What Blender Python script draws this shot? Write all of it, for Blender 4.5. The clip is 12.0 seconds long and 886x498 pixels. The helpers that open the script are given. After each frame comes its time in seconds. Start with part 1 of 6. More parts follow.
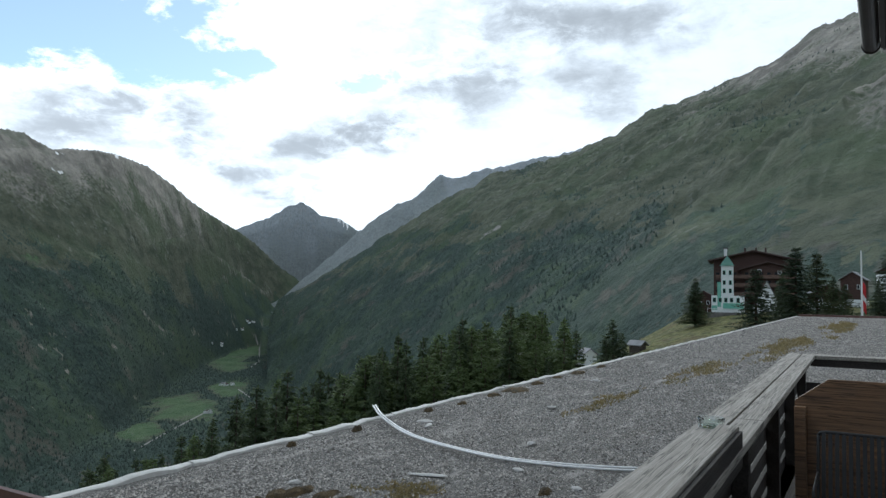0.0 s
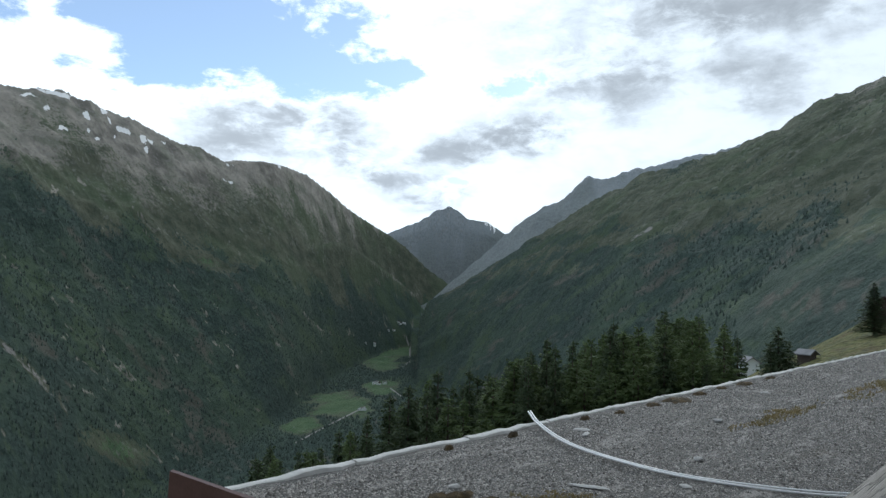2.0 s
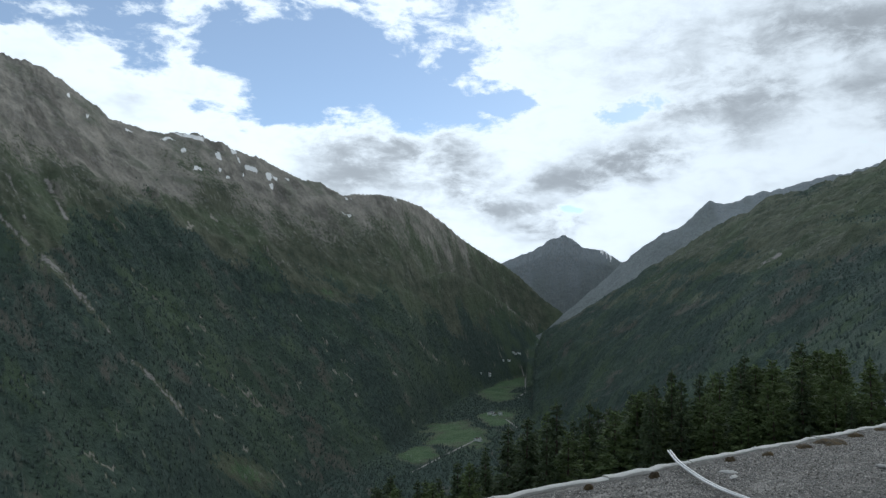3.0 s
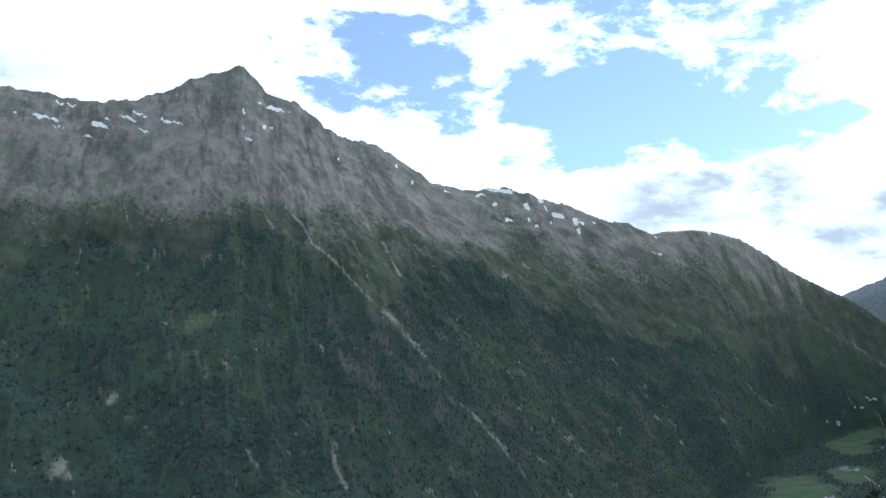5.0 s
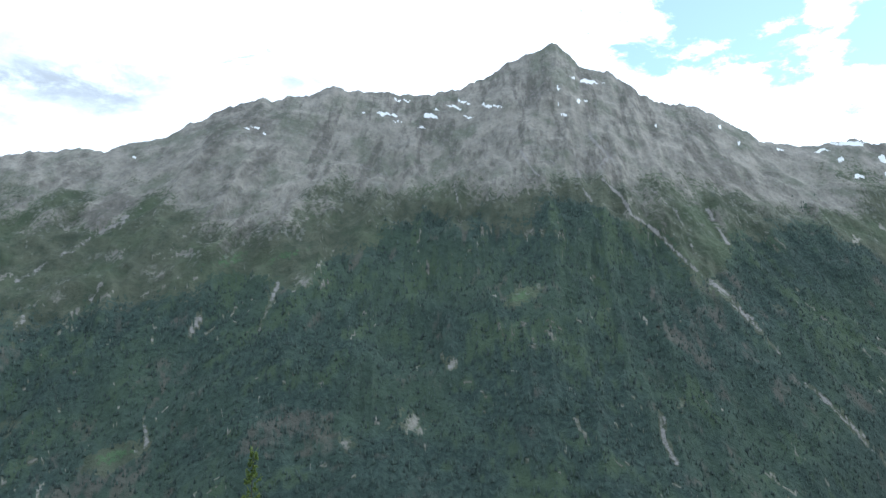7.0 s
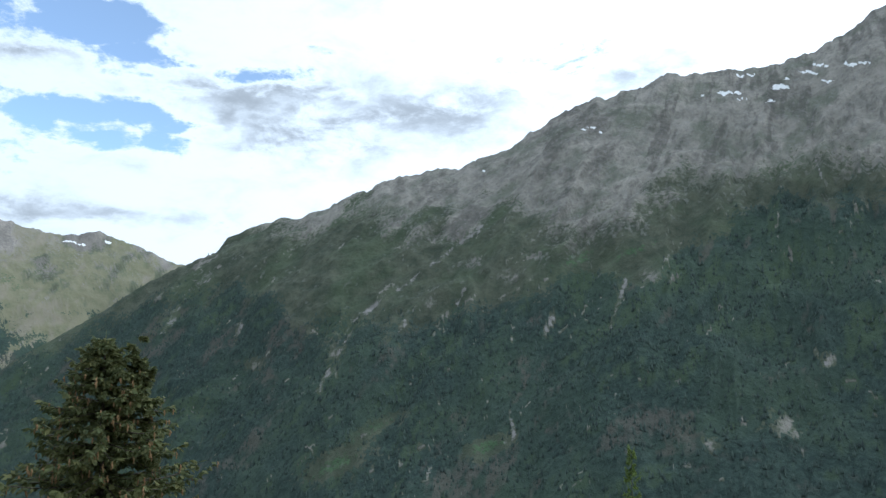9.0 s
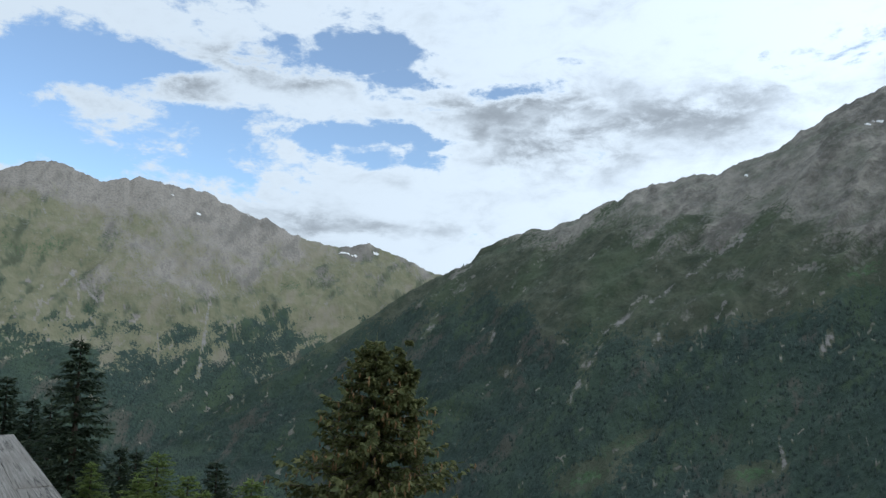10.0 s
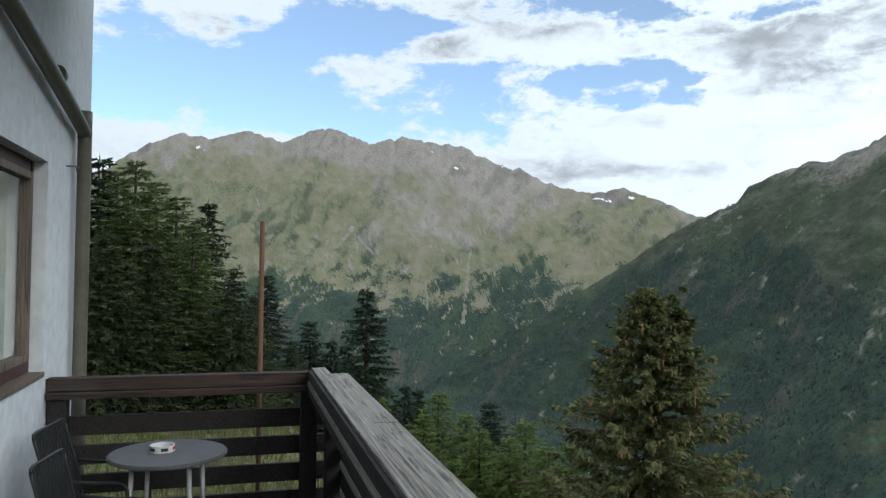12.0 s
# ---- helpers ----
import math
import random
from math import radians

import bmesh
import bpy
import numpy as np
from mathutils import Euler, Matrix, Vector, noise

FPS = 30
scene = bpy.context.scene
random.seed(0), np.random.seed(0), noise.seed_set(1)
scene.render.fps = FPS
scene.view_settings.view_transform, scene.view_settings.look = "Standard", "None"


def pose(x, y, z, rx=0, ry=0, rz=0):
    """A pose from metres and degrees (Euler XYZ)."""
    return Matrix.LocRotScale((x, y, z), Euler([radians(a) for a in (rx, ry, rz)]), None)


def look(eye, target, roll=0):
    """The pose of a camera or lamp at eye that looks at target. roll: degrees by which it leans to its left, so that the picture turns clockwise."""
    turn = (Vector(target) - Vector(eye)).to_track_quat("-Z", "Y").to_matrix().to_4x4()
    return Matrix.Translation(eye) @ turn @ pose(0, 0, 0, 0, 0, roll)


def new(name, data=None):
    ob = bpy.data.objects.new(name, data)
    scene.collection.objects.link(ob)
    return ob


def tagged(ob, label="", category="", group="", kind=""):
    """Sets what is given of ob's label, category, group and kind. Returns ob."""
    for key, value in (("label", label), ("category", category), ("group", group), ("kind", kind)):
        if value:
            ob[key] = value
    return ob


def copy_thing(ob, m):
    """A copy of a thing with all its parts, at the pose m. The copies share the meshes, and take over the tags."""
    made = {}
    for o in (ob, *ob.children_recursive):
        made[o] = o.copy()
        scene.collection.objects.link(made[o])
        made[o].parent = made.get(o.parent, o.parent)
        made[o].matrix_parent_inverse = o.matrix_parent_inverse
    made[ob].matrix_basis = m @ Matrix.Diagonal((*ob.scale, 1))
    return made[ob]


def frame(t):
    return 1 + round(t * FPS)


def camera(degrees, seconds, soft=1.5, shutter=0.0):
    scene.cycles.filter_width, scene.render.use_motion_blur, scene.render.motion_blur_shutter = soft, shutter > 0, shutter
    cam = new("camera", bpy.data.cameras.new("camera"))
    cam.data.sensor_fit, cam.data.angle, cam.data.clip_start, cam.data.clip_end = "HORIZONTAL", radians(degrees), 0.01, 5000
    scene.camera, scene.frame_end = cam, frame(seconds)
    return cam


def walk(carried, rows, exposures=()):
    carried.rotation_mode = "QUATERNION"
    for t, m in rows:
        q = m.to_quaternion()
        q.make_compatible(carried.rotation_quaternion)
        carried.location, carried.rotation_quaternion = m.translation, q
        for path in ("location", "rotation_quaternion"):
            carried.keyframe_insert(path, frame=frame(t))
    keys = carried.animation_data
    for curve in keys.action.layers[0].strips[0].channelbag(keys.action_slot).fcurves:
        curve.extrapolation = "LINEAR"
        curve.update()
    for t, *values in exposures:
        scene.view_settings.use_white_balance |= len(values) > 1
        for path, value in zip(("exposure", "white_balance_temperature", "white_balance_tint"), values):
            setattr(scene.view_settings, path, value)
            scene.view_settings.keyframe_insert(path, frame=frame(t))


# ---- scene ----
cam = camera(62.0, 12.0, soft=1.4)
PATH = [
    (0.0, pose(0.599, 0.020, 1.699, 93.56, -0.91, -59.75)),
    (0.5, pose(0.613, 0.049, 1.702, 93.30, -1.15, -58.67)),
    (1.0, pose(0.628, 0.085, 1.705, 93.02, -1.42, -56.81)),
    (1.5, pose(0.649, 0.124, 1.708, 92.70, -1.25, -53.28)),
    (2.0, pose(0.610, 0.147, 1.717, 93.57, -1.33, -48.37)),
    (2.5, pose(0.535, 0.230, 1.738, 94.94, -1.64, -43.91)),
    (3.0, pose(0.466, 0.316, 1.757, 95.66, -1.38, -39.52)),
    (3.5, pose(0.400, 0.405, 1.813, 96.27, -0.39, -33.63)),
    (3.7, pose(0.345, 0.467, 1.836, 97.07, -0.33, -30.94)),
    (5.3, pose(0.157, 0.460, 1.761, 98.29, -0.28, -12.41)),
    (5.5, pose(0.131, 0.468, 1.764, 98.16, -0.03, -10.30)),
    (6.0, pose(0.040, 0.483, 1.771, 98.95, -0.46, -3.26)),
    (6.5, pose(-0.040, 0.488, 1.746, 98.59, -1.62, 4.33)),
    (7.0, pose(-0.129, 0.475, 1.737, 96.01, -1.45, 9.00)),
    (7.5, pose(-0.252, 0.454, 1.757, 95.94, -0.77, 19.30)),
    (7.7, pose(-0.298, 0.438, 1.761, 96.26, -0.69, 23.73)),
    (9.3, pose(-0.489, 0.275, 1.782, 95.54, 0.27, 39.07)),
    (9.5, pose(-0.502, 0.286, 1.776, 95.79, 0.11, 42.61)),
    (10.0, pose(-0.554, 0.258, 1.769, 96.09, -1.56, 54.78)),
    (10.5, pose(-0.666, 0.163, 1.776, 96.19, -2.90, 64.38)),
    (11.0, pose(-0.696, 0.008, 1.763, 94.31, -2.61, 70.92)),
    (11.5, pose(-0.727, -0.011, 1.760, 92.33, -1.86, 74.59)),
    (12.0, pose(-0.761, 0.026, 1.767, 91.61, -0.63, 74.45)),
]
walk(cam, PATH, [(0.0, 0.08, 5550, 4), (1.5, 0.0, 5550, 4), (2.5, -0.22, 5550, 4), (3.0, -0.36, 5600, 4), (3.7, -0.16, 5450, 4), (5.3, 0.22, 5100, 4), (6.5, 0.5, 5100, 4), (7.5, 0.88, 5300, 4), (9.3, 0.26, 5250, 4), (10.0, 0.0, 5450, 4), (10.6, -0.29, 5600, 4), (11.0, -0.30, 5650, 4), (11.5, 0.0, 5650, 4), (12.0, 0.26, 5650, 4)])


# ---- small helpers ----
def direction(az, el):
    """Unit vector; azimuth in degrees to the left of +y, elevation in degrees."""
    a, e = radians(az), radians(el)
    return Vector((-math.sin(a) * math.cos(e), math.cos(a) * math.cos(e), math.sin(e)))


# ---- world: late-afternoon sky with broken cloud, soft sun ----
SUN_AZ, SUN_EL = -64.0, 22.0
world = bpy.data.worlds.new("sky")
scene.world = world
world.use_nodes = True
wn, wl = world.node_tree.nodes, world.node_tree.links
wn.clear()


def wmath(op, a, b=None, c=None, clamp=False):
    n = wn.new("ShaderNodeMath")
    n.operation, n.use_clamp = op, clamp
    for i, v in enumerate((a, b, c)):
        if v is None:
            continue
        if isinstance(v, (int, float)):
            n.inputs[i].default_value = v
        else:
            wl.new(v, n.inputs[i])
    return n.outputs[0]


def wnoise(vec, scale, detail, rough, distortion=0.0):
    n = wn.new("ShaderNodeTexNoise")
    n.inputs["Scale"].default_value = scale
    n.inputs["Detail"].default_value = detail
    n.inputs["Roughness"].default_value = rough
    n.inputs["Distortion"].default_value = distortion
    wl.new(vec, n.inputs["Vector"])
    return n.outputs["Fac"]


def wramp(fac, lo, hi, a=0.0, b=1.0):
    n = wn.new("ShaderNodeMapRange")
    n.interpolation_type = "SMOOTHSTEP"
    for i, v in enumerate((lo, hi, a, b)):
        n.inputs[i + 1].default_value = v
    wl.new(fac, n.inputs[0])
    return n.outputs[0]


tc = wn.new("ShaderNodeTexCoord")
sep = wn.new("ShaderNodeSeparateXYZ")
wl.new(tc.outputs["Generated"], sep.inputs[0])
az_n = wmath("MULTIPLY", wmath("ARCTAN2", wmath("MULTIPLY", sep.outputs[0], -1.0), sep.outputs[1]), 57.2958)
el_n = wmath("MULTIPLY", wmath("ARCSINE", sep.outputs[2]), 57.2958)
flat = wn.new("ShaderNodeCombineXYZ")
wl.new(wmath("MULTIPLY", az_n, 0.1), flat.inputs[0])
wl.new(wmath("MULTIPLY", el_n, 0.20), flat.inputs[1])
lift = wn.new("ShaderNodeVectorMath")
lift.operation = "ADD"
lift.inputs[1].default_value = (0.05, 0.16, 0.0)
wl.new(flat.outputs[0], lift.inputs[0])
big = wnoise(flat.outputs[0], 0.9, 10.0, 0.60, 0.35)
above = wnoise(lift.outputs[0], 0.8, 6.0, 0.55, 0.25)
fine = wnoise(flat.outputs[0], 2.8, 10.0, 0.66, 0.3)


wander = wn.new("ShaderNodeTexNoise")
wander.inputs["Scale"].default_value, wander.inputs["Detail"].default_value, wander.inputs["Roughness"].default_value = 1.1, 9.0, 0.62
wl.new(flat.outputs[0], wander.inputs["Vector"])
apart = wn.new("ShaderNodeSeparateColor")
wl.new(wander.outputs["Color"], apart.inputs[0])
az_w = wmath("ADD", az_n, wmath("MULTIPLY", wmath("SUBTRACT", apart.outputs[0], 0.5), 16.0))
el_w = wmath("ADD", el_n, wmath("MULTIPLY", wmath("SUBTRACT", apart.outputs[1], 0.5), 6.0))


def blobs(rows):
    """The strongest of some soft ovals: azimuth, elevation, half widths, depth."""
    best = None
    for a, e, wa, we, depth in rows:
        dx = wmath("DIVIDE", wmath("SUBTRACT", az_w, float(a)), float(wa))
        dy = wmath("DIVIDE", wmath("SUBTRACT", el_w, float(e)), float(we))
        d2 = wmath("ADD", wmath("MULTIPLY", dx, dx), wmath("MULTIPLY", dy, dy))
        g = wmath("MULTIPLY", wmath("EXPONENT", wmath("MULTIPLY", d2, -0.8)), float(depth))
        best = g if best is None else wmath("MAXIMUM", best, g)
    return best


# openings in the cloud, and its grey undersides
HOLES = [(-33, 18.2, 9, 2.9, 1.0), (-43.6, 17.5, 3.3, 1.0, 0.9), (-53.6, 16.5, 2.5, 0.9, 0.9), (-48.3, 8.9, 1.2, 0.4, 0.7), (-16, 20.4, 7, 1.8, 0.9), (-11, 22.8, 7, 3.0, 1.0), (-24.5, 19.8, 11, 3.2, 1.0), (-27.7, 15.8, 4, 2.2, 0.95), (-40, 19.8, 4, 2.2, 0.8), (-6.5, 20.8, 5, 2.0, 0.8), (-34, 30, 18, 6, 0.9)]
HOLES += [(-28, 19.6, 13, 2.3, 1.05), (-38, 17.4, 5, 1.8, 1.0), (88, 12.6, 13, 2.8, 1.08), (74, 14, 8, 1.8, 1.05), (64, 13.8, 5, 1.5, 0.95), (82, 17.5, 6, 2.4, 1.0)]
HOLES += [(49.4, 18, 3.1, 1.1, 0.7), (71, 13.1, 5.7, 3.1, 1.0), (62.4, 20.5, 6.1, 1.8, 0.9), (57.4, 14.0, 2.6, 1.1, 0.9), (57.8, 18.2, 2.6, 1.0, 0.8), (94, 14, 9, 4.8, 1.05), (78.3, 12.9, 4.8, 1.8, 1.0), (86.2, 16.4, 4, 2.2, 0.9), (70.4, 15, 2.6, 1.1, 0.9), (97, 17.5, 5.3, 2, 1.0), (84, 27, 18, 4, 0.8)]
GREYS = [(-33.7, 11.7, 4.8, 1.8, 0.7), (-38.5, 13.2, 3.5, 1.1, 0.8), (-49.7, 11.3, 3.1, 1.2, 0.9), (-44.3, 9.6, 4.4, 1.0, 0.7), (-62.4, 16.2, 5.7, 2.6, 0.7), (-69, 20.5, 7.9, 2.2, 0.8), (-54.5, 12.4, 3.5, 1.3, 0.9), (-71.6, 16, 3.1, 2.6, 0.6), (-46.4, 8, 2.6, 1.0, 0.7), (-35.8, 13.4, 4, 2.0, 0.8), (-40.9, 11.3, 3.1, 1.8, 0.8), (20.2, 18.8, 2.2, 0.9, 0.5)]
GREYS += [(48.6, 16.6, 5.3, 1.3, 0.9), (37.4, 16, 7.9, 1.8, 0.8), (69.3, 19.6, 4.8, 1.3, 0.9), (46.3, 14.2, 4.6, 1.6, 0.9), (51.7, 15.1, 2.6, 1.3, 0.8), (78.4, 16.8, 4.8, 0.9, 0.9), (89.1, 17.8, 3.1, 0.8, 0.8), (65.2, 18.6, 6.1, 0.9, 0.8), (60.9, 7.7, 6.1, 0.6, 0.6)]
density = wmath("ADD", wmath("MULTIPLY", wmath("SUBTRACT", big, 0.5), 2.3), wmath("MULTIPLY", wmath("SUBTRACT", fine, 0.5), 1.3))
density = wmath("SUBTRACT", wmath("ADD", density, 0.92), blobs(HOLES))
cover = wmath("ADD", wmath("MULTIPLY", wramp(density, 0.24, 0.58), 0.84), 0.16)
thick = wmath("ADD", wmath("ADD", wmath("MULTIPLY", wmath("SUBTRACT", above, 0.5), 1.0), wmath("MULTIPLY", wmath("SUBTRACT", fine, 0.5), 1.1)), blobs(GREYS))
shade = wmath("MULTIPLY", wramp(thick, -0.12, 0.95), wramp(density, 0.42, 0.95))
sky = wn.new("ShaderNodeTexSky")
sky.sky_type, sky.sun_disc = "NISHITA", False
sky.sun_elevation, sky.sun_rotation = radians(SUN_EL), radians(-SUN_AZ)
sky.altitude, sky.air_density, sky.dust_density, sky.ozone_density = 2100.0, 1.0, 0.7, 0.5
bg_sky = wn.new("ShaderNodeBackground")
bg_sky.inputs[1].default_value = 0.15
wl.new(sky.outputs[0], bg_sky.inputs[0])
tone = wn.new("ShaderNodeMixRGB")
tone.inputs[1].default_value = (1.0, 1.0, 1.0, 1)
tone.inputs[2].default_value = (0.43, 0.43, 0.435, 1)
wl.new(shade, tone.inputs[0])
bg_cloud = wn.new("ShaderNodeBackground")
glare = wmath("DIVIDE", wmath("ADD", az_n, 25.0), 62.0)
wl.new(wmath("ADD", wmath("MULTIPLY", wmath("EXPONENT", wmath("MULTIPLY", wmath("MULTIPLY", glare, glare), -1.0)), 0.64), 0.74), bg_cloud.inputs[1])
wl.new(tone.outputs[0], bg_cloud.inputs[0])
mixw = wn.new("ShaderNodeMixShader")
wl.new(cover, mixw.inputs[0])
wl.new(bg_sky.outputs[0], mixw.inputs[1])
wl.new(bg_cloud.outputs[0], mixw.inputs[2])
outw = wn.new("ShaderNodeOutputWorld")
wl.new(mixw.outputs[0], outw.inputs[0])

sun = new("sun", bpy.data.lights.new("sun", "SUN"))
sun.data.energy, sun.data.angle, sun.data.color = 0.85, radians(18.0), (1.0, 0.90, 0.76)
sun.matrix_world = look(direction(SUN_AZ, SUN_EL) * 50, (0, 0, 0))


# ---- materials ----
class Mat:
    """A node material with short calls for the usual pieces."""

    def __init__(self, name, rough=0.8, metal=0.0):
        self.m = bpy.data.materials.new(name)
        self.m.use_nodes = True
        self.n, self.l = self.m.node_tree.nodes, self.m.node_tree.links
        self.b = self.n["Principled BSDF"]
        self.b.inputs["Roughness"].default_value = rough
        self.b.inputs["Metallic"].default_value = metal
        self.b.inputs["Specular IOR Level"].default_value = 0.3
        self.tc = self.n.new("ShaderNodeTexCoord")
        self.geo = self.n.new("ShaderNodeNewGeometry")

    def put(self, v, sock):
        if isinstance(v, (int, float)):
            sock.default_value = v
        elif isinstance(v, tuple):
            sock.default_value = (*v, 1) if len(v) == 3 and len(sock.default_value) == 4 else v
        else:
            self.l.new(v, sock)

    def math(self, op, a, b=None, clamp=False):
        n = self.n.new("ShaderNodeMath")
        n.operation, n.use_clamp = op, clamp
        self.put(a, n.inputs[0])
        if b is not None:
            self.put(b, n.inputs[1])
        return n.outputs[0]

    def coords(self, scale=(1, 1, 1), world_space=False):
        n = self.n.new("ShaderNodeMapping")
        n.inputs["Scale"].default_value = scale
        self.l.new(self.geo.outputs["Position"] if world_space else self.tc.outputs["Object"], n.inputs["Vector"])
        return n.outputs[0]

    def noise(self, vec, scale, detail=4.0, rough=0.6, distortion=0.0):
        n = self.n.new("ShaderNodeTexNoise")
        for k, v in (("Scale", scale), ("Detail", detail), ("Roughness", rough), ("Distortion", distortion)):
            n.inputs[k].default_value = v
        self.l.new(vec, n.inputs["Vector"])
        return n.outputs["Fac"]

    def cells(self, vec, scale, out="Color"):
        n = self.n.new("ShaderNodeTexVoronoi")
        n.inputs["Scale"].default_value = scale
        self.l.new(vec, n.inputs["Vector"])
        return n.outputs[out]

    def ramp(self, fac, lo, hi, a=0.0, b=1.0):
        n = self.n.new("ShaderNodeMapRange")
        n.interpolation_type = "SMOOTHSTEP"
        for i, v in enumerate((lo, hi, a, b)):
            self.put(v, n.inputs[i + 1])
        self.put(fac, n.inputs[0])
        return n.outputs[0]

    def mix(self, fac, a, b, mode="MIX"):
        n = self.n.new("ShaderNodeMixRGB")
        n.blend_type = mode
        self.put(fac, n.inputs[0])
        self.put(a, n.inputs[1])
        self.put(b, n.inputs[2])
        return n.outputs[0]

    def attr(self, name):
        n = self.n.new("ShaderNodeAttribute")
        n.attribute_name = name
        return n

    def rand(self):
        return self.n.new("ShaderNodeObjectInfo").outputs["Random"]

    def island(self):
        return self.geo.outputs["Random Per Island"]

    def color(self, v):
        self.put(v, self.b.inputs["Base Color"])
        return self

    def bump(self, height, strength=0.4, distance=0.01):
        n = self.n.new("ShaderNodeBump")
        n.inputs["Strength"].default_value, n.inputs["Distance"].default_value = strength, distance
        self.l.new(height, n.inputs["Height"])
        self.l.new(n.outputs[0], self.b.inputs["Normal"])
        return self


def two_tone(name, c1, c2, scale, rough=0.8, bump=0.3, dist=0.005, stretch=(1, 1, 1), metal=0.0):
    """A plain surface with a broad stain and a fine grain."""
    m = Mat(name, rough, metal)
    v = m.coords(stretch)
    broad, grain = m.noise(v, scale, 5), m.noise(v, scale * 9, 4)
    c = m.mix(m.ramp(broad, 0.3, 0.7), c1, c2)
    c = m.mix(m.ramp(grain, 0.3, 0.75, 0.0, 0.35), c, tuple(x * 0.6 for x in c1))
    m.color(c).bump(grain, bump, dist)
    return m.m


def weathered_wood(name, light, dark, along=0, stain=None, rough=0.75):
    m = Mat(name, rough)
    s = [78.0, 78.0, 78.0]
    s[along] = 1.6
    v = m.coords(tuple(s))
    shift = m.n.new("ShaderNodeVectorMath")
    shift.operation = "ADD"
    m.l.new(v, shift.inputs[0])
    r = m.n.new("ShaderNodeCombineXYZ")
    m.l.new(m.math("MULTIPLY", m.rand(), 40.0), r.inputs[0])
    m.l.new(m.math("MULTIPLY", m.rand(), 23.0), r.inputs[1])
    m.l.new(r.outputs[0], shift.inputs[1])
    g = m.noise(shift.outputs[0], 1.0, 7, 0.65, 0.5)
    fine = m.noise(shift.outputs[0], 4.0, 5, 0.7)
    blotch = m.noise(m.coords((1, 1, 1)), 2.6, 5, 0.6)
    c = m.mix(m.ramp(g, 0.36, 0.66), dark, light)
    c = m.mix(m.ramp(fine, 0.52, 0.68, 0, 0.75), c, tuple(x * 0.35 for x in dark))
    split = m.noise(shift.outputs[0], 0.42, 4, 0.6, 0.5)
    crack = m.math("MULTIPLY", m.ramp(m.math("ABSOLUTE", m.math("SUBTRACT", split, 0.5)), 0.0, 0.030, 1.0, 0.0), m.ramp(blotch, 0.36, 0.48))
    c = m.mix(m.ramp(blotch, 0.5, 0.72, 0, 0.55), c, stain or tuple(x * 0.55 for x in light))
    c = m.mix(m.math("MULTIPLY", m.rand(), 0.35), c, tuple(x * 0.7 for x in light))
    c = m.mix(m.math("MULTIPLY", crack, 0.85), c, tuple(x * 0.15 for x in dark))
    m.color(c)
    m.bump(m.math("ADD", m.math("MULTIPLY", g, 0.7), fine), 0.55, 0.004)
    return m.m


def terrain_material():
    m = Mat("mountain_ground", 0.95)
    m.b.inputs["Specular IOR Level"].default_value = 0.1
    p = m.coords((1, 1, 1), True)
    cls = m.attr("cover").outputs["Color"]
    s = m.n.new("ShaderNodeSeparateColor")
    m.l.new(cls, s.inputs[0])
    forest, rock, snow = s.outputs[0], s.outputs[1], s.outputs[2]
    cls2 = m.attr("cover_more").outputs["Color"]
    s2 = m.n.new("ShaderNodeSeparateColor")
    m.l.new(cls2, s2.inputs[0])
    scree, pasture, track = s2.outputs[0], s2.outputs[1], s2.outputs[2]
    streak = m.attr("grain").outputs["Fac"]
    n_fine = m.math("ADD", m.noise(m.coords((1, 1, 0.6), True), 0.10, 6, 0.65), m.math("MULTIPLY", streak, 0.09))
    n_mid = m.noise(p, 0.017, 6, 0.62)
    n_big = m.noise(p, 0.004, 5, 0.6)
    grass = m.mix(m.ramp(n_mid, 0.32, 0.68), (0.066, 0.078, 0.056), (0.116, 0.124, 0.088))
    grass = m.mix(m.ramp(n_fine, 0.48, 0.75, 0, 0.7), grass, (0.044, 0.060, 0.046))
    grass = m.mix(m.ramp(n_big, 0.45, 0.65, 0, 0.5), grass, (0.088, 0.120, 0.068))
    stone = m.mix(m.ramp(n_mid, 0.3, 0.7), (0.215, 0.205, 0.178), (0.35, 0.325, 0.280))
    stone = m.mix(m.ramp(n_fine, 0.45, 0.72, 0, 0.55), stone, (0.125, 0.119, 0.111))
    stone = m.mix(m.ramp(m.noise(p, 0.0075, 6, 0.65), 0.47, 0.62, 0, 0.75), stone, (0.148, 0.160, 0.122))
    fall = m.attr("fall").outputs["Fac"]
    stone = m.mix(m.ramp(fall, 0.04, 0.42, 0, 0.62), stone, (0.100, 0.094, 0.084))
    stone = m.mix(m.ramp(fall, -0.12, -0.45, 0, 0.5), stone, (0.33, 0.30, 0.265))
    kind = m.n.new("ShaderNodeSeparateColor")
    m.l.new(m.attr("tan_haze_lawn").outputs["Color"], kind.inputs[0])
    # left massif's tan turf and rock, lightened here in place of sunlight
    lit_tan_grass = m.mix(m.ramp(n_mid, 0.32, 0.68), (0.172, 0.174, 0.108), (0.228, 0.218, 0.144))
    lit_tan_grass = m.mix(m.ramp(fall, 0.0, 0.4, 0, 0.6), lit_tan_grass, (0.122, 0.142, 0.096))
    lit_tan_grass = m.mix(m.ramp(fall, -0.12, -0.42, 0, 0.55), lit_tan_grass, (0.27, 0.238, 0.196))
    lit_tan_stone = m.mix(m.ramp(n_fine, 0.35, 0.7), (0.33, 0.298, 0.262), (0.215, 0.200, 0.178))
    lit_tan_stone = m.mix(m.ramp(fall, 0.02, 0.42, 0, 0.55), lit_tan_stone, (0.145, 0.136, 0.122))
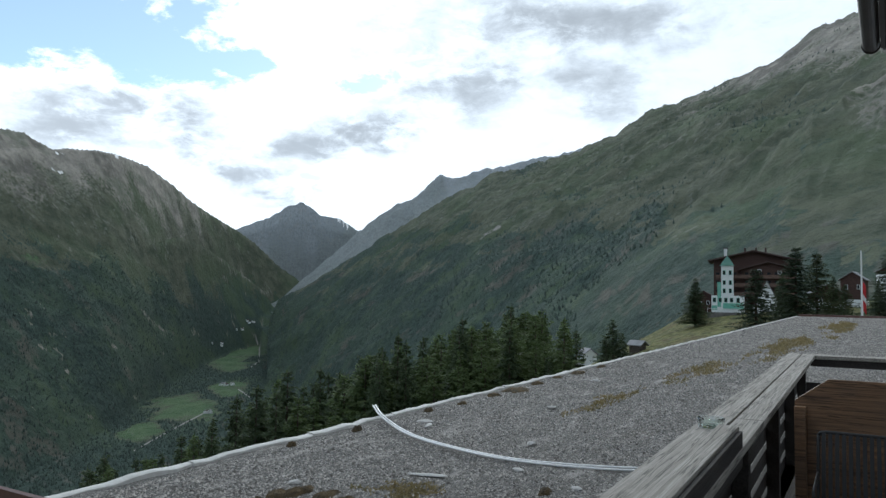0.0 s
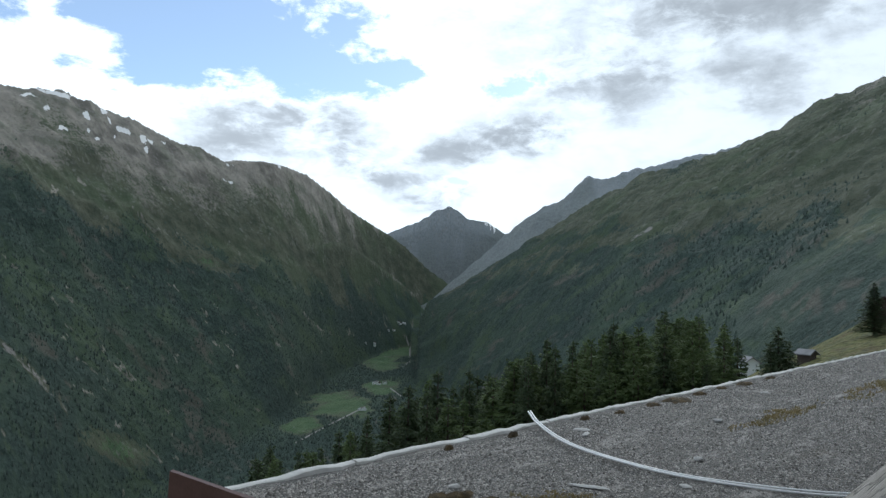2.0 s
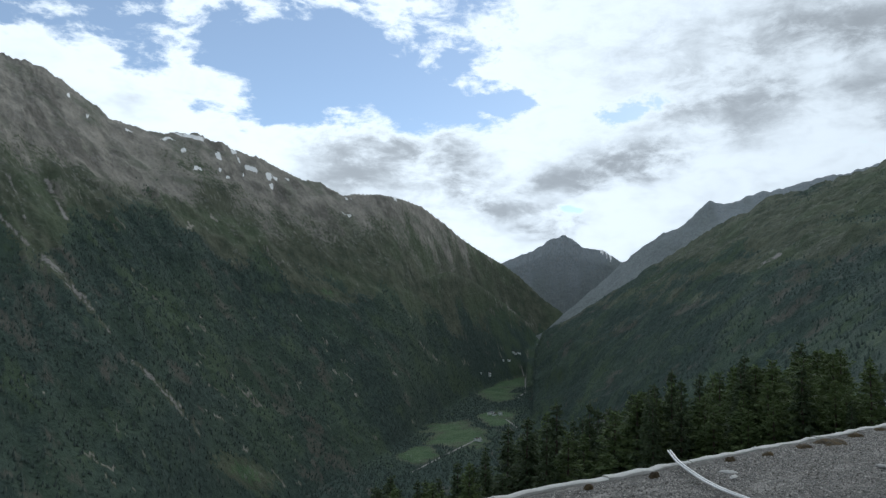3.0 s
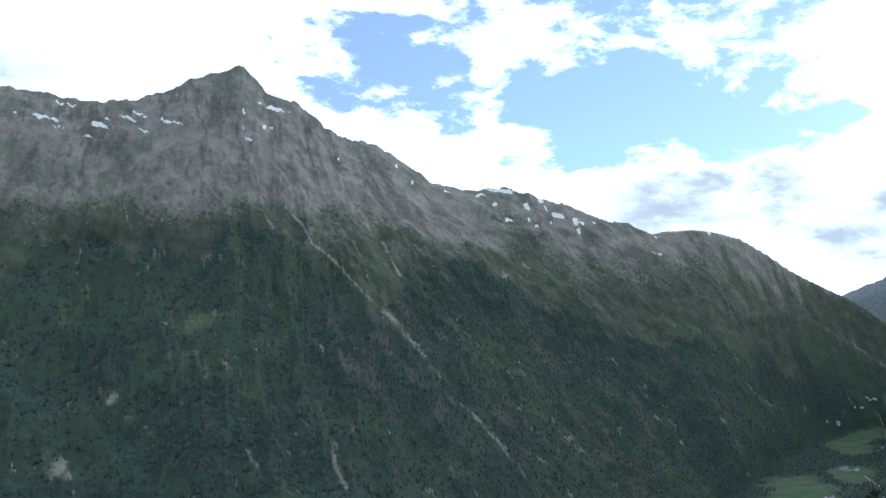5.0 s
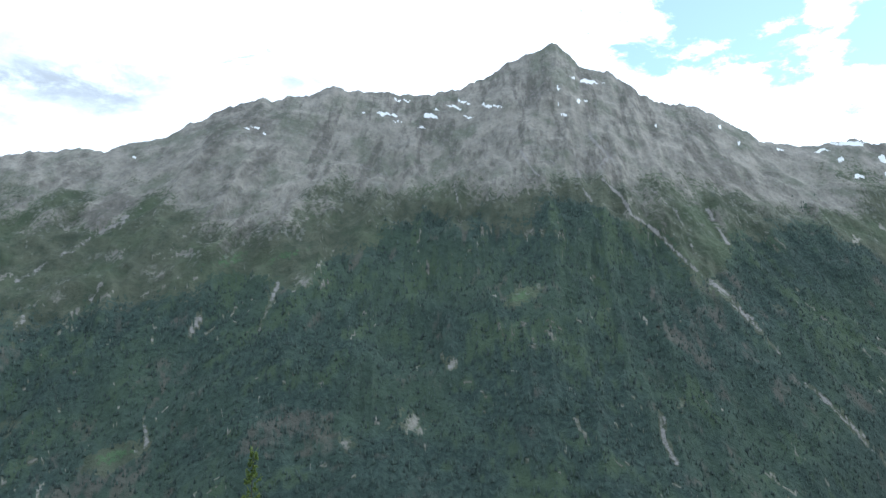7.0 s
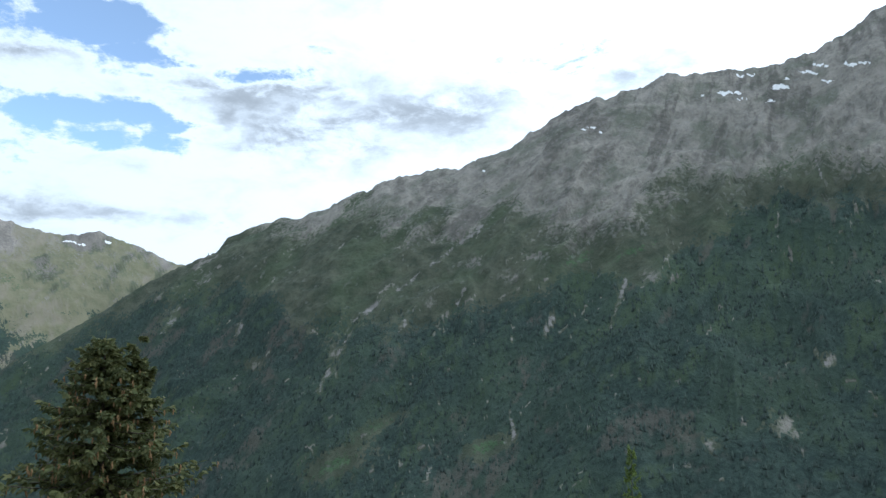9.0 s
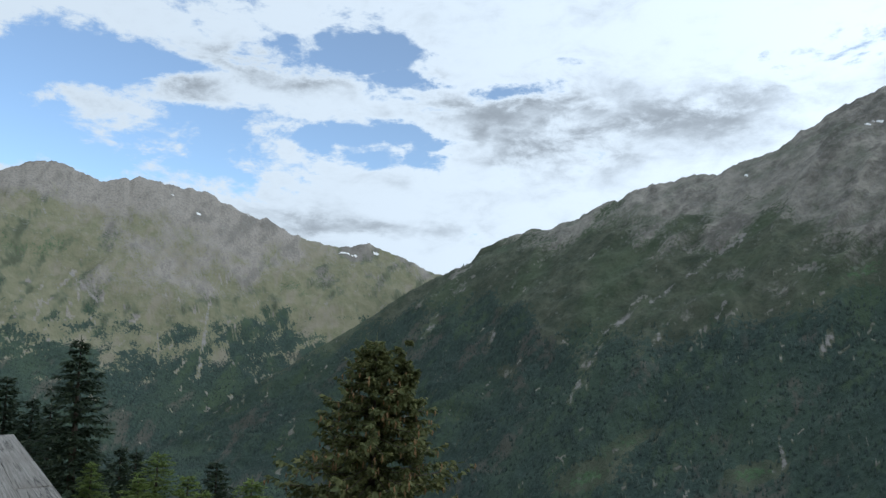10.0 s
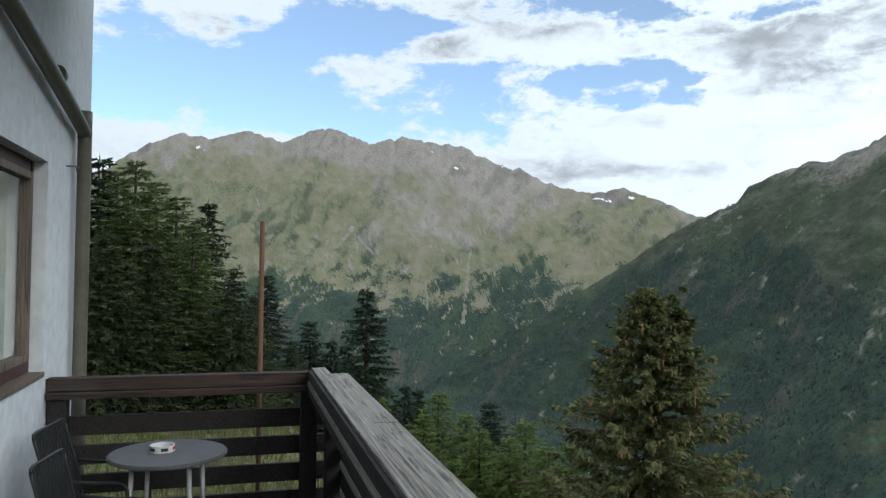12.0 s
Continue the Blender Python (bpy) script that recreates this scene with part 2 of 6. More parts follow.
    # blue-grey of the two far ridges: distance haze put into the base colour
    hazed_rock = m.mix(m.ramp(n_fine, 0.35, 0.7), (0.285, 0.310, 0.325), (0.205, 0.228, 0.242))
    grass = m.mix(kind.outputs[0], grass, lit_tan_grass)
    stone = m.mix(kind.outputs[0], stone, lit_tan_stone)
    grass = m.mix(m.math("MULTIPLY", kind.outputs[1], 0.7), grass, hazed_rock)
    stone = m.mix(kind.outputs[1], stone, hazed_rock)
    lawn = m.mix(m.ramp(m.noise(p, 1.1, 6, 0.7), 0.35, 0.65), (0.115, 0.122, 0.046), (0.195, 0.185, 0.085))
    lawn = m.mix(m.ramp(m.noise(p, 0.45, 6, 0.75), 0.46, 0.60, 0, 0.8), lawn, (0.052, 0.060, 0.028))
    lawn = m.mix(m.ramp(m.noise(p, 0.09, 5, 0.7), 0.48, 0.62, 0, 0.6), lawn, (0.110, 0.085, 0.048))
    grass = m.mix(kind.outputs[2], grass, lawn)
    # greens kept bluish: part of the valley haze is in these colours
    wood = m.mix(m.ramp(n_fine, 0.35, 0.7), (0.037, 0.055, 0.048), (0.065, 0.091, 0.075))
    wood = m.mix(m.ramp(n_big, 0.42, 0.66, 0, 0.6), wood, (0.076, 0.106, 0.070))
    wood = m.mix(m.ramp(fall, 0.05, 0.45, 0, 0.75), wood, (0.074, 0.102, 0.060))
    wood = m.mix(m.ramp(fall, -0.18, -0.5, 0, 0.55), wood, (0.135, 0.120, 0.100))
    grass = m.mix(m.ramp(fall, 0.10, 0.45, 0, 0.6), grass, (0.060, 0.072, 0.048))
    field = m.mix(m.ramp(n_mid, 0.3, 0.7), (0.070, 0.115, 0.060), (0.105, 0.150, 0.080))
    ragged = m.math("MULTIPLY", m.math("SUBTRACT", n_fine, 0.5), 1.3)
    broad = m.math("MULTIPLY", m.math("SUBTRACT", n_big, 0.5), 0.5)
    c = m.mix(m.ramp(m.math("ADD", m.math("ADD", rock, ragged), broad), 0.32, 0.72), grass, stone)
    c = m.mix(m.ramp(m.math("ADD", forest, ragged), 0.42, 0.58), c, wood)
    c = m.mix(m.ramp(m.math("ADD", pasture, m.math("MULTIPLY", ragged, 0.8)), 0.40, 0.62), c, field)
    block = m.n.new("ShaderNodeSeparateColor")
    m.l.new(m.cells(m.coords((1, 1, 0.45), True), 0.13), block.inputs[0])
    field_of = m.ramp(m.math("ADD", m.math("ADD", m.noise(p, 0.011, 5, 0.7), m.math("MULTIPLY", m.attr("tan_haze_lawn").outputs["Fac"], 0.02)), m.math("MULTIPLY", m.math("SUBTRACT", rock, forest), 0.16)), 0.50, 0.62)
    boulder = m.math("MULTIPLY", m.ramp(block.outputs[0], 0.82, 0.90), field_of)
    c = m.mix(m.math("MULTIPLY", boulder, 0.30), c, (0.28, 0.27, 0.255))
    c = m.mix(m.ramp(m.math("ADD", scree, m.math("MULTIPLY", ragged, 1.2)), 0.42, 0.85), c, (0.265, 0.25, 0.235))
    c = m.mix(m.ramp(m.math("ADD", track, m.math("MULTIPLY", ragged, 0.5)), 0.5, 0.75), c, (0.27, 0.26, 0.245))
    c = m.mix(m.ramp(m.math("ADD", snow, m.math("MULTIPLY", ragged, 0.5)), 0.48, 0.56), c, (0.84, 0.84, 0.83))
    m.color(c).bump(m.math("ADD", n_fine, m.math("MULTIPLY", n_mid, 3.0)), 0.6, 8.0)
    return m.m


def gravel_material():
    m = Mat("roof_gravel", 0.9)
    v = m.coords((1, 1, 1), True)
    cell = m.n.new("ShaderNodeTexVoronoi")
    cell.inputs["Scale"].default_value = 58.0
    m.l.new(v, cell.inputs["Vector"])
    bw = m.n.new("ShaderNodeSeparateColor")
    m.l.new(cell.outputs["Color"], bw.inputs[0])
    stone = m.mix(bw.outputs[0], (0.11, 0.100, 0.089), (0.47, 0.438, 0.395))
    stone = m.mix(m.ramp(bw.outputs[1], 0.8, 0.95), stone, (0.52, 0.495, 0.46))
    gapd = m.ramp(cell.outputs["Distance"], 0.30, 0.55)
    c = m.mix(gapd, stone, (0.085, 0.082, 0.078))
    damp = m.noise(v, 0.8, 5)
    c = m.mix(m.ramp(damp, 0.45, 0.72, 0, 0.45), c, (0.16, 0.155, 0.14))
    dirt = m.noise(m.coords((0.45, 1.0, 1), True), 0.55, 6, 0.65)
    c = m.mix(m.ramp(dirt, 0.60, 0.70, 0, 0.6), c, (0.115, 0.095, 0.060))
    clump = m.noise(m.coords((0.5, 1.5, 1), True), 7.0, 6, 0.75)
    c = m.mix(m.ramp(clump, 0.44, 0.62, 0, 0.72), c, (0.10, 0.094, 0.084))
    c = m.mix(m.ramp(m.noise(m.coords((0.35, 1.3, 1), True), 2.2, 6, 0.75), 0.54, 0.66, 0, 0.6), c, (0.44, 0.415, 0.38))
    crust = m.noise(m.coords((0.25, 1.6, 1), True), 1.6, 6, 0.7)
    c = m.mix(m.ramp(crust, 0.64, 0.70, 0, 0.7), c, (0.075, 0.070, 0.062))
    m.color(c).bump(m.math("SUBTRACT", 1.0, cell.outputs["Distance"]), 1.0, 0.02)
    return m.m


def needle_material(name, c1, c2, tip):
    m = Mat(name, 0.7)
    n = m.noise(m.coords((1, 1, 1)), 1.2, 4)
    c = m.mix(m.ramp(n, 0.3, 0.7), c1, c2)
    c = m.mix(m.ramp(m.island(), 0.55, 1.0, 0, 0.8), c, tip)
    m.color(c)
    leaf = m.n.new("ShaderNodeBsdfTranslucent")
    m.l.new(c, leaf.inputs["Color"])
    both = m.n.new("ShaderNodeMixShader")
    both.inputs[0].default_value = 0.38
    m.l.new(m.b.outputs[0], both.inputs[1])
    m.l.new(leaf.outputs[0], both.inputs[2])
    m.l.new(both.outputs[0], m.n["Material Output"].inputs["Surface"])
    return m.m


M_TERRAIN = terrain_material()
M_GRAVEL = gravel_material()
M_SPRUCE = needle_material("spruce_needles", (0.034, 0.050, 0.024), (0.066, 0.082, 0.034), (0.125, 0.130, 0.055))
M_OLIVE = needle_material("olive_spruce_needles", (0.084, 0.101, 0.040), (0.145, 0.157, 0.058), (0.255, 0.248, 0.098))
M_SPRUCE_DARK = needle_material("dark_spruce_needles", (0.026, 0.043, 0.026), (0.046, 0.068, 0.036), (0.076, 0.094, 0.048))
M_LARCH = needle_material("larch_needles", (0.105, 0.150, 0.034), (0.160, 0.212, 0.048), (0.22, 0.262, 0.072))
M_BELT_DARK = needle_material("belt_spruce_needles", (0.048, 0.072, 0.036), (0.072, 0.100, 0.046), (0.10, 0.126, 0.058))
M_LARCH_DEEP = needle_material("deep_larch_needles", (0.095, 0.132, 0.044), (0.135, 0.178, 0.056), (0.175, 0.21, 0.075))
M_BELT = needle_material("belt_larch_needles", (0.074, 0.110, 0.040), (0.108, 0.148, 0.052), (0.14, 0.178, 0.068))
M_CONE = two_tone("spruce_cone", (0.22, 0.135, 0.062), (0.30, 0.19, 0.09), 6.0)
M_BARK = two_tone("bark", (0.075, 0.058, 0.045), (0.12, 0.10, 0.08), 5.0, 0.9, 0.8, 0.02, (3, 3, 0.6))
M_RAIL_GREY = weathered_wood("silvered_timber", (0.40, 0.372, 0.332), (0.195, 0.177, 0.152), 0, (0.19, 0.166, 0.14))
M_RAIL_DARK = weathered_wood("dark_timber", (0.045, 0.038, 0.034), (0.020, 0.017, 0.016), 0)
M_RAIL_SIDE = weathered_wood("brown_timber", (0.088, 0.058, 0.043), (0.028, 0.021, 0.018), 1, (0.065, 0.062, 0.060))
M_BOARD = weathered_wood("varnished_board", (0.250, 0.140, 0.070), (0.120, 0.070, 0.040), 1, (0.120, 0.085, 0.060), 0.45)
M_PLASTER = two_tone("white_plaster", (0.66, 0.67, 0.675), (0.74, 0.75, 0.755), 1.3, 0.9, 0.35, 0.004)
M_CONCRETE = two_tone("pale_concrete", (0.50, 0.49, 0.46), (0.60, 0.59, 0.56), 2.2, 0.9, 0.5, 0.006)
M_PIPE = two_tone("olive_pipe_metal", (0.115, 0.105, 0.075), (0.15, 0.14, 0.105), 3.0, 0.45, 0.1, 0.002)
M_DARK_METAL = two_tone("dark_gutter_metal", (0.035, 0.030, 0.028), (0.055, 0.045, 0.04), 3.0, 0.5, 0.1, 0.002)
M_BROWN_METAL = two_tone("brown_flashing", (0.10, 0.052, 0.042), (0.13, 0.07, 0.058), 3.0, 0.45, 0.1, 0.002)
M_SOFFIT = weathered_wood("soffit_boards", (0.07, 0.05, 0.04), (0.035, 0.026, 0.022), 0)
M_CHAIR = two_tone("black_painted_metal", (0.018, 0.018, 0.018), (0.030, 0.030, 0.030), 8.0, 0.42, 0.1, 0.001)
M_TABLE = two_tone("grey_table_top", (0.105, 0.105, 0.108), (0.130, 0.130, 0.133), 7.0, 0.5, 0.1, 0.001)
M_LEG = two_tone("light_metal", (0.45, 0.45, 0.44), (0.52, 0.52, 0.51), 6.0, 0.4, 0.05, 0.001, (1, 1, 1), 0.3)
M_HOSE = two_tone("white_plastic_tube", (0.66, 0.66, 0.66), (0.74, 0.74, 0.73), 5.0, 0.4, 0.05, 0.001)
M_STONE = two_tone("loose_stone", (0.36, 0.35, 0.33), (0.48, 0.47, 0.45), 8.0)
M_DRY_GRASS = needle_material("dry_grass", (0.245, 0.190, 0.092), (0.165, 0.145, 0.066), (0.32, 0.255, 0.135))
M_MOSS = two_tone("brown_moss", (0.050, 0.040, 0.026), (0.115, 0.080, 0.036), 9.0, 0.95, 0.9, 0.02)
M_HOTEL_WOOD = weathered_wood("hotel_timber", (0.105, 0.060, 0.048), (0.05, 0.030, 0.026), 0)
M_HOTEL_ROOF = two_tone("hotel_roof", (0.062, 0.040, 0.038), (0.085, 0.058, 0.052), 0.6)
M_WHITE = two_tone("white_render", (0.70, 0.74, 0.74), (0.78, 0.80, 0.80), 0.5)
M_MINT = two_tone("mint_paint", (0.16, 0.42, 0.33), (0.24, 0.50, 0.40), 0.7)
M_GREEN_ROOF = two_tone("green_copper_roof", (0.075, 0.17, 0.135), (0.10, 0.21, 0.165), 0.8, 0.5)
M_GREY_ROOF = two_tone("grey_shingle_roof", (0.20, 0.20, 0.205), (0.28, 0.28, 0.285), 0.7)
M_BARN = weathered_wood("old_barn_timber", (0.11, 0.09, 0.075), (0.05, 0.042, 0.036), 2)
M_FLAG_RED = two_tone("red_flag_cloth", (0.45, 0.035, 0.04), (0.52, 0.05, 0.05), 4.0)
M_FLAG_WHITE = two_tone("white_flag_cloth", (0.72, 0.72, 0.72), (0.78, 0.78, 0.78), 4.0)
M_POLE_WHITE = two_tone("white_pole_paint", (0.70, 0.70, 0.70), (0.76, 0.76, 0.76), 3.0, 0.5)
M_RUST_POLE = two_tone("brown_pole_wood", (0.19, 0.095, 0.06), (0.24, 0.13, 0.085), 3.0, 0.8, 0.4, 0.004, (8, 8, 0.6))
M_FLOOR = weathered_wood("balcony_floor_boards", (0.16, 0.14, 0.12), (0.08, 0.07, 0.062), 0)


def glass_material(name, tint=(0.88, 0.94, 0.92), rough=0.03):
    m = Mat(name, rough)
    m.b.inputs["Transmission Weight"].default_value = 1.0
    m.b.inputs["IOR"].default_value = 1.45
    m.color(tint)
    return m.m


M_GLASS = glass_material("clear_glass")
M_PANE_DARK = two_tone("dark_window_glass", (0.02, 0.025, 0.03), (0.03, 0.035, 0.04), 1.0, 0.08)
M_CURTAIN = two_tone("beige_curtain", (0.115, 0.112, 0.080), (0.16, 0.152, 0.112), 2.0, 0.9, 0.3, 0.01, (1, 1, 0.1))


# ---- mesh helpers ----
def part(name, bm, material, parent=None, label=""):
    me = bpy.data.meshes.new(name)
    bm.to_mesh(me)
    bm.free()
    me.materials.append(material)
    ob = new(name, me)
    if parent is not None:
        ob.parent = parent
    if label:
        tagged(ob, label)
    return ob


def mesh_part(name, verts, faces, material, parent=None, label="", smooth=False):
    me = bpy.data.meshes.new(name)
    me.from_pydata([tuple(v) for v in verts], [], [tuple(f) for f in faces])
    me.materials.append(material)
    if smooth:
        me.polygons.foreach_set("use_smooth", [True] * len(me.polygons))
    me.update()
    ob = new(name, me)
    if parent is not None:
        ob.parent = parent
    if label:
        tagged(ob, label)
    return ob


def thing(name, m, label, category, group="", kind=""):
    ob = new(name)
    ob.empty_display_size = 0.1
    ob.matrix_world = m
    return tagged(ob, label, category, group, kind)


def box(bm, x0, x1, y0, y1, z0, z1, bevel=0.0, m=None):
    made = bmesh.ops.create_cube(bm, size=1.0, matrix=Matrix.Translation(((x0 + x1) / 2, (y0 + y1) / 2, (z0 + z1) / 2)) @ Matrix.Diagonal((x1 - x0, y1 - y0, z1 - z0, 1)))
    vs = made["verts"]
    if bevel:
        edges = list({e for v in vs for e in v.link_edges})
        res = bmesh.ops.bevel(bm, geom=edges, offset=bevel, segments=2, affect="EDGES", profile=0.6)
        vs = list({v for f in res["faces"] for v in f.verts} | {v for v in vs if v.is_valid})
    if m is not None:
        bmesh.ops.transform(bm, matrix=m, verts=vs)
    return bm


def boxed(x0, x1, y0, y1, z0, z1, bevel=0.0, m=None):
    return box(bmesh.new(), x0, x1, y0, y1, z0, z1, bevel, m)


def cylinder(bm, a, b, r1, r2=None, seg=12):
    a, b = Vector(a), Vector(b)
    d = b - a
    m = Matrix.Translation((a + b) / 2) @ d.to_track_quat("Z", "Y").to_matrix().to_4x4()
    bmesh.ops.create_cone(bm, cap_ends=True, segments=seg, radius1=r1, radius2=r1 if r2 is None else r2, depth=d.length, matrix=m)
    return bm


def tube(bm, pts, r, seg=10):
    """A round bar bent through the points."""
    pts = [Vector(p) for p in pts]
    rings, side = [], None
    for i, p in enumerate(pts):
        d = (pts[min(i + 1, len(pts) - 1)] - pts[max(i - 1, 0)]).normalized()
        if side is None:
            side = d.orthogonal().normalized()
        side = (side - d * side.dot(d)).normalized()
        up = d.cross(side)
        rings.append([bm.verts.new(p + (side * math.cos(a) + up * math.sin(a)) * r) for a in (2 * math.pi * k / seg for k in range(seg))])
    for r0, r1 in zip(rings, rings[1:]):
        for k in range(seg):
            f = bm.faces.new((r0[k], r0[(k + 1) % seg], r1[(k + 1) % seg], r1[k]))
            f.smooth = True
    bm.faces.new(rings[0][::-1])
    bm.faces.new(rings[-1])
    return bm


def curve_points(pts, n=8):
    """A smooth line through the points."""
    pts = [Vector(p) for p in pts]
    ext = [pts[0] * 2 - pts[1]] + pts + [pts[-1] * 2 - pts[-2]]
    out = []
    for i in range(1, len(ext) - 2):
        p0, p1, p2, p3 = ext[i - 1:i + 3]
        for k in range(n):
            t = k / n
            out.append(0.5 * ((2 * p1) + (p2 - p0) * t + (2 * p0 - 5 * p1 + 4 * p2 - p3) * t * t + (3 * p1 - p0 - 3 * p2 + p3) * t ** 3))
    return out + [pts[-1]]


# ---- the land: one sheet from the house to the horizon ----
def lattice_noise(x, y, seed):
    """Smooth value noise in -1..1 on arrays."""
    xi, yi = np.floor(x).astype(np.int64), np.floor(y).astype(np.int64)
    fx, fy = x - xi, y - yi
    fx, fy = fx * fx * fx * (fx * (fx * 6 - 15) + 10), fy * fy * fy * (fy * (fy * 6 - 15) + 10)

    def h(a, b):
        n = (a * 374761393 + b * 668265263 + seed * 1442695041) & 0x7FFFFFFF
        n = ((n ^ (n >> 13)) * 1274126177) & 0x7FFFFFFF
        n = n ^ (n >> 16)
        return (n & 0xFFFF) / 32767.5 - 1.0
    top = h(xi, yi) * (1 - fx) + h(xi + 1, yi) * fx
    bot = h(xi, yi + 1) * (1 - fx) + h(xi + 1, yi + 1) * fx
    return top * (1 - fy) + bot * fy


def fbm(x, y, octaves, seed, ridged=False, gain=0.5):
    total, amp, norm = 0.0, 1.0, 0.0
    for i in range(octaves):
        v = lattice_noise(x * 2 ** i, y * 2 ** i, seed + i * 17)
        if ridged:
            v = 1 - 2 * np.abs(v)
        total = total + v * amp
        norm += amp
        amp *= gain
    return total / norm


# Mountain layers: rows of azimuth, crest elevation, crest distance, foot distance, foot height.
NEAR_FLANK = [(-125, 17, 1700, 420, 40), (-95, 20, 2069, 429, 8), (-91, 19.43, 2135, 435, 2), (-88.1, 18.86, 2202, 444, -4), (-86.4, 18.5, 2241, 449, -7), (-84.3, 16.8, 2309, 453, -11), (-81, 15.6, 2379, 474, -16), (-77.8, 14.41, 2450, 500, -29), (-75.5, 13.92, 2503, 521, -41), (-72.4, 12, 2594, 558, -68), (-69.4, 10.89, 2684, 594, -92), (-67.7, 10.56, 2735, 614, -106), (-66, 10.01, 2784, 647, -124), (-63.8, 9.7, 2847, 698, -149), (-61.6, 8.39, 2890, 765, -182), (-58.6, 6.83, 2998, 863, -224), (-56, 5.05, 3100, 950, -260), (-53.5, 3.27, 3216, 1153, -301), (-50.1, 1.04, 3405, 1595, -359), (-47.2, -0.51, 3625, 2300, -410), (-46.5, -2.5, 3700, 2600, -420)]
SECOND_RIDGE = [(-76, 11.5, 4250, 3000, -300), (-72.5, 11.9, 4250, 3000, -300), (-69.8, 11.1, 4250, 3000, -300), (-67.3, 10.7, 4250, 3000, -300), (-63.6, 9.9, 4250, 3000, -300), (-61.8, 9.55, 4250, 3000, -300), (-60.4, 8.95, 4250, 3000, -300), (-59.4, 9.32, 4250, 3000, -300), (-57.35, 7.62, 4250, 3093, -300), (-55.4, 6.65, 4274, 3147, -300), (-53.1, 4.87, 4304, 3209, -300), (-51.7, 3.44, 4325, 3250, -300), (-49.2, 1.24, 4366, 3332, -300), (-47.6, -0.29, 4398, 3396, -300), (-46, -1.5, 4400, 3400, -300)]
FAR_PEAK = [(-58, 2.5, 4930, 4840, -160), (-53.1, 4.88, 4930, 4840, -160), (-51.6, 5.8, 4930, 4840, -160), (-50.1, 6.08, 4930, 4840, -160), (-48.77, 6.96, 4930, 4840, -160), (-47.5, 6.37, 4930, 4840, -160), (-45.8, 5.47, 4930, 4840, -160), (-44, 4.7, 4930, 4840, -160), (-38, 2, 4930, 4840, -160)]
FACING_WALL = [(82, -12, 3100, 2900, -500), (75, -8.35, 3096, 2748, -480), (71.1, -6.08, 3079, 2545, -480), (67.2, -3.87, 3058, 2339, -480), (62.6, -0.8, 3005, 2090, -480), (58.8, 1.8, 2943, 1864, -480), (55.3, 4, 2870, 1671, -480), (53.6, 4.8, 2828, 1578, -480), (51.9, 5.7, 2785, 1484, -480), (49.7, 6.8, 2734, 1363, -480), (46.7, 7.75, 2668, 1198, -480), (44.7, 8.6, 2628, 1114, -480), (42.5, 9.45, 2591, 1082, -480), (39.6, 10.85, 2543, 1056, -480)]
FACING_WALL += [(38, 11.25, 2524, 1042, -480), (36, 11.75, 2500, 1024, -480), (34.35, 11.67, 2481, 1008, -480), (33.3, 12.33, 2467, 999, -480), (32.35, 12.55, 2456, 991, -480), (30.1, 13.4, 2438, 970, -480), (27.9, 14.7, 2421, 951, -480), (26.15, 15.68, 2415, 935, -480), (24.3, 16.5, 2407, 918, -480), (23.5, 16.75, 2401, 911, -480), (22.8, 16.58, 2400, 905, -480), (21.65, 17.05, 2400, 894, -480), (20, 17.3, 2400, 881, -480)]
FACING_WALL += [(18.2, 18.1, 2401, 880, -480), (16.8, 17.65, 2409, 880, -480), (14.7, 17.8, 2414, 880, -480), (12.4, 17.8, 2420, 880, -480), (10.1, 17.7, 2420, 880, -480), (8.7, 18.15, 2424, 880, -480), (6.1, 19.1, 2432, 880, -480), (4.6, 20, 2436, 880, -480), (3.2, 20.8, 2441, 880, -480), (1.6, 21.3, 2453, 880, -480), (0.6, 21.5, 2461, 880, -480), (-0.1, 21, 2470, 880, -480), (-1.2, 19.9, 2483, 880, -480), (-1.9, 19.6, 2489, 880, -480), (-3.6, 19.38, 2509, 882, -480), (-5, 18.36, 2539, 891, -480), (-6, 17.6, 2561, 898, -480), (-7.4, 17.15, 2590, 912, -480)]
FACING_WALL += [(-9.2, 16.6, 2626, 935, -480), (-10.9, 16.15, 2663, 959, -480), (-12.3, 15.3, 2699, 985, -480), (-13.4, 14.4, 2728, 1007, -480), (-15.4, 13.3, 2783, 1054, -480), (-18, 13.2, 2850, 1150, -480), (-20.2, 13.32, 2900, 1250, -480), (-22.3, 12.75, 2950, 1500, -480), (-25, 11.8, 3019, 1638, -480), (-26.7, 11.2, 3067, 1726, -480), (-28.4, 10.5, 3126, 1814, -480), (-29.7, 10.45, 3164, 1879, -480), (-31.3, 9.55, 3202, 1955, -480)]
FACING_WALL += [(-33, 9.68, 3245, 2040, -480), (-34.4, 9.76, 3305, 2132, -475), (-35.8, 9.53, 3386, 2207, -466), (-37.8, 8.85, 3564, 2243, -444), (-39.5, 7.6, 3850, 2775, -390), (-41.1, 6.3, 4115, 3232, -336), (-42.7, 5.35, 4355, 3738, -280), (-44, 4.65, 4550, 4150, -235), (-45.4, 3.69, 4620, 4304, -221), (-47.1, 2.04, 4702, 4484, -205), (-48.8, 0.9, 4727, 4543, -203), (-50.5, -0.6, 4752, 4602, -201)]
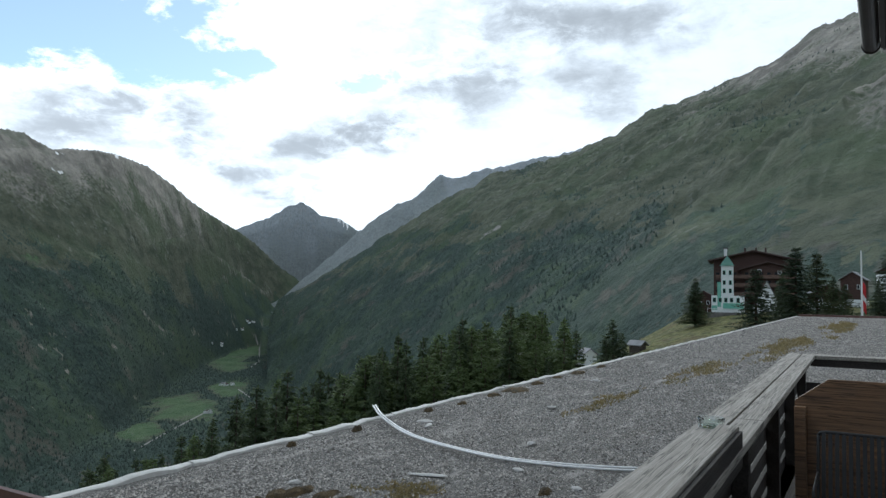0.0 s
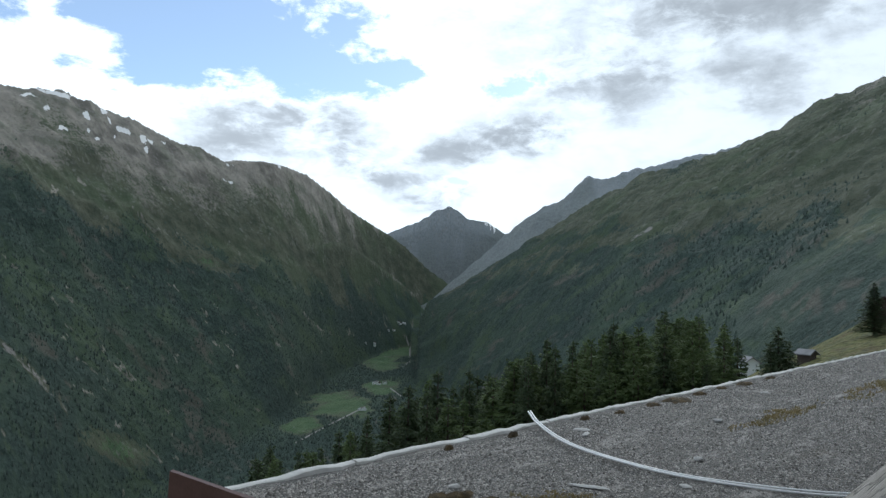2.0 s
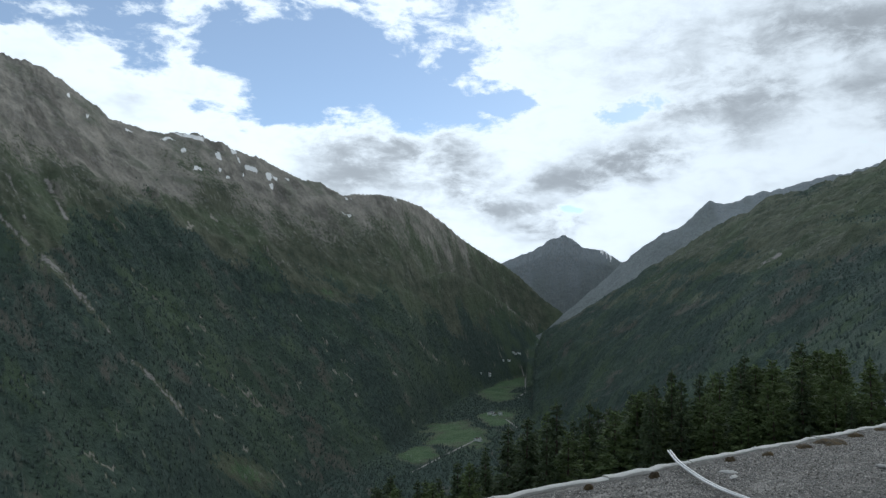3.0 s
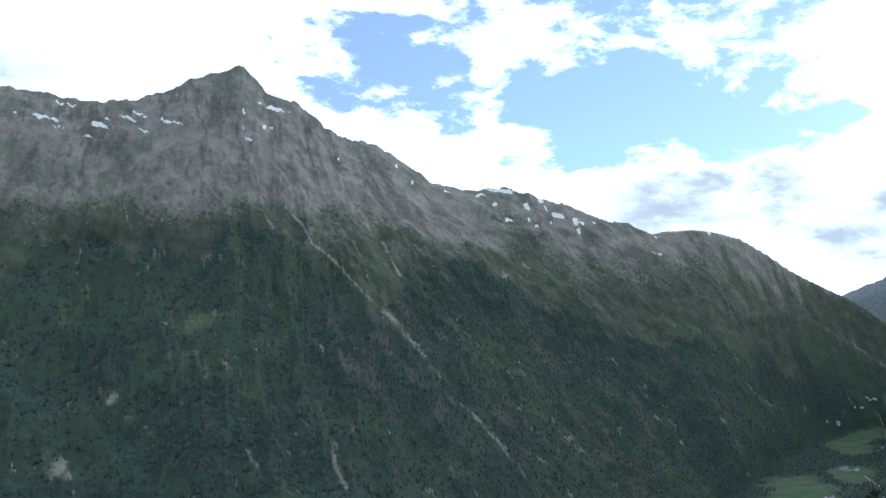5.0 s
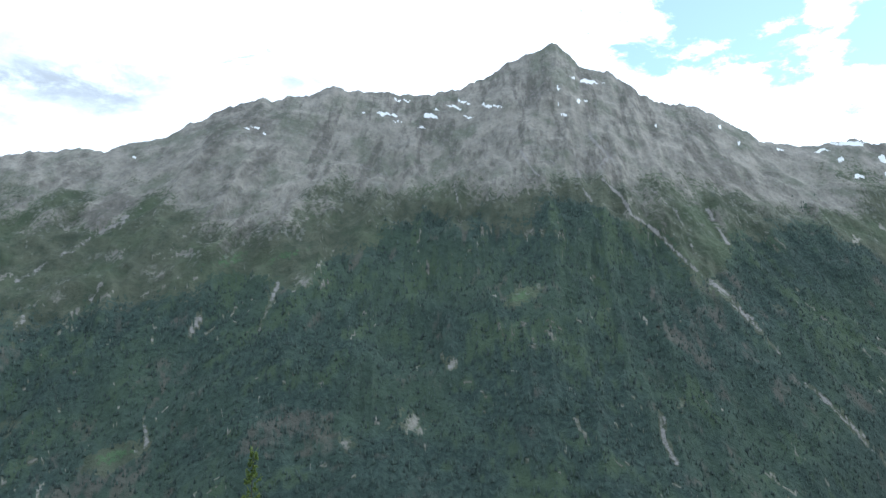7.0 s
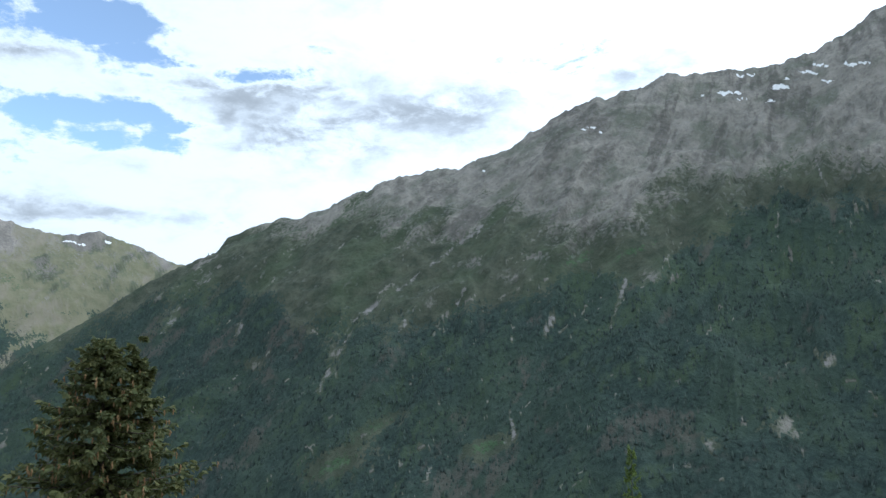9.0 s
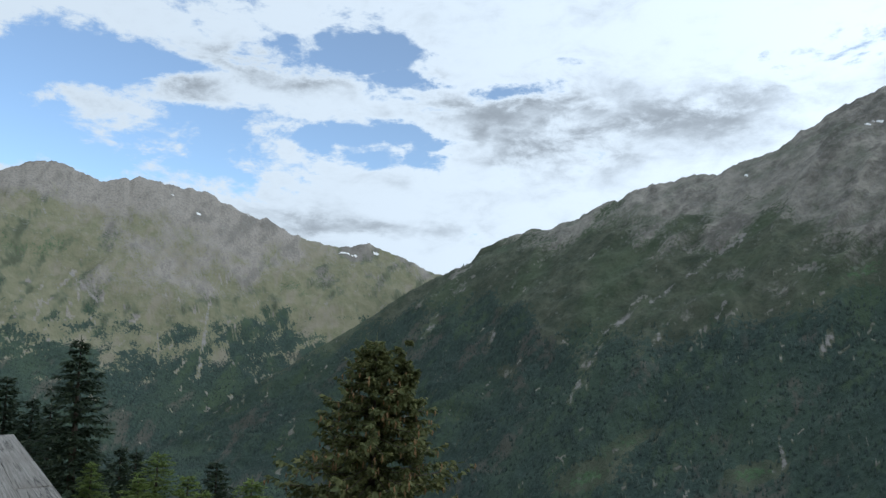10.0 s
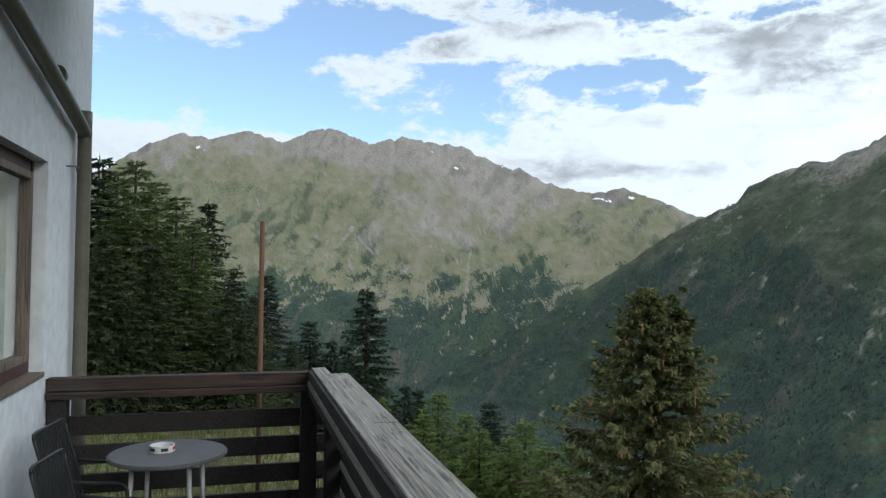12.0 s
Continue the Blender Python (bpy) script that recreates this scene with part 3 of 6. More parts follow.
BEHIND_KNOB = [(44, 7, 3700, 3000, -300), (46.5, 7.7, 3700, 3000, -300), (47.4, 7.85, 3700, 3000, -300), (47.95, 8, 3700, 3000, -300), (48.3, 7.85, 3700, 3000, -300), (49.9, 7.1, 3700, 3000, -300), (51.9, 6.2, 3700, 3000, -300), (54, 3.5, 3700, 3000, -300)]
LEFT_MASSIF = [(50, 3.4, 4500, 3300, -440), (55.3, 4.06, 4500, 3300, -440), (56.7, 4.5, 4474, 3300, -440), (58.8, 5.56, 4450, 3285, -440), (60.7, 6.33, 4450, 3250, -440), (63.5, 5.93, 4400, 3200, -440), (64.3, 6.1, 4393, 3187, -441), (66.5, 6.66, 4357, 3113, -449), (68.6, 7.82, 4328, 3056, -454), (70.8, 8.37, 4300, 3000, -460), (73.2, 9.52, 4250, 2945, -460), (75.2, 9.75, 4250, 2900, -460), (77.8, 10.18, 4250, 2857, -460)]
LEFT_MASSIF += [(78.7, 9.95, 4236, 2836, -460), (80.4, 9.66, 4200, 2800, -460), (82.6, 10.54, 4200, 2795, -460), (84.9, 10.38, 4200, 2742, -460), (86.9, 9.63, 4200, 2700, -460), (89.4, 9.95, 4200, 2700, -460), (92.3, 9.44, 4200, 2700, -460), (94, 9.65, 4200, 2700, -460), (96.4, 8.9, 4200, 2700, -460), (97.6, 8.23, 4217, 2733, -460), (99.2, 6.93, 4250, 2800, -460), (104, 5, 4300, 2900, -460), (125, 6, 3500, 1200, -100)]
# wooded spur of the facing wall, in front of its far end
WALL_SPUR = [(-34, 0.5, 2950, 2250, -440), (-37, 3.0, 3150, 2450, -425), (-39.8, 4.0, 3450, 2850, -390), (-41.5, 3.4, 3700, 3200, -345), (-43.3, 2.3, 3900, 3500, -305), (-45.9, 0.3, 4080, 3800, -262), (-46.6, -0.7, 4120, 3900, -250), (-47.4, -2.2, 4180, 4050, -235), (-48.2, -3.2, 4230, 4150, -225)]
LAYERS = [NEAR_FLANK, SECOND_RIDGE, FAR_PEAK, FACING_WALL, BEHIND_KNOB, LEFT_MASSIF, WALL_SPUR]
EYE_HEIGHT = 1.7
# standing place by azimuth: the holder turns on the spot with the arms stretched out
TURN_AZ, TURN_X, TURN_Y = (-60, -45, -30, 0, 30, 55, 75), (0.60, 0.52, 0.36, 0.0, -0.34, -0.58, -0.76), (0.02, 0.22, 0.44, 0.48, 0.36, 0.26, 0.026)
# how far, in degrees, the gullies of each layer lean from foot to crest
FALL = [(-18, -18, -18, -18, -18, -18, -18, -18), (-14,) * 8, (6,) * 8, (22, 24, 20, 6, -16, -16, -22, -22), (-10,) * 8, (-10, -10, -10, -10, -10, -10, -12, -6), (24,) * 8]


def own_slope(x, y):
    """Our hillside: a bench at the house that falls away towards the valley."""
    q = np.clip(y - 1.6, 0, None)
    down = -0.46 * q - 4.2 * (1 - np.exp(-q / 5.0))
    left = -0.13 * np.clip(-x - 7, 0, None) - 0.30 * np.clip(-x - 40, 0, None)
    down = np.where(x > 60, down + 4.2 * np.clip((x - 60) / 40, 0, 1) * (1 - np.exp(-q / 5.0)), down)
    knoll = np.clip((x - 95) / 150.0, 0, 1) ** 1.2 * (1.2 + 0.52 * np.clip(y - 3, 0, 45)) * np.exp(-((y - 25) / (75.0 + 17.0 * np.clip((y - 50) / 30, 0, 1))) ** 2) * np.exp(-np.clip(x - 330, 0, None) / 120.0)
    back = np.where(y < -16, -0.38 * (y + 16), 0.0)
    return -0.7 + down + back + knoll + left


def land(az, r):
    """Height, layer index and height share on that layer, for arrays of azimuth (degrees) and distance."""
    a = np.radians(az)
    x, y = -np.sin(a) * r, np.cos(a) * r
    z = own_slope(x, y)
    floor_z = -480 + 0.10 * np.clip(x - 500, 0, None) + (6 + 55 * np.clip(-x / 600, 0, 1)) * fbm(x / 300, y / 300, 4, 5)
    which = np.zeros_like(z)
    share = np.zeros_like(z)
    lower = z < floor_z
    z = np.where(lower, floor_z, z)
    which = np.where(lower, -1, which)
    full_az, full_r, full_x, full_y = az, r, x, y
    for k, rows in enumerate(LAYERS):
        t = np.array(rows, float)
        t = t[np.argsort(t[:, 0])]
        here = np.nonzero((full_az >= t[0, 0]) & (full_az <= t[-1, 0]) & (full_r > 0.9 * t[:, 3].min()))
        if not len(here[0]):
            continue
        az, r, x, y = full_az[here], full_r[here], full_x[here], full_y[here]
        el = np.interp(az, t[:, 0], t[:, 1])
        grid = np.arange(t[0, 0], t[-1, 0] + 0.01, 0.1)
        kern = np.exp(-0.5 * (np.arange(-120, 121) / 26.0) ** 2)
        kern /= kern.sum()
        broad = [np.interp(az, grid, np.convolve(np.pad(np.interp(grid, t[:, 0], t[:, c]), 120, mode="edge"), kern, "valid")) for c in (1, 2, 3, 4)]
        rc, rf, zf = broad[1:]
        jag = 0.30 * fbm(az / 0.9, az * 0 + k * 3.3, 4, 77 + k, False, 0.6) * (np.clip((az + 36) / 14, 0.1, 1.0) if k in (3, 6) else 1.0)
        lean = np.interp(az, (-60, -45, -10, 0, 20, 45, 60, 90), FALL[k])
        sway = np.clip((r - rf) / (rc - rf), 0, 1)
        bent = az + (1 - sway) * (0.35 * lean + 5.0 * fbm(az / 14, sway * 2.0, 3, 30 + k)) * (np.clip((az + 38) / 14, 0, 1) if k == 3 else 1 if k == 5 else 0)
        el = np.interp(bent, t[:, 0], t[:, 1])
        hc = rc * np.tan(np.radians(el + jag * np.clip((el + 2) / 8, 0.15, 1))) + EYE_HEIGHT
        hs = rc * np.tan(np.radians(broad[0])) + EYE_HEIGHT
        u = (r - rf) / (rc - rf)
        uc = np.clip(u, 0, 1)
        prof = 0.88 * uc + 0.12 * uc ** 2.4
        face = zf + (hs - zf) * prof + (hc - hs) * uc ** 8
        # spurs and gullies that run down the face
        warp = 1.6 * fbm(az / 5, uc * 4, 4, 50 + k)
        gully = fbm((az + warp - lean * uc) / (4.0 if k != 5 else 5.5), uc * (8.0 if k != 5 else 5.0) + k, 5, 60 + k, True, 0.52)
        wx, wy = x + 60 * fbm(x / 300, y / 300, 2, 44), y + 60 * fbm(x / 300, y / 300, 2, 45)
        lump = fbm(wx / 330, wy / 330, 6, 90 + k, False, 0.55)
        crag = fbm(wx / 120, wy / 120, 5, 120 + k, True, 0.55)
        rough = np.sin(np.pi * np.clip(uc * 0.97, 0, 1)) ** 0.7
        if k in (3, 6):
            gully = gully * np.clip((az + 46) / 26, 0.1, 1.0) * 1.5
        if k == 5:
            gully = gully * 2.2
        face = face + rough * ((15.0 + 15.0 * uc) * gully + 48.0 * lump + (5 + 15 * uc) * crag)
        beyond = hc - (r - rc) * 0.55
        zk = np.where(u > 1, beyond, np.where(u < 0, -1e4, face))
        hit = zk > z[here]
        z[here] = np.where(hit, zk, z[here])
        which[here] = np.where(hit, k + 1, which[here])
        share[here] = np.where(hit, np.where(u > 1, 1.0, uc), share[here])
    r, x, y = full_r, full_x, full_y
    near = np.clip((r - 30) / 200, 0, 1)
    z = z + near * (2.5 * fbm(x / 45, y / 45, 4, 140)) * np.where(which == -1, 0.15, 1.0)
    return x, y, z, which, share


def line_mask(az, el, pts, width):
    """1 near a polyline drawn on the face in azimuth and elevation, ragged at its edge."""
    best = np.full_like(az, 1e9)
    for (a0, e0), (a1, e1) in zip(pts, pts[1:]):
        dx, dy = a1 - a0, e1 - e0
        t = np.clip(((az - a0) * dx + (el - e0) * dy) / (dx * dx + dy * dy), 0, 1)
        best = np.minimum(best, np.hypot(az - a0 - t * dx, el - e0 - t * dy))
    return np.clip(1.15 - best / width * 0.65, 0, 1)


def blob_mask(az, el, a, e, wa, we):
    return np.clip(1.2 - 0.7 * np.sqrt(((az - a) / wa) ** 2 + ((el - e) / we) ** 2), 0, 1)


# upper edge of the forest and lower edge of bare stone on the facing wall: azimuths, elevations
WOOD_TOP = ((-48, -42, -36, -30, -23, -17.5, -13, -10, -6.6, -3.4, -0.2, 3.6, 10, 12.6, 17.4, 18.6, 23, 27.3, 33.6, 39.7, 45.7, 51.6, 58, 76),
            (-0.5, 0.0, 1.0, 2.7, 4.6, 7.2, 7.0, 4.5, 6.7, 8.9, 9.6, 8.9, 8.4, 7.1, 5.6, 3.8, 3.3, 2.8, 1.4, 0.4, 0.2, 3.0, 1.0, -6.0))
STONE_LOW = ((-48, -36, -28, -20, -13, -6.6, -2, 4, 10, 14.4, 21, 27.4, 31.7, 36, 42, 48, 55), (4.5, 5.8, 7.4, 8.5, 9.0, 9.5, 10, 10, 10.3, 9.5, 8.1, 6.8, 6.6, 7.0, 7.8, 7.5, 6.5))
# runs of scree: points in azimuth and elevation, half width
SLIDES = [([(-3.9, 13.75), (-2.9, 12.44), (-3.2, 11.37), (-4.5, 10.1), (-5.2, 8.82), (-6.9, 7.54), (-9.3, 5.17)], 0.17), ([(-9.3, 5.17), (-11.7, 3.02), (-14.2, 0.22), (-15.3, -1.07)], 0.22), ([(-16.8, -3.19), (-18.1, -4.24), (-19.5, -5.7), (-21.8, -8.37)], 0.2),
          ([(-21.8, -9.92), (-23.1, -10.47)], 0.15), ([(-6.8, 10.57), (-8.4, 9.07), (-9.3, 7.55), (-9.8, 5.61), (-10.6, 4.4)], 0.13), ([(-10.6, 9.07), (-12.1, 6.47)], 0.13), ([(-1.0, 13.67), (-1.2, 12.18), (-1.8, 10.48), (-2.3, 9.84)], 0.14),
          ([(0.9, 12.96), (-0.1, 11.93), (-0.3, 10.65)], 0.1), ([(3.3, 13.7), (2.2, 12.06), (1.3, 11.45)], 0.1), ([(8.4, 11.12), (8.1, 9.67)], 0.1), ([(-7.3, -5.93), (-7.5, -7.6), (-8.3, -9.26)], 0.26), ([(-1.9, 15.19), (-2.2, 14.48), (-3.9, 12.89)], 0.14)]
SLIDES += [([(25.4, 11.99), (29.2, 9.84), (34.2, 6.01), (37.8, 3.34)], 0.24), ([(37.8, 3.34), (42.5, 0.08), (44.0, -2.99), (45.1, -5.4)], 0.27), ([(38.5, -0.22), (38.9, -1.68)], 0.4), ([(21.7, 3.13), (22.9, -0.55)], 0.2), ([(34.0, 2.42), (34.6, 1.14)], 0.2),
           ([(27.2, 0.45), (27.8, -0.63)], 0.25), ([(30.6, -6.78), (30.3, -8.65), (31.1, -9.48)], 0.18), ([(9.1, -2.09), (8.3, -3.34)], 0.16), ([(53.3, 3.22), (54.7, 1.77), (56.1, -0.32), (56.9, -2.01)], 0.38), ([(51.0, -0.28), (51.3, -1.92)], 0.25), ([(-62.6, 4.4), (-64.0, 5.4)], 0.15), ([(-67.5, 3.2), (-68.4, 3.9)], 0.15)]
# snow beds: azimuth, elevation, half widths
SNOWS = [(13.0, 17.28, 0.22, 0.15), (12.2, 17.28, 0.3, 0.15), (15.7, 16.16, 0.22, 0.17), (14.2, 16.23, 0.5, 0.22), (13.4, 16.18, 0.26, 0.14), (13.0, 15.69, 0.35, 0.11), (10.5, 16.2, 0.56, 0.24), (9.9, 16.62, 0.17, 0.14), (11.1, 15.29, 0.39, 0.09), (8.6, 16.94, 0.4, 0.14), (7.8, 17.33, 0.35, 0.14),
         (7.3, 16.15, 0.35, 0.11), (5.9, 17.09, 0.43, 0.18), (5.0, 16.98, 0.26, 0.1), (0.3, 18.29, 0.13, 0.35), (0.4, 17.23, 0.13, 0.22), (-0.1, 16.36, 0.3, 0.18), (-2.0, 18.72, 0.61, 0.22), (-3.1, 18.59, 0.17, 0.1), (-1.2, 17.38, 0.17, 0.26), (-1.8, 17.36, 0.17, 0.14), (-0.8, 19.1, 0.14, 0.14), (-7.1, 15.31, 0.12, 0.17)]
SNOWS += [(-11.6, 15.0, 0.12, 0.22), (-13.1, 13.6, 0.12, 0.26), (-15.6, 13.1, 0.26, 0.1), (-18.3, 12.75, 0.52, 0.14), (-20.0, 13.1, 0.95, 0.22), (-19.6, 11.97, 0.17, 0.39), (-20.6, 10.82, 0.39, 0.13), (-22.0, 11.89, 0.24, 0.35), (-22.1, 10.94, 0.14, 0.22), (-23.1, 12.27, 0.17, 0.22),
          (-23.5, 11.74, 0.14, 0.26), (-23.9, 10.62, 0.14, 0.14), (-22.8, 10.37, 0.22, 0.14), (-24.4, 11.15, 0.26, 0.39), (-25.8, 10.67, 0.22, 0.39), (-26.2, 10.52, 0.39, 0.14), (-26.1, 9.89, 0.14, 0.3), (-27.1, 10.6, 0.14, 0.17), (-31.8, 8.15, 0.35, 0.14), (-31.7, 9.4, 0.26, 0.1), (-35.6, 9.4, 0.13, 0.22)]
SNOWS += [(24.7, 14.45, 0.22, 0.1), (24.0, 14.6, 0.35, 0.1), (23.4, 14.23, 0.17, 0.1), (21.4, 16.11, 0.14, 0.1), (32.4, 11.52, 0.17, 0.1), (-51.5, 5.7, 0.55, 0.16), (-50.6, 5.6, 0.22, 0.16), (-52.2, 5.4, 0.26, 0.16), (-48.1, 6.08, 0.22, 0.12), (-49.1, 6.2, 0.14, 0.16),
          (92.9, 8.7, 0.2, 0.13), (73.4, 7.9, 0.3, 0.1), (69.8, 8.0, 0.25, 0.09), (62.6, 5.5, 0.5, 0.1), (61.6, 5.3, 0.4, 0.1), (60.2, 5.6, 0.3, 0.09), (75.5, 9.1, 0.15, 0.1)]
# bare crags and green clearings on the facing wall: azimuth, elevation, half widths
CRAGS = [(28.3, 8.6, 1.9, 0.8), (33.1, 9.4, 1.9, 0.7), (25.4, 11.9, 1.5, 0.6), (20.9, 7.5, 1.1, 1.3), (19.7, 3.2, 1.3, 0.6), (32.9, 4.4, 1.2, 0.7), (11.6, -7.2, 2.4, 1.4), (15.8, -8.9, 1.2, 0.8), (40.1, 7.8, 2.6, 0.6), (2.4, -1.2, 0.65, 0.4), (30.7, 3.6, 1.3, 0.5), (36.5, 1.3, 0.9, 0.7),
         (-8.9, -5.1, 0.8, 0.7), (-15.5, 1.7, 0.7, 0.6), (8.3, -2.6, 0.8, 0.5), (-3.3, 1.7, 0.6, 0.25), (0.8, -5.9, 0.9, 0.4), (2.0, 7.6, 2.6, 0.4), (44.0, -2.5, 0.8, 1.5), (49.9, -3.2, 0.7, 0.7), (48.6, -13.8, 1.0, 0.7)]
MASSIF_PASTURE = [(91, 5.6, 7, 1.5), (84, 5.0, 4, 1.4), (97, 4.5, 4, 1.5), (88, 1.6, 3.5, 0.35), (66, 2.5, 2.5, 0.8)]
SLIDES += [([(93.1, 8.2), (92.3, 7.2)], 0.1), ([(91.0, 8.4), (90.7, 7.0)], 0.1), ([(90.3, 8.3), (90.0, 7.3)], 0.1), ([(89.0, 9.0), (88.9, 7.6)], 0.1), ([(89.5, 7.0), (88.6, 4.7)], 0.1), ([(83.9, 7.9), (82.3, 3.6), (80.3, 1.6), (78.9, -0.1)], 0.12), ([(76.0, 0.5), (75.6, -3.0)], 0.1), ([(72.5, 1.0), (72.9, -4.0)], 0.12)]
GLADES = [(43.8, -10.4, 2.4, 0.9), (21.3, 4.9, 3.0, 0.5), (32.0, -9.5, 2.2, 0.8), (40.6, -7.8, 1.7, 0.6), (2.7, 2.5, 1.5, 0.7), (-25.1, -11.1, 2.4, 0.9), (-30.7, 2.0, 1.5, 0.45), (25.6, 4.6, 2.2, 0.7)]


def build_land():
    az = np.concatenate([np.arange(-180, -98, 2.0), np.arange(-98, -44, 0.14), np.arange(-44, 36, 0.1), np.arange(36, 106, 0.13), np.arange(106, 180.1, 2.0)])
    r = np.concatenate([[0.02], np.geomspace(1.0, 60, 60), np.geomspace(60, 1000, 130)[1:], np.geomspace(1000, 1800, 75)[1:], np.geomspace(1800, 3250, 190)[1:], np.geomspace(3250, 4960, 100)[1:]])
    A, Rr = np.meshgrid(az, r, indexing="ij")
    x, y, z, which, share = land(A, Rr)
    el = np.degrees(np.arctan2(z - EYE_HEIGHT, Rr))
    n0, n1 = A.shape
    co = np.stack([x, y, z], -1).reshape(-1, 3)
    i = np.arange(n0 * n1).reshape(n0, n1)
    quads = np.stack([i[:-1, :-1], i[:-1, 1:], i[1:, 1:], i[1:, :-1]], -1).reshape(-1, 4)
    # cover classes
    wob = fbm(x / 420, y / 420, 5, 201)
    patch = fbm(x / 120, y / 120, 4, 202)
    shear = A - 0.9 * np.interp(A, (-100, -51, -47, -10, 22, 40, 60), (-1.5, -1.5, 1.0, 0.9, -1.0, -0.75, -0.7)) * el
    run = fbm(shear / 1.7, el / 4.0, 5, 205)
    grain = fbm(shear / 0.6, el / 0.75, 4, 251, False, 0.7)
    tongue = fbm((shear + 0.8 * run + 3.5 * wob) / 3.6, el / 7.0, 4, 261, False, 0.55)
    wood_top = np.interp(A, WOOD_TOP[0], WOOD_TOP[1])
    stone_low = np.interp(A, STONE_LOW[0], STONE_LOW[1])
    wood_top = np.where(which == 1, np.interp(A, (-100, -80, -70, -60, -50), (4.5, 4.8, 5.0, 4.5, 2.5)), np.where(which == 6, np.interp(A, (55, 70, 85, 100), (-1.0, -2.5, -3.5, -4.0)), wood_top))
    forest = np.clip(0.55 + (wood_top - el) / 4.0 + 0.16 * run + 0.6 * patch + 0.35 * wob - 0.15 * tongue, 0, 1)
    forest = np.where(which == 6, 0.92 * np.clip(0.47 - (el + 0.9) / 8.0 + 0.3 * run + 0.45 * patch + 0.35 * wob + 0.6 * fbm((A + el) / 0.9, el / 0.6, 5, 271, False, 0.65), 0, 1), forest)
    forest = np.where((which == 2) | (which == 3), np.clip(forest - 0.3, 0, 1), forest)
    forest = np.where((which == 0), np.where((y > 40) & (x < 140), 0.75, 0.0), forest)
    forest = np.where(which == -1, np.clip(0.35 + 1.1 * wob, 0, 1) * 0.0 + np.where(fbm(x / 150, y / 150, 4, 209) > 0.32, 0.9, 0.0), forest)
    stone_low = np.where(which == 6, np.interp(A, (58, 66, 76, 84, 92, 100), (4.6, 4.4, 4.8, 6.6, 7.2, 7.2)), np.where(which == 1, 15.0, np.where(which == 3, 3.5, np.where(which == 2, 7.5, stone_low))))
    rock = np.clip(0.42 + (el - stone_low) / 6.0 + 0.10 * run + 0.6 * patch + 0.25 * wob + 0.10 * tongue, 0, 1)
    rock = np.where(which == 6, np.clip(rock + 0.04 + 0.32 * fbm((A - 0.6 * el) / 0.8, el / 1.1, 5, 273, False, 0.65), 0, 1), rock)
    rock = np.where(which <= 0, 0.0, rock)
    crag = fbm(shear / 0.55, el / 0.8, 5, 211, False, 0.62)
    face4 = np.isin(which, (4, 7))
    cliff = (np.isin(which, (4, 6, 7))) & (crag + 0.35 * run > np.where(which == 6, 0.42, 0.50))
    forest = np.where(cliff, forest * 0.35, forest)
    rock = np.where(cliff, np.maximum(rock, 0.60), rock)
    heart = blob_mask(A + 1.2 * run, el + 0.8 * patch, 76.0, 2.8, 6.0, 2.2) * (which == 6)
    rock = np.clip(rock + 0.42 * heart, 0, 1)
    forest = np.clip(forest - 0.30 * heart, 0, 1)
    vein = fbm((shear + 0.45 * crag + 0.8 * run) / 1.25, el / 4.5, 2, 221, True, 0.5)
    zone = np.clip(1 - np.abs(el - 0.5 * (wood_top + stone_low)) / 5.0, 0, 1) * np.clip(0.35 + 1.6 * wob + 0.8 * patch, 0, 1)
    veins = np.clip((vein - 0.62) / 0.22, 0, 1) * zone * np.isin(which, (4, 6, 7)) * np.clip((A + 32) / 8, 0, 1)
    glade = np.clip((fbm((shear + 0.4 * run) / 1.9, el / 6.0, 3, 231, True, 0.5) - 0.45) / 0.3, 0, 1) * np.clip(0.4 + 1.5 * wob, 0, 1)
    forest = np.where(face4, forest * (1 - 0.32 * glade), forest)
    copse = fbm((A + 1.6 * el) / 2.4, el / 1.1, 5, 241)
    forest = np.where(which == 1, np.clip(forest + 0.75 * copse + 0.02, 0, 1), forest)
    rock = np.where(which == 1, np.clip(rock + 0.5 * np.clip(-copse, 0, 1) * (el < 9), 0, 1), rock)
    pasture = np.where(which == -1, np.clip(0.8 - forest, 0, 1), 0.0)
    pasture = np.where((which == 0) & (y < 40), 0.0, pasture)
    pasture = np.where((which == 0) & (x > 60) & (y < 90), 0.0, pasture)
    meadow = np.zeros_like(z)
    for a, e, wa, we in ((-43.6, -4.2, 1.9, 1.5), (-40.6, -8.6, 2.4, 1.0), (-43.6, -7.0, 1.3, 0.6), (-38.3, -10.2, 1.6, 0.6), (-45, -2.6, 0.8, 0.4)):
        meadow = np.maximum(meadow, blob_mask(A + 1.3 * patch + 0.4 * wob, el + 0.75 * patch, a, e, wa * 1.0, we * 0.95))
    low = (which == -1)
    forest = np.where(low, np.clip(0.95 - meadow, 0, 1), forest)
    pasture = np.where(low, meadow, pasture)
    # less wood towards the left: paler cover put in place of haze
    forest = np.where(face4, np.clip(forest - 0.17 * np.clip((A - 30) / 15, 0, 1), 0, 1), forest)
    forest = np.where(pasture > 0.42, forest * 0.3, forest)
    snow, scree, track = np.zeros_like(z), np.zeros_like(z), np.zeros_like(z)
    for a, e, wa, we in CRAGS:
        bare = blob_mask(A + 0.5 * run + 0.4 * crag, el + 0.35 * crag + 0.3 * run, a, e, wa, we) * face4 * np.clip(0.75 + 0.8 * crag, 0.2, 1)
        rock = np.maximum(rock, 0.62 * bare)
        forest = forest * (1 - 0.8 * bare)
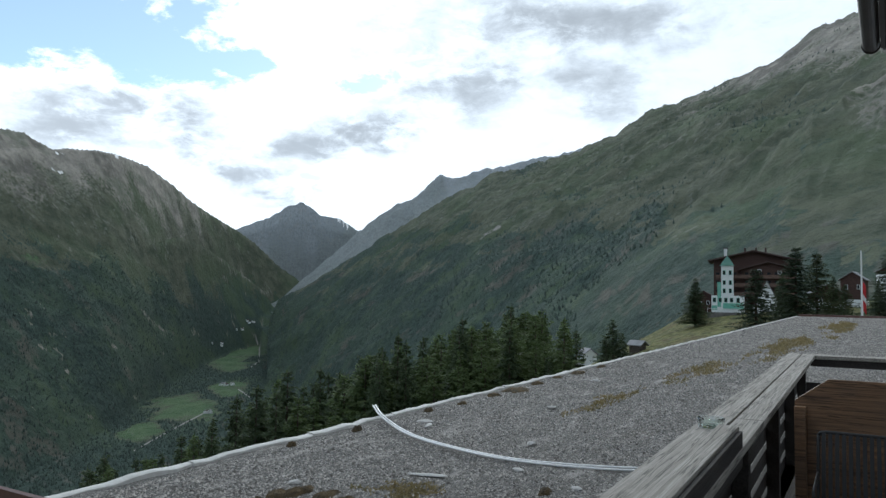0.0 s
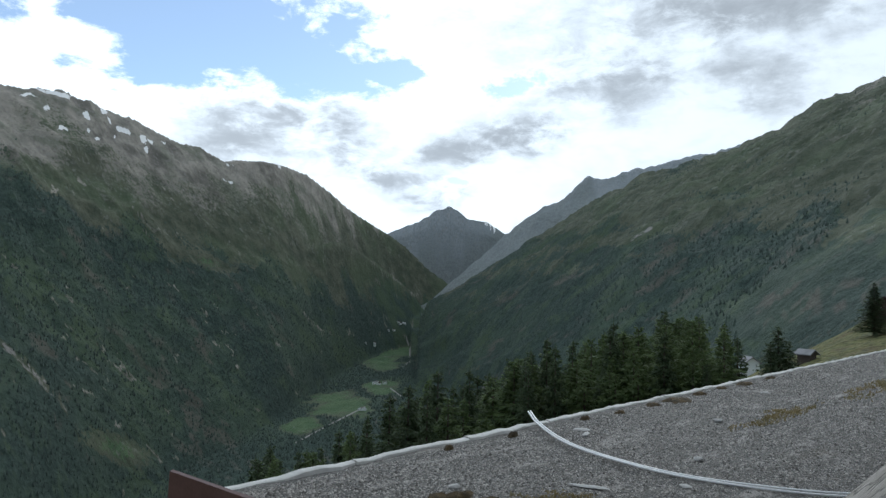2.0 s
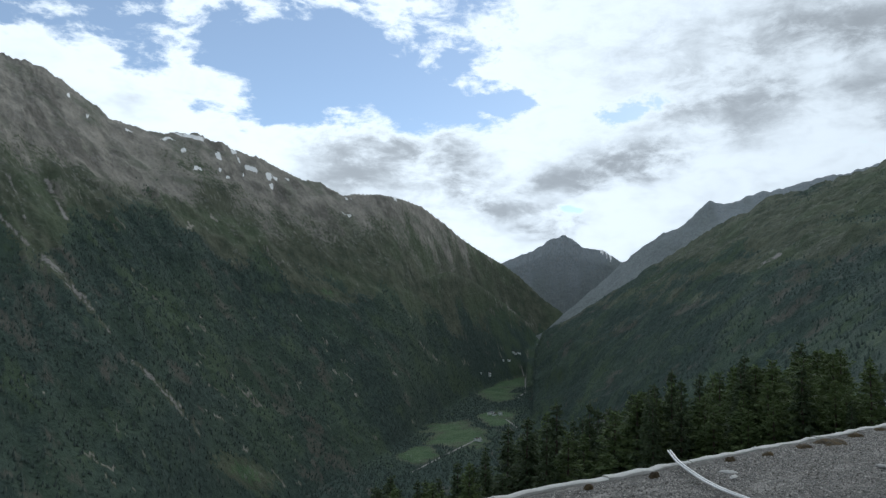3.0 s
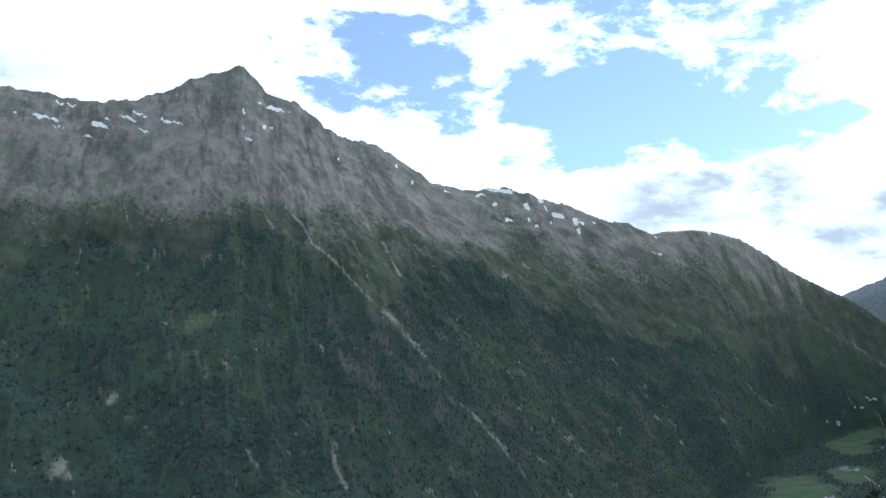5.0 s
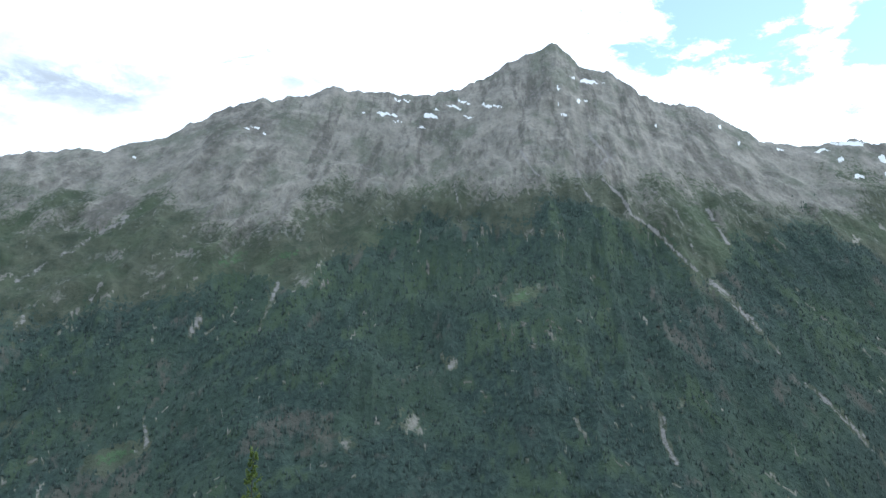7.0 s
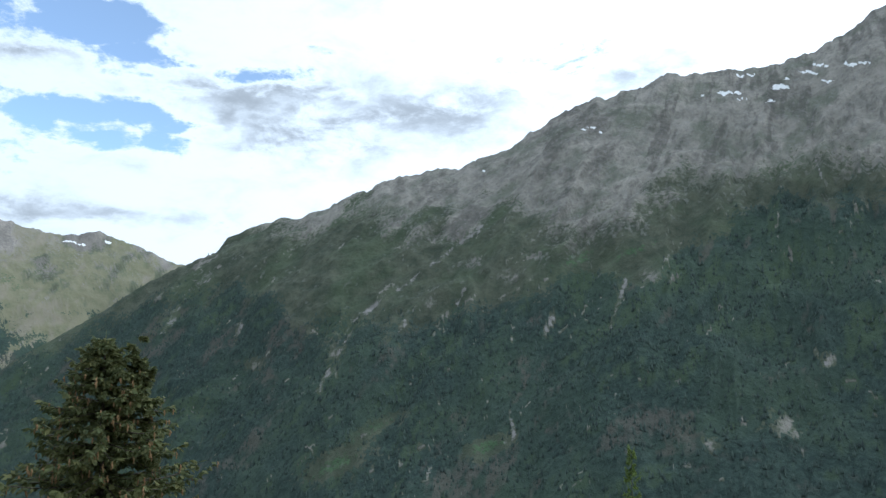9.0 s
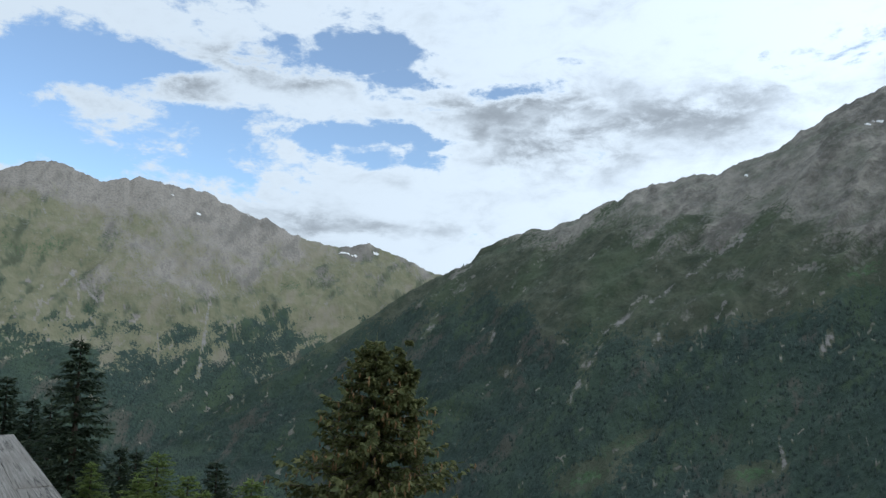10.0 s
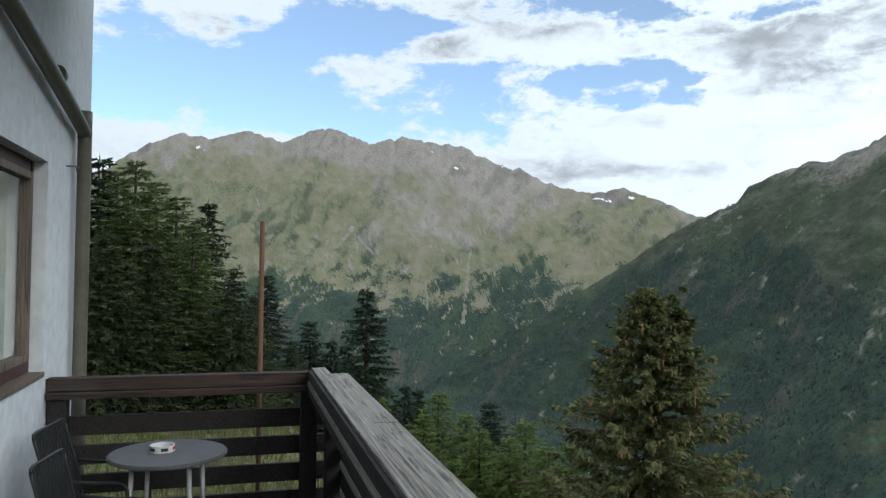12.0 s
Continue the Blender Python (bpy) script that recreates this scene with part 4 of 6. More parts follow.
    for a, e, wa, we in GLADES:
        glade = blob_mask(A + 0.6 * patch, el - 0.35 * (A - a) * (-1 if a > 0 else 1) + 0.3 * patch + 0.3 * run, a, e, wa, we) * face4
        forest = forest * (1 - 0.95 * glade)
        pasture = np.maximum(pasture, 0.55 * glade)
    for a, e, wa, we in MASSIF_PASTURE:
        lea = blob_mask(A + 1.5 * patch, el + 0.8 * patch + 0.5 * run, a, e, wa, we) * (which == 6)
        forest = forest * (1 - 0.9 * lea)
        rock = rock * (1 - 0.7 * lea)
        pasture = np.maximum(pasture, 0.44 * lea)
    for pts, w in SLIDES:
        scree = np.maximum(scree, line_mask(A + 0.14 * run + 0.22 * crag, el + 0.16 * crag, pts, w) * np.clip(np.where(A > 15, 0.58, 0.72) + 0.6 * run + 0.8 * crag, 0.2, 1) * (which >= 1))
    scree = np.maximum(scree, 0.30 * veins)
    for a, e, wa, we in SNOWS:
        near_it = (np.abs(A - a) < 3) & (np.abs(el - e) < 2)
        snow[near_it] = np.maximum(snow[near_it], blob_mask((A + 0.4 * crag)[near_it], (el + 0.26 * crag - 0.12 * (A - a))[near_it], a, e, wa * 1.25, we * 0.72))
    for pts in ([(-45.6, -3.3), (-45.9, -4.2), (-45.9, -5.2), (-45.3, -5.6)], [(-44.5, -7.2), (-45.4, -7.8), (-45.5, -8.7)], [(-42.6, -8.6), (-40.0, -9.9), (-37.5, -11.2)]):
        track = np.maximum(track, line_mask(A, el, pts, 0.06))
    specks = fbm((A + 0.5 * el) / 0.5, el / 0.35, 4, 307)
    snow = np.where(which >= 1, snow * np.clip(1.0 + 0.35 * specks, 0.3, 1.15), 0)
    forest = np.where(scree > 0.4, 0, forest)
    me = bpy.data.meshes.new("ground")
    me.vertices.add(len(co))
    me.vertices.foreach_set("co", co.astype(np.float32).ravel())
    me.loops.add(quads.size)
    me.loops.foreach_set("vertex_index", quads.astype(np.int32).ravel())
    me.polygons.add(len(quads))
    me.polygons.foreach_set("loop_start", np.arange(0, quads.size, 4, dtype=np.int32))
    me.polygons.foreach_set("use_smooth", np.ones(len(quads), dtype=bool))
    me.update(calc_edges=True)
    # last set: massif tan, haze tint on the far ridges, lawn
    for name, chans in (("cover", (forest, rock, snow)), ("cover_more", (scree, pasture, track)), ("tan_haze_lawn", ((which == 6) * 1.0, np.isin(which, (2, 3)) * 1.0, ((which == 0) & ((x < 30) | (x > 60)) & (y < 95)) * 1.0))):
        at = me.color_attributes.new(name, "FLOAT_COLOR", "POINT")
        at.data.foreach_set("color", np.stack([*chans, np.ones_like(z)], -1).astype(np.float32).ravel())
    at = me.attributes.new("grain", "FLOAT", "POINT")
    at.data.foreach_set("value", (np.where(np.isin(which, (1, 4, 5, 6, 7)), grain, 0.0) * np.clip((A + 50) / 20, 0.35, 1)).astype(np.float32).ravel())
    at = me.attributes.new("fall", "FLOAT", "POINT")
    at.data.foreach_set("value", (0.5 * run + 0.55 * grain + 0.4 * patch).astype(np.float32).ravel())
    me.materials.append(M_TERRAIN)
    ob = new("ground", me)
    tagged(ob, "steep alpine valley land with forest, rock and grass", "terrain", "", "structure")
    return A, Rr, z, which, forest


LAND = build_land()


def ground_z(x, y):
    az = np.degrees(np.arctan2(-np.array([x], float), np.array([y], float)))
    return float(land(az, np.array([math.hypot(x, y)]))[2][0])


def stand(az, el, near=60.0, far=4800.0):
    """Where the way in that direction meets the land."""
    d = np.geomspace(near, far, 900)
    z = land(np.full_like(d, az), d)[2]
    over = EYE_HEIGHT + d * math.tan(radians(el)) - z
    k = int(np.argmax(over < 0)) if (over < 0).any() else len(d) - 1
    a = radians(az)
    return Vector((-math.sin(a) * d[k], math.cos(a) * d[k], float(z[k])))


def at(az, d):
    """The place in that direction and distance, from where one stands when facing there."""
    a = radians(az)
    ox, oy = float(np.interp(az, TURN_AZ, TURN_X)), float(np.interp(az, TURN_AZ, TURN_Y))
    return ox - math.sin(a) * d, oy + math.cos(a) * d


# ---- trees ----
def conifer_mesh(height, radius, whorls, arms, twigs, tuft, droop, seed, bare=0.08, fullness=1.0, hang=0.35, tops=1, shaggy=0.25, taper=0.78, tip_lift=0.0, fat=0.17, point=0.8):
    """Needle tufts on drooping boughs: vertices, faces, bough lines."""
    rng = np.random.default_rng(seed)
    PP, DD, LL, WW, RR, boughs = [], [], [], [], [], []

    def blade(p, d, length, width, roll):
        PP.append(p)
        DD.append(d)
        LL.append(length)
        WW.append(width)
        RR.append(roll)

    for top in range(tops):
        off = np.zeros(3) if top == 0 else np.array((radius * 0.12, radius * 0.08, 0.0))
        h_here = height * (1.0 if top == 0 else 0.965)
        low = bare if top == 0 else 0.8
        n_w = whorls if top == 0 else max(4, whorls // 5)
        for w in range(n_w):
            t = low + (1 - low) * (w + rng.uniform(-0.3, 0.3)) / n_w
            t = min(max(t, 0.02), 0.995)
            reach = radius * (1 - t) ** taper * rng.uniform(0.8, 1.1) + 0.02 * height * (1 - t) + 0.012 * height
            if top:
                reach *= 0.6
            base = np.array((0, 0, h_here * t)) + off
            n_a = max(4, int(arms * (0.55 + 0.45 * (1 - t)) * fullness))
            spin = rng.uniform(0, 6.28)
            for a in range(n_a):
                if rng.random() < 0.06:
                    continue
                ang = spin + 6.283 * a / n_a + rng.uniform(-0.25, 0.25)
                length = reach * rng.uniform(1 - 2 * shaggy, 1 + shaggy)
                out = np.array((math.cos(ang), math.sin(ang), 0.0))
                side = np.array((-out[1], out[0], 0.0))
                rise = rng.uniform(-0.05, 0.35) * (0.4 + t)
                base = np.array((0, 0, h_here * t + height * rng.uniform(-0.5, 0.5) / n_w)) + off
                line = []
                for k in range(6):
                    s = k / 5
                    z = length * (rise * s - droop * s * s + (0.48 * droop + tip_lift) * s ** 4)
                    line.append(base + out * length * s + np.array((0, 0, z)))
                if length > 0.12 * radius:
                    boughs.append(line)
                n_t = max(3, int(twigs * (0.35 + 0.65 * length / radius)))
                for k in range(n_t):
                    s = (k + rng.uniform(0.1, 0.9)) / n_t
                    s = 0.12 + 0.88 * s
                    f = s * 5
                    i0 = min(4, int(f))
                    p = line[i0] * (1 - (f - i0)) + line[i0 + 1] * (f - i0)
                    sg = 1 if rng.random() < 0.5 else -1
                    d = out * rng.uniform(0.35, 1.0) + side * sg * rng.uniform(0.15, 1.0) * (1.15 - 0.5 * s) + np.array((0, 0, rng.uniform(-1.0, 0.35) * hang))
                    L = tuft * rng.uniform(0.7, 1.35) * (point + (1 - point) * min(1.0, (1 - t) / 0.3))
                    blade(p, d, L, L * fat * rng.uniform(0.75, 1.3), rng.uniform(-0.9, 0.9))
                    d2 = d + np.array((rng.uniform(-.5, .5), rng.uniform(-.5, .5), rng.uniform(-0.9, 0.25)))
                    blade(p + d / np.linalg.norm(d) * L * 0.35, d2, L * 0.7, L * fat * 0.8, rng.uniform(-0.9, 0.9))
                blade(line[-2], line[-1] - line[-3] + np.array((0, 0, 0.15 * length)), tuft * 1.2 * (point + (1 - point) * min(1.0, (1 - t) / 0.3)), tuft * 0.15, 0.3)
        for k in range(9):
            p = np.array((0, 0, h_here * (0.93 + 0.06 * k / 9))) + off
            a = rng.uniform(0, 6.28)
            blade(p, np.array((math.cos(a) * 0.5, math.sin(a) * 0.5, 0.8)), tuft * 0.8, tuft * 0.10, rng.uniform(0, 3))
        blade(np.array((0, 0, h_here * 0.96)) + off, np.array((0.02, 0, 1.0)), height * 0.05 + tuft * 0.4, tuft * 0.07, 0.4)
    p, d = np.array(PP), np.array(DD)
    L, W, roll = (np.array(v)[:, None] for v in (LL, WW, RR))
    d = d / np.linalg.norm(d, axis=1, keepdims=True)
    side = np.cross(d, (0.02, 0.01, 1.0))
    side = side / np.linalg.norm(side, axis=1, keepdims=True)
    up = np.cross(side, d)
    side = side * np.cos(roll) + up * np.sin(roll)
    V = np.stack([p, p + d * L * 0.45 + side * W, p + d * L, p + d * L * 0.45 - side * W], 1).reshape(-1, 3)
    b = np.arange(len(p))[:, None] * 4
    F = np.concatenate([b + np.array([[0, 1, 2]]), b + np.array([[0, 2, 3]])], 1).reshape(-1, 3)
    return V, F, boughs


def conifer(name, label, spec, material, with_boughs=False, cones=0, group=""):
    """A tree of unit placement: its foot at the origin."""
    tree = thing(name, Matrix.Identity(4), label, "tree", group)
    V, F, boughs = conifer_mesh(**spec)
    h, r = spec["height"], spec["radius"]
    bm = bmesh.new()
    cylinder(bm, (0, 0, -0.6), (0, 0, h * 0.5), h * 0.016 + 0.03, h * 0.010 + 0.01, 9)
    cylinder(bm, (0, 0, h * 0.5), (0, 0, h * 0.985), h * 0.010 + 0.01, 0.012, 7)
    part("trunk", bm, M_BARK, tree)
    if with_boughs:
        bm = bmesh.new()
        for line in boughs:
            tube(bm, [Vector(p) for p in line[:5]], 0.011, 4)
        tagged(part("bough_wood", bm, M_BARK, tree), kind="stuff")
    tagged(mesh_part("crown", V, F, material, tree), kind="stuff")
    if cones:
        rng = np.random.default_rng(spec["seed"] + 5)
        outer = [b for b in boughs if b[0][2] > h * 0.42]
        bm = bmesh.new()
        for _ in range(cones):
            b = outer[int(rng.integers(len(outer)))]
            p = Vector(b[int(rng.integers(3, 6))]) + Vector((rng.uniform(-.14, .14), rng.uniform(-.14, .14), rng.uniform(-0.08, 0.02)))
            L = rng.uniform(0.09, 0.14)
            cylinder(bm, p, p + Vector((rng.uniform(-.02, .02), rng.uniform(-.02, .02), -L * 0.45)), 0.010, 0.019, 6)
            cylinder(bm, p + Vector((0, 0, -L * 0.45)), p + Vector((0, 0, -L)), 0.019, 0.007, 6)
        tagged(part("cone_growth", bm, M_CONE, tree, "hanging light brown spruce cones"), kind="stuff")
    return tree


def plant(proto, az, top_el, d, twist, eye=1.7, squash=1.0, first=False):
    """Set a copy (or the tree itself) so that its tip stands at that direction and distance."""
    x, y = at(az, d)
    g = ground_z(x, y) - 0.15
    h = eye + d * math.tan(radians(top_el)) - g
    s = h / proto["h"]
    m = Matrix.Translation((x, y, g)) @ Matrix.Rotation(twist, 4, "Z") @ Matrix.Diagonal((s * squash, s * squash, s, 1))
    if first:
        proto["ob"].matrix_world = m
        return proto["ob"]
    c = copy_thing(proto["ob"], Matrix.Identity(4))
    c.matrix_world = m
    return c


SPRUCE = dict(height=10.0, radius=2.2, whorls=44, arms=13, twigs=34, tuft=0.23, droop=0.42, seed=3, hang=0.6, fat=0.16)
PROTO = {}
for key, name, label, mat, spec in (
        ("spruce_a", "spruce", "dark green spruce with drooping boughs on the slope", M_SPRUCE_DARK, SPRUCE),
        ("spruce_b", "spruce", "dark green spruce with drooping boughs on the slope", M_SPRUCE_DARK, dict(SPRUCE, seed=8, radius=1.8, whorls=36)),
        ("spruce_c", "spruce", "olive green spruce with ragged crown on the slope", M_SPRUCE, dict(SPRUCE, seed=12, radius=2.5, shaggy=0.32)),
        ("larch_a", "larch", "fresh green larch with feathery crown on the slope", M_LARCH, dict(SPRUCE, seed=21, radius=2.5, fat=0.12, tuft=0.21, droop=0.15, whorls=46, hang=0.25, twigs=38, shaggy=0.3)),
        ("larch_b", "larch", "fresh green larch with feathery crown on the slope", M_LARCH, dict(SPRUCE, seed=25, radius=2.2, fat=0.12, tuft=0.21, droop=0.18, whorls=46, hang=0.25, twigs=38, shaggy=0.3)),
        ("larch_c", "larch", "deep green larch with feathery crown beside dark spruces", M_LARCH_DEEP, dict(SPRUCE, seed=23, radius=2.4, fat=0.12, tuft=0.21, droop=0.2, whorls=46, hang=0.35, twigs=36, shaggy=0.3)),
        ("far_a", "spruce", "dark spruce in the belt below the flat roof", M_BELT_DARK, dict(SPRUCE, seed=31, radius=1.75, taper=1.0, point=0.5, whorls=44, arms=12, twigs=22, fat=0.2, tuft=0.28, shaggy=0.32)),
        ("far_b", "spruce", "dark spruce in the belt below the flat roof", M_BELT_DARK, dict(SPRUCE, seed=35, radius=2.3, taper=1.0, point=0.5, whorls=42, arms=12, twigs=24, fat=0.2, tuft=0.28, shaggy=0.36)),
        ("far_c", "larch", "green larch in the belt below the flat roof", M_BELT, dict(SPRUCE, seed=37, radius=2.9, taper=0.95, point=0.6, whorls=42, arms=13, twigs=25, fat=0.19, tuft=0.28, droop=0.12, shaggy=0.38, hang=0.3))):
    PROTO[key] = {"ob": conifer(name, label, spec, mat), "h": spec["height"], "used": False}

rng_t = random.Random(4)


def tree_at(key, az, el, d, squash=1.0):
    p = PROTO[key]
    plant(p, az, el - 0.25, d, rng_t.uniform(0, 6.28), 1.7, squash, not p["used"])
    p["used"] = True



# the spruce with cones close to the balcony
big_spec = dict(height=8.6, radius=4.3, whorls=50, arms=16, twigs=104, tuft=0.145, droop=0.36, seed=64, hang=0.9, tops=2, shaggy=0.24, taper=0.90, tip_lift=0.14, fat=0.235)
big_tree = {"ob": conifer("cone_spruce", "large olive spruce laden with brown cones, two tips", big_spec, M_OLIVE, True, 620), "h": 8.6}
plant(big_tree, 59.6, -0.9, 17.95, 0.9, 1.75, 1.0, True)

NEAR_TREES = [("spruce_a", 99.6, 8.1, 30), ("larch_c", 97.2, 8.0, 28), ("larch_c", 94.4, 5.6, 29), ("spruce_b", 92.2, 5.3, 36), ("spruce_c", 90.2, 0.4, 25), ("spruce_a", 87.8, -0.1, 33), ("spruce_a", 102.4, 6.5, 26),
              ("spruce_c", 96.0, 2.2, 24), ("spruce_b", 80.3, -0.95, 38), ("spruce_b", 83.0, -5.0, 42), ("spruce_a", 84.6, -3.6, 44), ("spruce_b", 81.9, -5.4, 46), ("spruce_b", 77.3, -8.4, 42), ("spruce_b", 76.3, -8.7, 45),
              ("larch_a", 74.7, -8.9, 30), ("larch_b", 72.6, -10.6, 29), ("spruce_a", 70.8, -9.6, 36), ("larch_a", 68.2, -10.8, 27), ("spruce_b", 35.8, -12.5, 27), ("larch_b", 64.8, -12.5, 25),
              ("larch_b", 79.0, -9.5, 33), ("spruce_c", 86.0, -5.0, 30), ("larch_c", 91.5, -2.0, 27), ("spruce_c", 99.0, 3.0, 23), ("spruce_a", 105.5, 7.0, 27), ("spruce_b", -24.0, -14.6, 40), ("larch_b", 55.0, -12.8, 22), ("larch_c", 98.4, 7.2, 31), ("larch_c", 95.8, 6.6, 31), ("larch_c", 93.2, 3.6, 27), ("spruce_c", 88.9, -1.6, 27), ("larch_a", 71.6, -11.6, 26), ("larch_b", 69.4, -12.2, 25), ("larch_b", 75.8, -10.6, 27), ("larch_a", 66.5, -12.6, 24)]
for row in NEAR_TREES:
    tree_at(*row, 1.55 if row[0].startswith("larch") else 1.35)

tree_at("larch_b", 22.4, -8.8, 18.1, 0.34)

# belt of conifers below the flat roof
TOPS = [(-30, -13.4), (-35.9, -11.1), (-37.9, -11.4), (-40.9, -10.0), (-44.6, -7.4), (-46, -6.6), (-48.2, -5.45), (-49.4, -6.6), (-50.6, -5.3), (-52, -5.6), (-53.6, -4.4), (-56.4, -2.75), (-58.3, -3.0), (-61.3, -1.4), (-63.1, -1.7), (-65, -0.5), (-67.4, -0.8), (-69.1, -1.4), (-70, -2.3)]
tops = np.array(TOPS[::-1])
for k, (az, el) in enumerate(TOPS):
    if az > -62:
        tree_at(rng_t.choice(["far_a", "far_a", "far_b"]), az, el, rng_t.uniform(62, 74), rng_t.choice((0.75, 0.9, 1.1)))
    else:
        tree_at("far_c" if k % 3 else "far_b", az, el, rng_t.uniform(62, 74), 1.0)
for k in range(215):
    az = rng_t.uniform(-34, -67.8) if k % 2 else rng_t.uniform(-52, -69.3)
    el = float(np.interp(az, tops[:, 0], tops[:, 1])) - rng_t.uniform(0.2, 1.0) ** 1.6 * 4.0
    kind = rng_t.choice(["far_a", "far_b", "far_c"] if az > -56 else ["far_a", "far_c", "far_c", "far_c"])
    tree_at(kind, az, el, rng_t.uniform(56, 92), rng_t.uniform(0.85, 1.2) if kind == "far_c" else rng_t.uniform(0.75, 1.1))
for row in [("far_a", -78.6, 1.76, 205, 1.9), ("spruce_a", -82.7, 2.46, 112, 1.5), ("spruce_a", -85.3, 4.0, 120, 1.45), ("spruce_c", -86.6, 3.6, 126, 1.4), ("far_a", -84.4, 2.2, 128, 1.5), ("spruce_a", -91.2, 4.1, 96, 1.7), ("far_b", -88.3, 1.4, 140, 1.9), ("far_a", -92.8, 3.4, 110, 1.6),
            ("far_b", -72.7, -1.4, 112, 1.5), ("far_a", -72.2, -2.6, 108, 1.4), ("far_b", -90.3, 1.6, 130, 1.8), ("far_a", -87.6, 2.0, 135, 1.6), ("far_b", -73.4, -2.4, 116, 1.4)]:
    tree_at(*row)


def far_woods():
    """Countless trees on the valley sides, as one mesh of small spires."""
    A, Rr, z, which, forest = LAND
    rng = np.random.default_rng(11)
    n = 230000
    az = rng.uniform(-97, 105, n)
    r = np.sqrt(rng.uniform(330 ** 2, 3600 ** 2, n))
    i = np.clip(np.searchsorted(A[:, 0], az), 0, A.shape[0] - 1)
    j = np.clip(np.searchsorted(Rr[0], r), 0, Rr.shape[1] - 1)
    f = forest[i, j] + rng.normal(0, 0.10, n)
    keep = (f > 0.47) & np.isin(which[i, j], (-1, 1, 4, 5, 6, 7))
    sparse = (which[i, j] == 1) & (f > 0.12) & (rng.random(n) < 0.22) & (r > 1100)
    keep |= sparse
    keep &= ~((which[i, j] == 1) & (r < 900) & (az < -70))
    az, r = az[keep], r[keep]
    x, y, zz, _, _ = land(az, r)
    h = rng.uniform(5, 11, len(az)) * np.where(rng.random(len(az)) < 0.3, 0.6, 1.0) * np.where(az < -48, 0.65, 1.0)
    w = h * rng.uniform(0.22, 0.36, len(az))
    spin = rng.uniform(0, 6.28, len(az))
    co = np.empty((len(az), 5, 3))
    for k in range(4):
        a = spin + k * math.pi / 2
        co[:, k] = np.stack([x + np.cos(a) * w, y + np.sin(a) * w, zz - 1.0 + 0.12 * h], -1)
    co[:, 4] = np.stack([x, y, zz + h], -1)
    b = np.arange(len(az))[:, None] * 5
    faces = np.concatenate([b + np.array([[k, (k + 1) % 4, 4]]) for k in range(4)], 0)
    me = bpy.data.meshes.new("far_woods")
    me.vertices.add(len(az) * 5)
    me.vertices.foreach_set("co", co.astype(np.float32).ravel())
    me.loops.add(faces.size)
    me.loops.foreach_set("vertex_index", faces.astype(np.int32).ravel())
    me.polygons.add(len(faces))
    me.polygons.foreach_set("loop_start", np.arange(0, faces.size, 3, dtype=np.int32))
    me.update(calc_edges=True)
    me.materials.append(M_FAR_WOOD)
    tagged(new("far_woods", me), "dark conifer forest on the valley sides", "forest", "", "stuff")


# spires take similar bluish greens, with haze mixed into the colour
m = Mat("far_wood_needles", 0.9)
m.color(m.mix(m.ramp(m.island(), 0.0, 1.0), (0.034, 0.049, 0.043), (0.060, 0.084, 0.067)))
M_FAR_WOOD = m.m
far_woods()

# ---- flat gravel roof beside the balcony ----
ROOF_X0, ROOF_X1, ROOF_Y1 = 3.62, 78.0, 6.3
# the hall beside the balcony, scaled towards the eye to fit the camera's view
ROOF_M = Matrix.Translation((0.6, 0.02, 0.21)) @ Matrix.Diagonal((0.88, 0.88, 0.88, 1))


def roof_z(x):
    return -0.20 + 0.005 * x


def build_roof():
    hall = thing("flat_roof_hall", ROOF_M, "long low hall with a gravel flat roof and pale coping", "building", "", "")
    # roof sheet, finer near the balcony
    xs = np.unique(np.concatenate([np.linspace(ROOF_X0, 16, 125), np.linspace(16, ROOF_X1, 110)]))
    ys = np.unique(np.concatenate([np.linspace(-14, 0.95, 12), np.linspace(0.95, ROOF_Y1, 54)]))
    X, Y = np.meshgrid(xs, ys, indexing="ij")
    Z = roof_z(X) + 0.030 * fbm(X / 1.4, Y / 1.4, 4, 401) + 0.012 * fbm(X * 3, Y * 3, 3, 402)
    idx = np.arange(X.size).reshape(X.shape)
    keep = ~((X[:-1, :-1] < 11.0) & (Y[:-1, :-1] < 0.93))
    q = np.stack([idx[:-1, :-1], idx[1:, :-1], idx[1:, 1:], idx[:-1, 1:]], -1)[keep]
    mesh_part("gravel_bed", np.stack([X, Y, Z], -1).reshape(-1, 3), q.tolist(), M_GRAVEL, hall, "grey crushed gravel", True)
    # walls below
    part("front_wall", boxed(ROOF_X0 + 0.05, ROOF_X1, ROOF_Y1 - 0.1, ROOF_Y1 + 0.12, -9, -0.2), M_CONCRETE, hall)
    part("end_wall", boxed(ROOF_X0 + 0.02, ROOF_X0 + 0.22, 1.1, ROOF_Y1 - 0.1, -9, -0.24), M_CONCRETE, hall)
    part("back_wall", boxed(ROOF_X1 - 0.2, ROOF_X1, -14, ROOF_Y1 - 0.1, -9, roof_z(78) - 0.1), M_CONCRETE, hall)
    # coping along the valley edge, in cast lengths with a worn inner edge
    rng = random.Random(7)
    x = ROOF_X0
    while x < ROOF_X1:
        L = min(2.0 + rng.uniform(-0.1, 0.1), ROOF_X1 - x)
        bm = bmesh.new()
        n = 8
        rows = []
        for k in range(n + 1):
            u = x + L * k / n - (0.006 if k == n else 0)
            yin = ROOF_Y1 + 0.02 - rng.uniform(0, 0.06)
            top = roof_z(u) + 0.038 + rng.uniform(-0.018, 0.012)
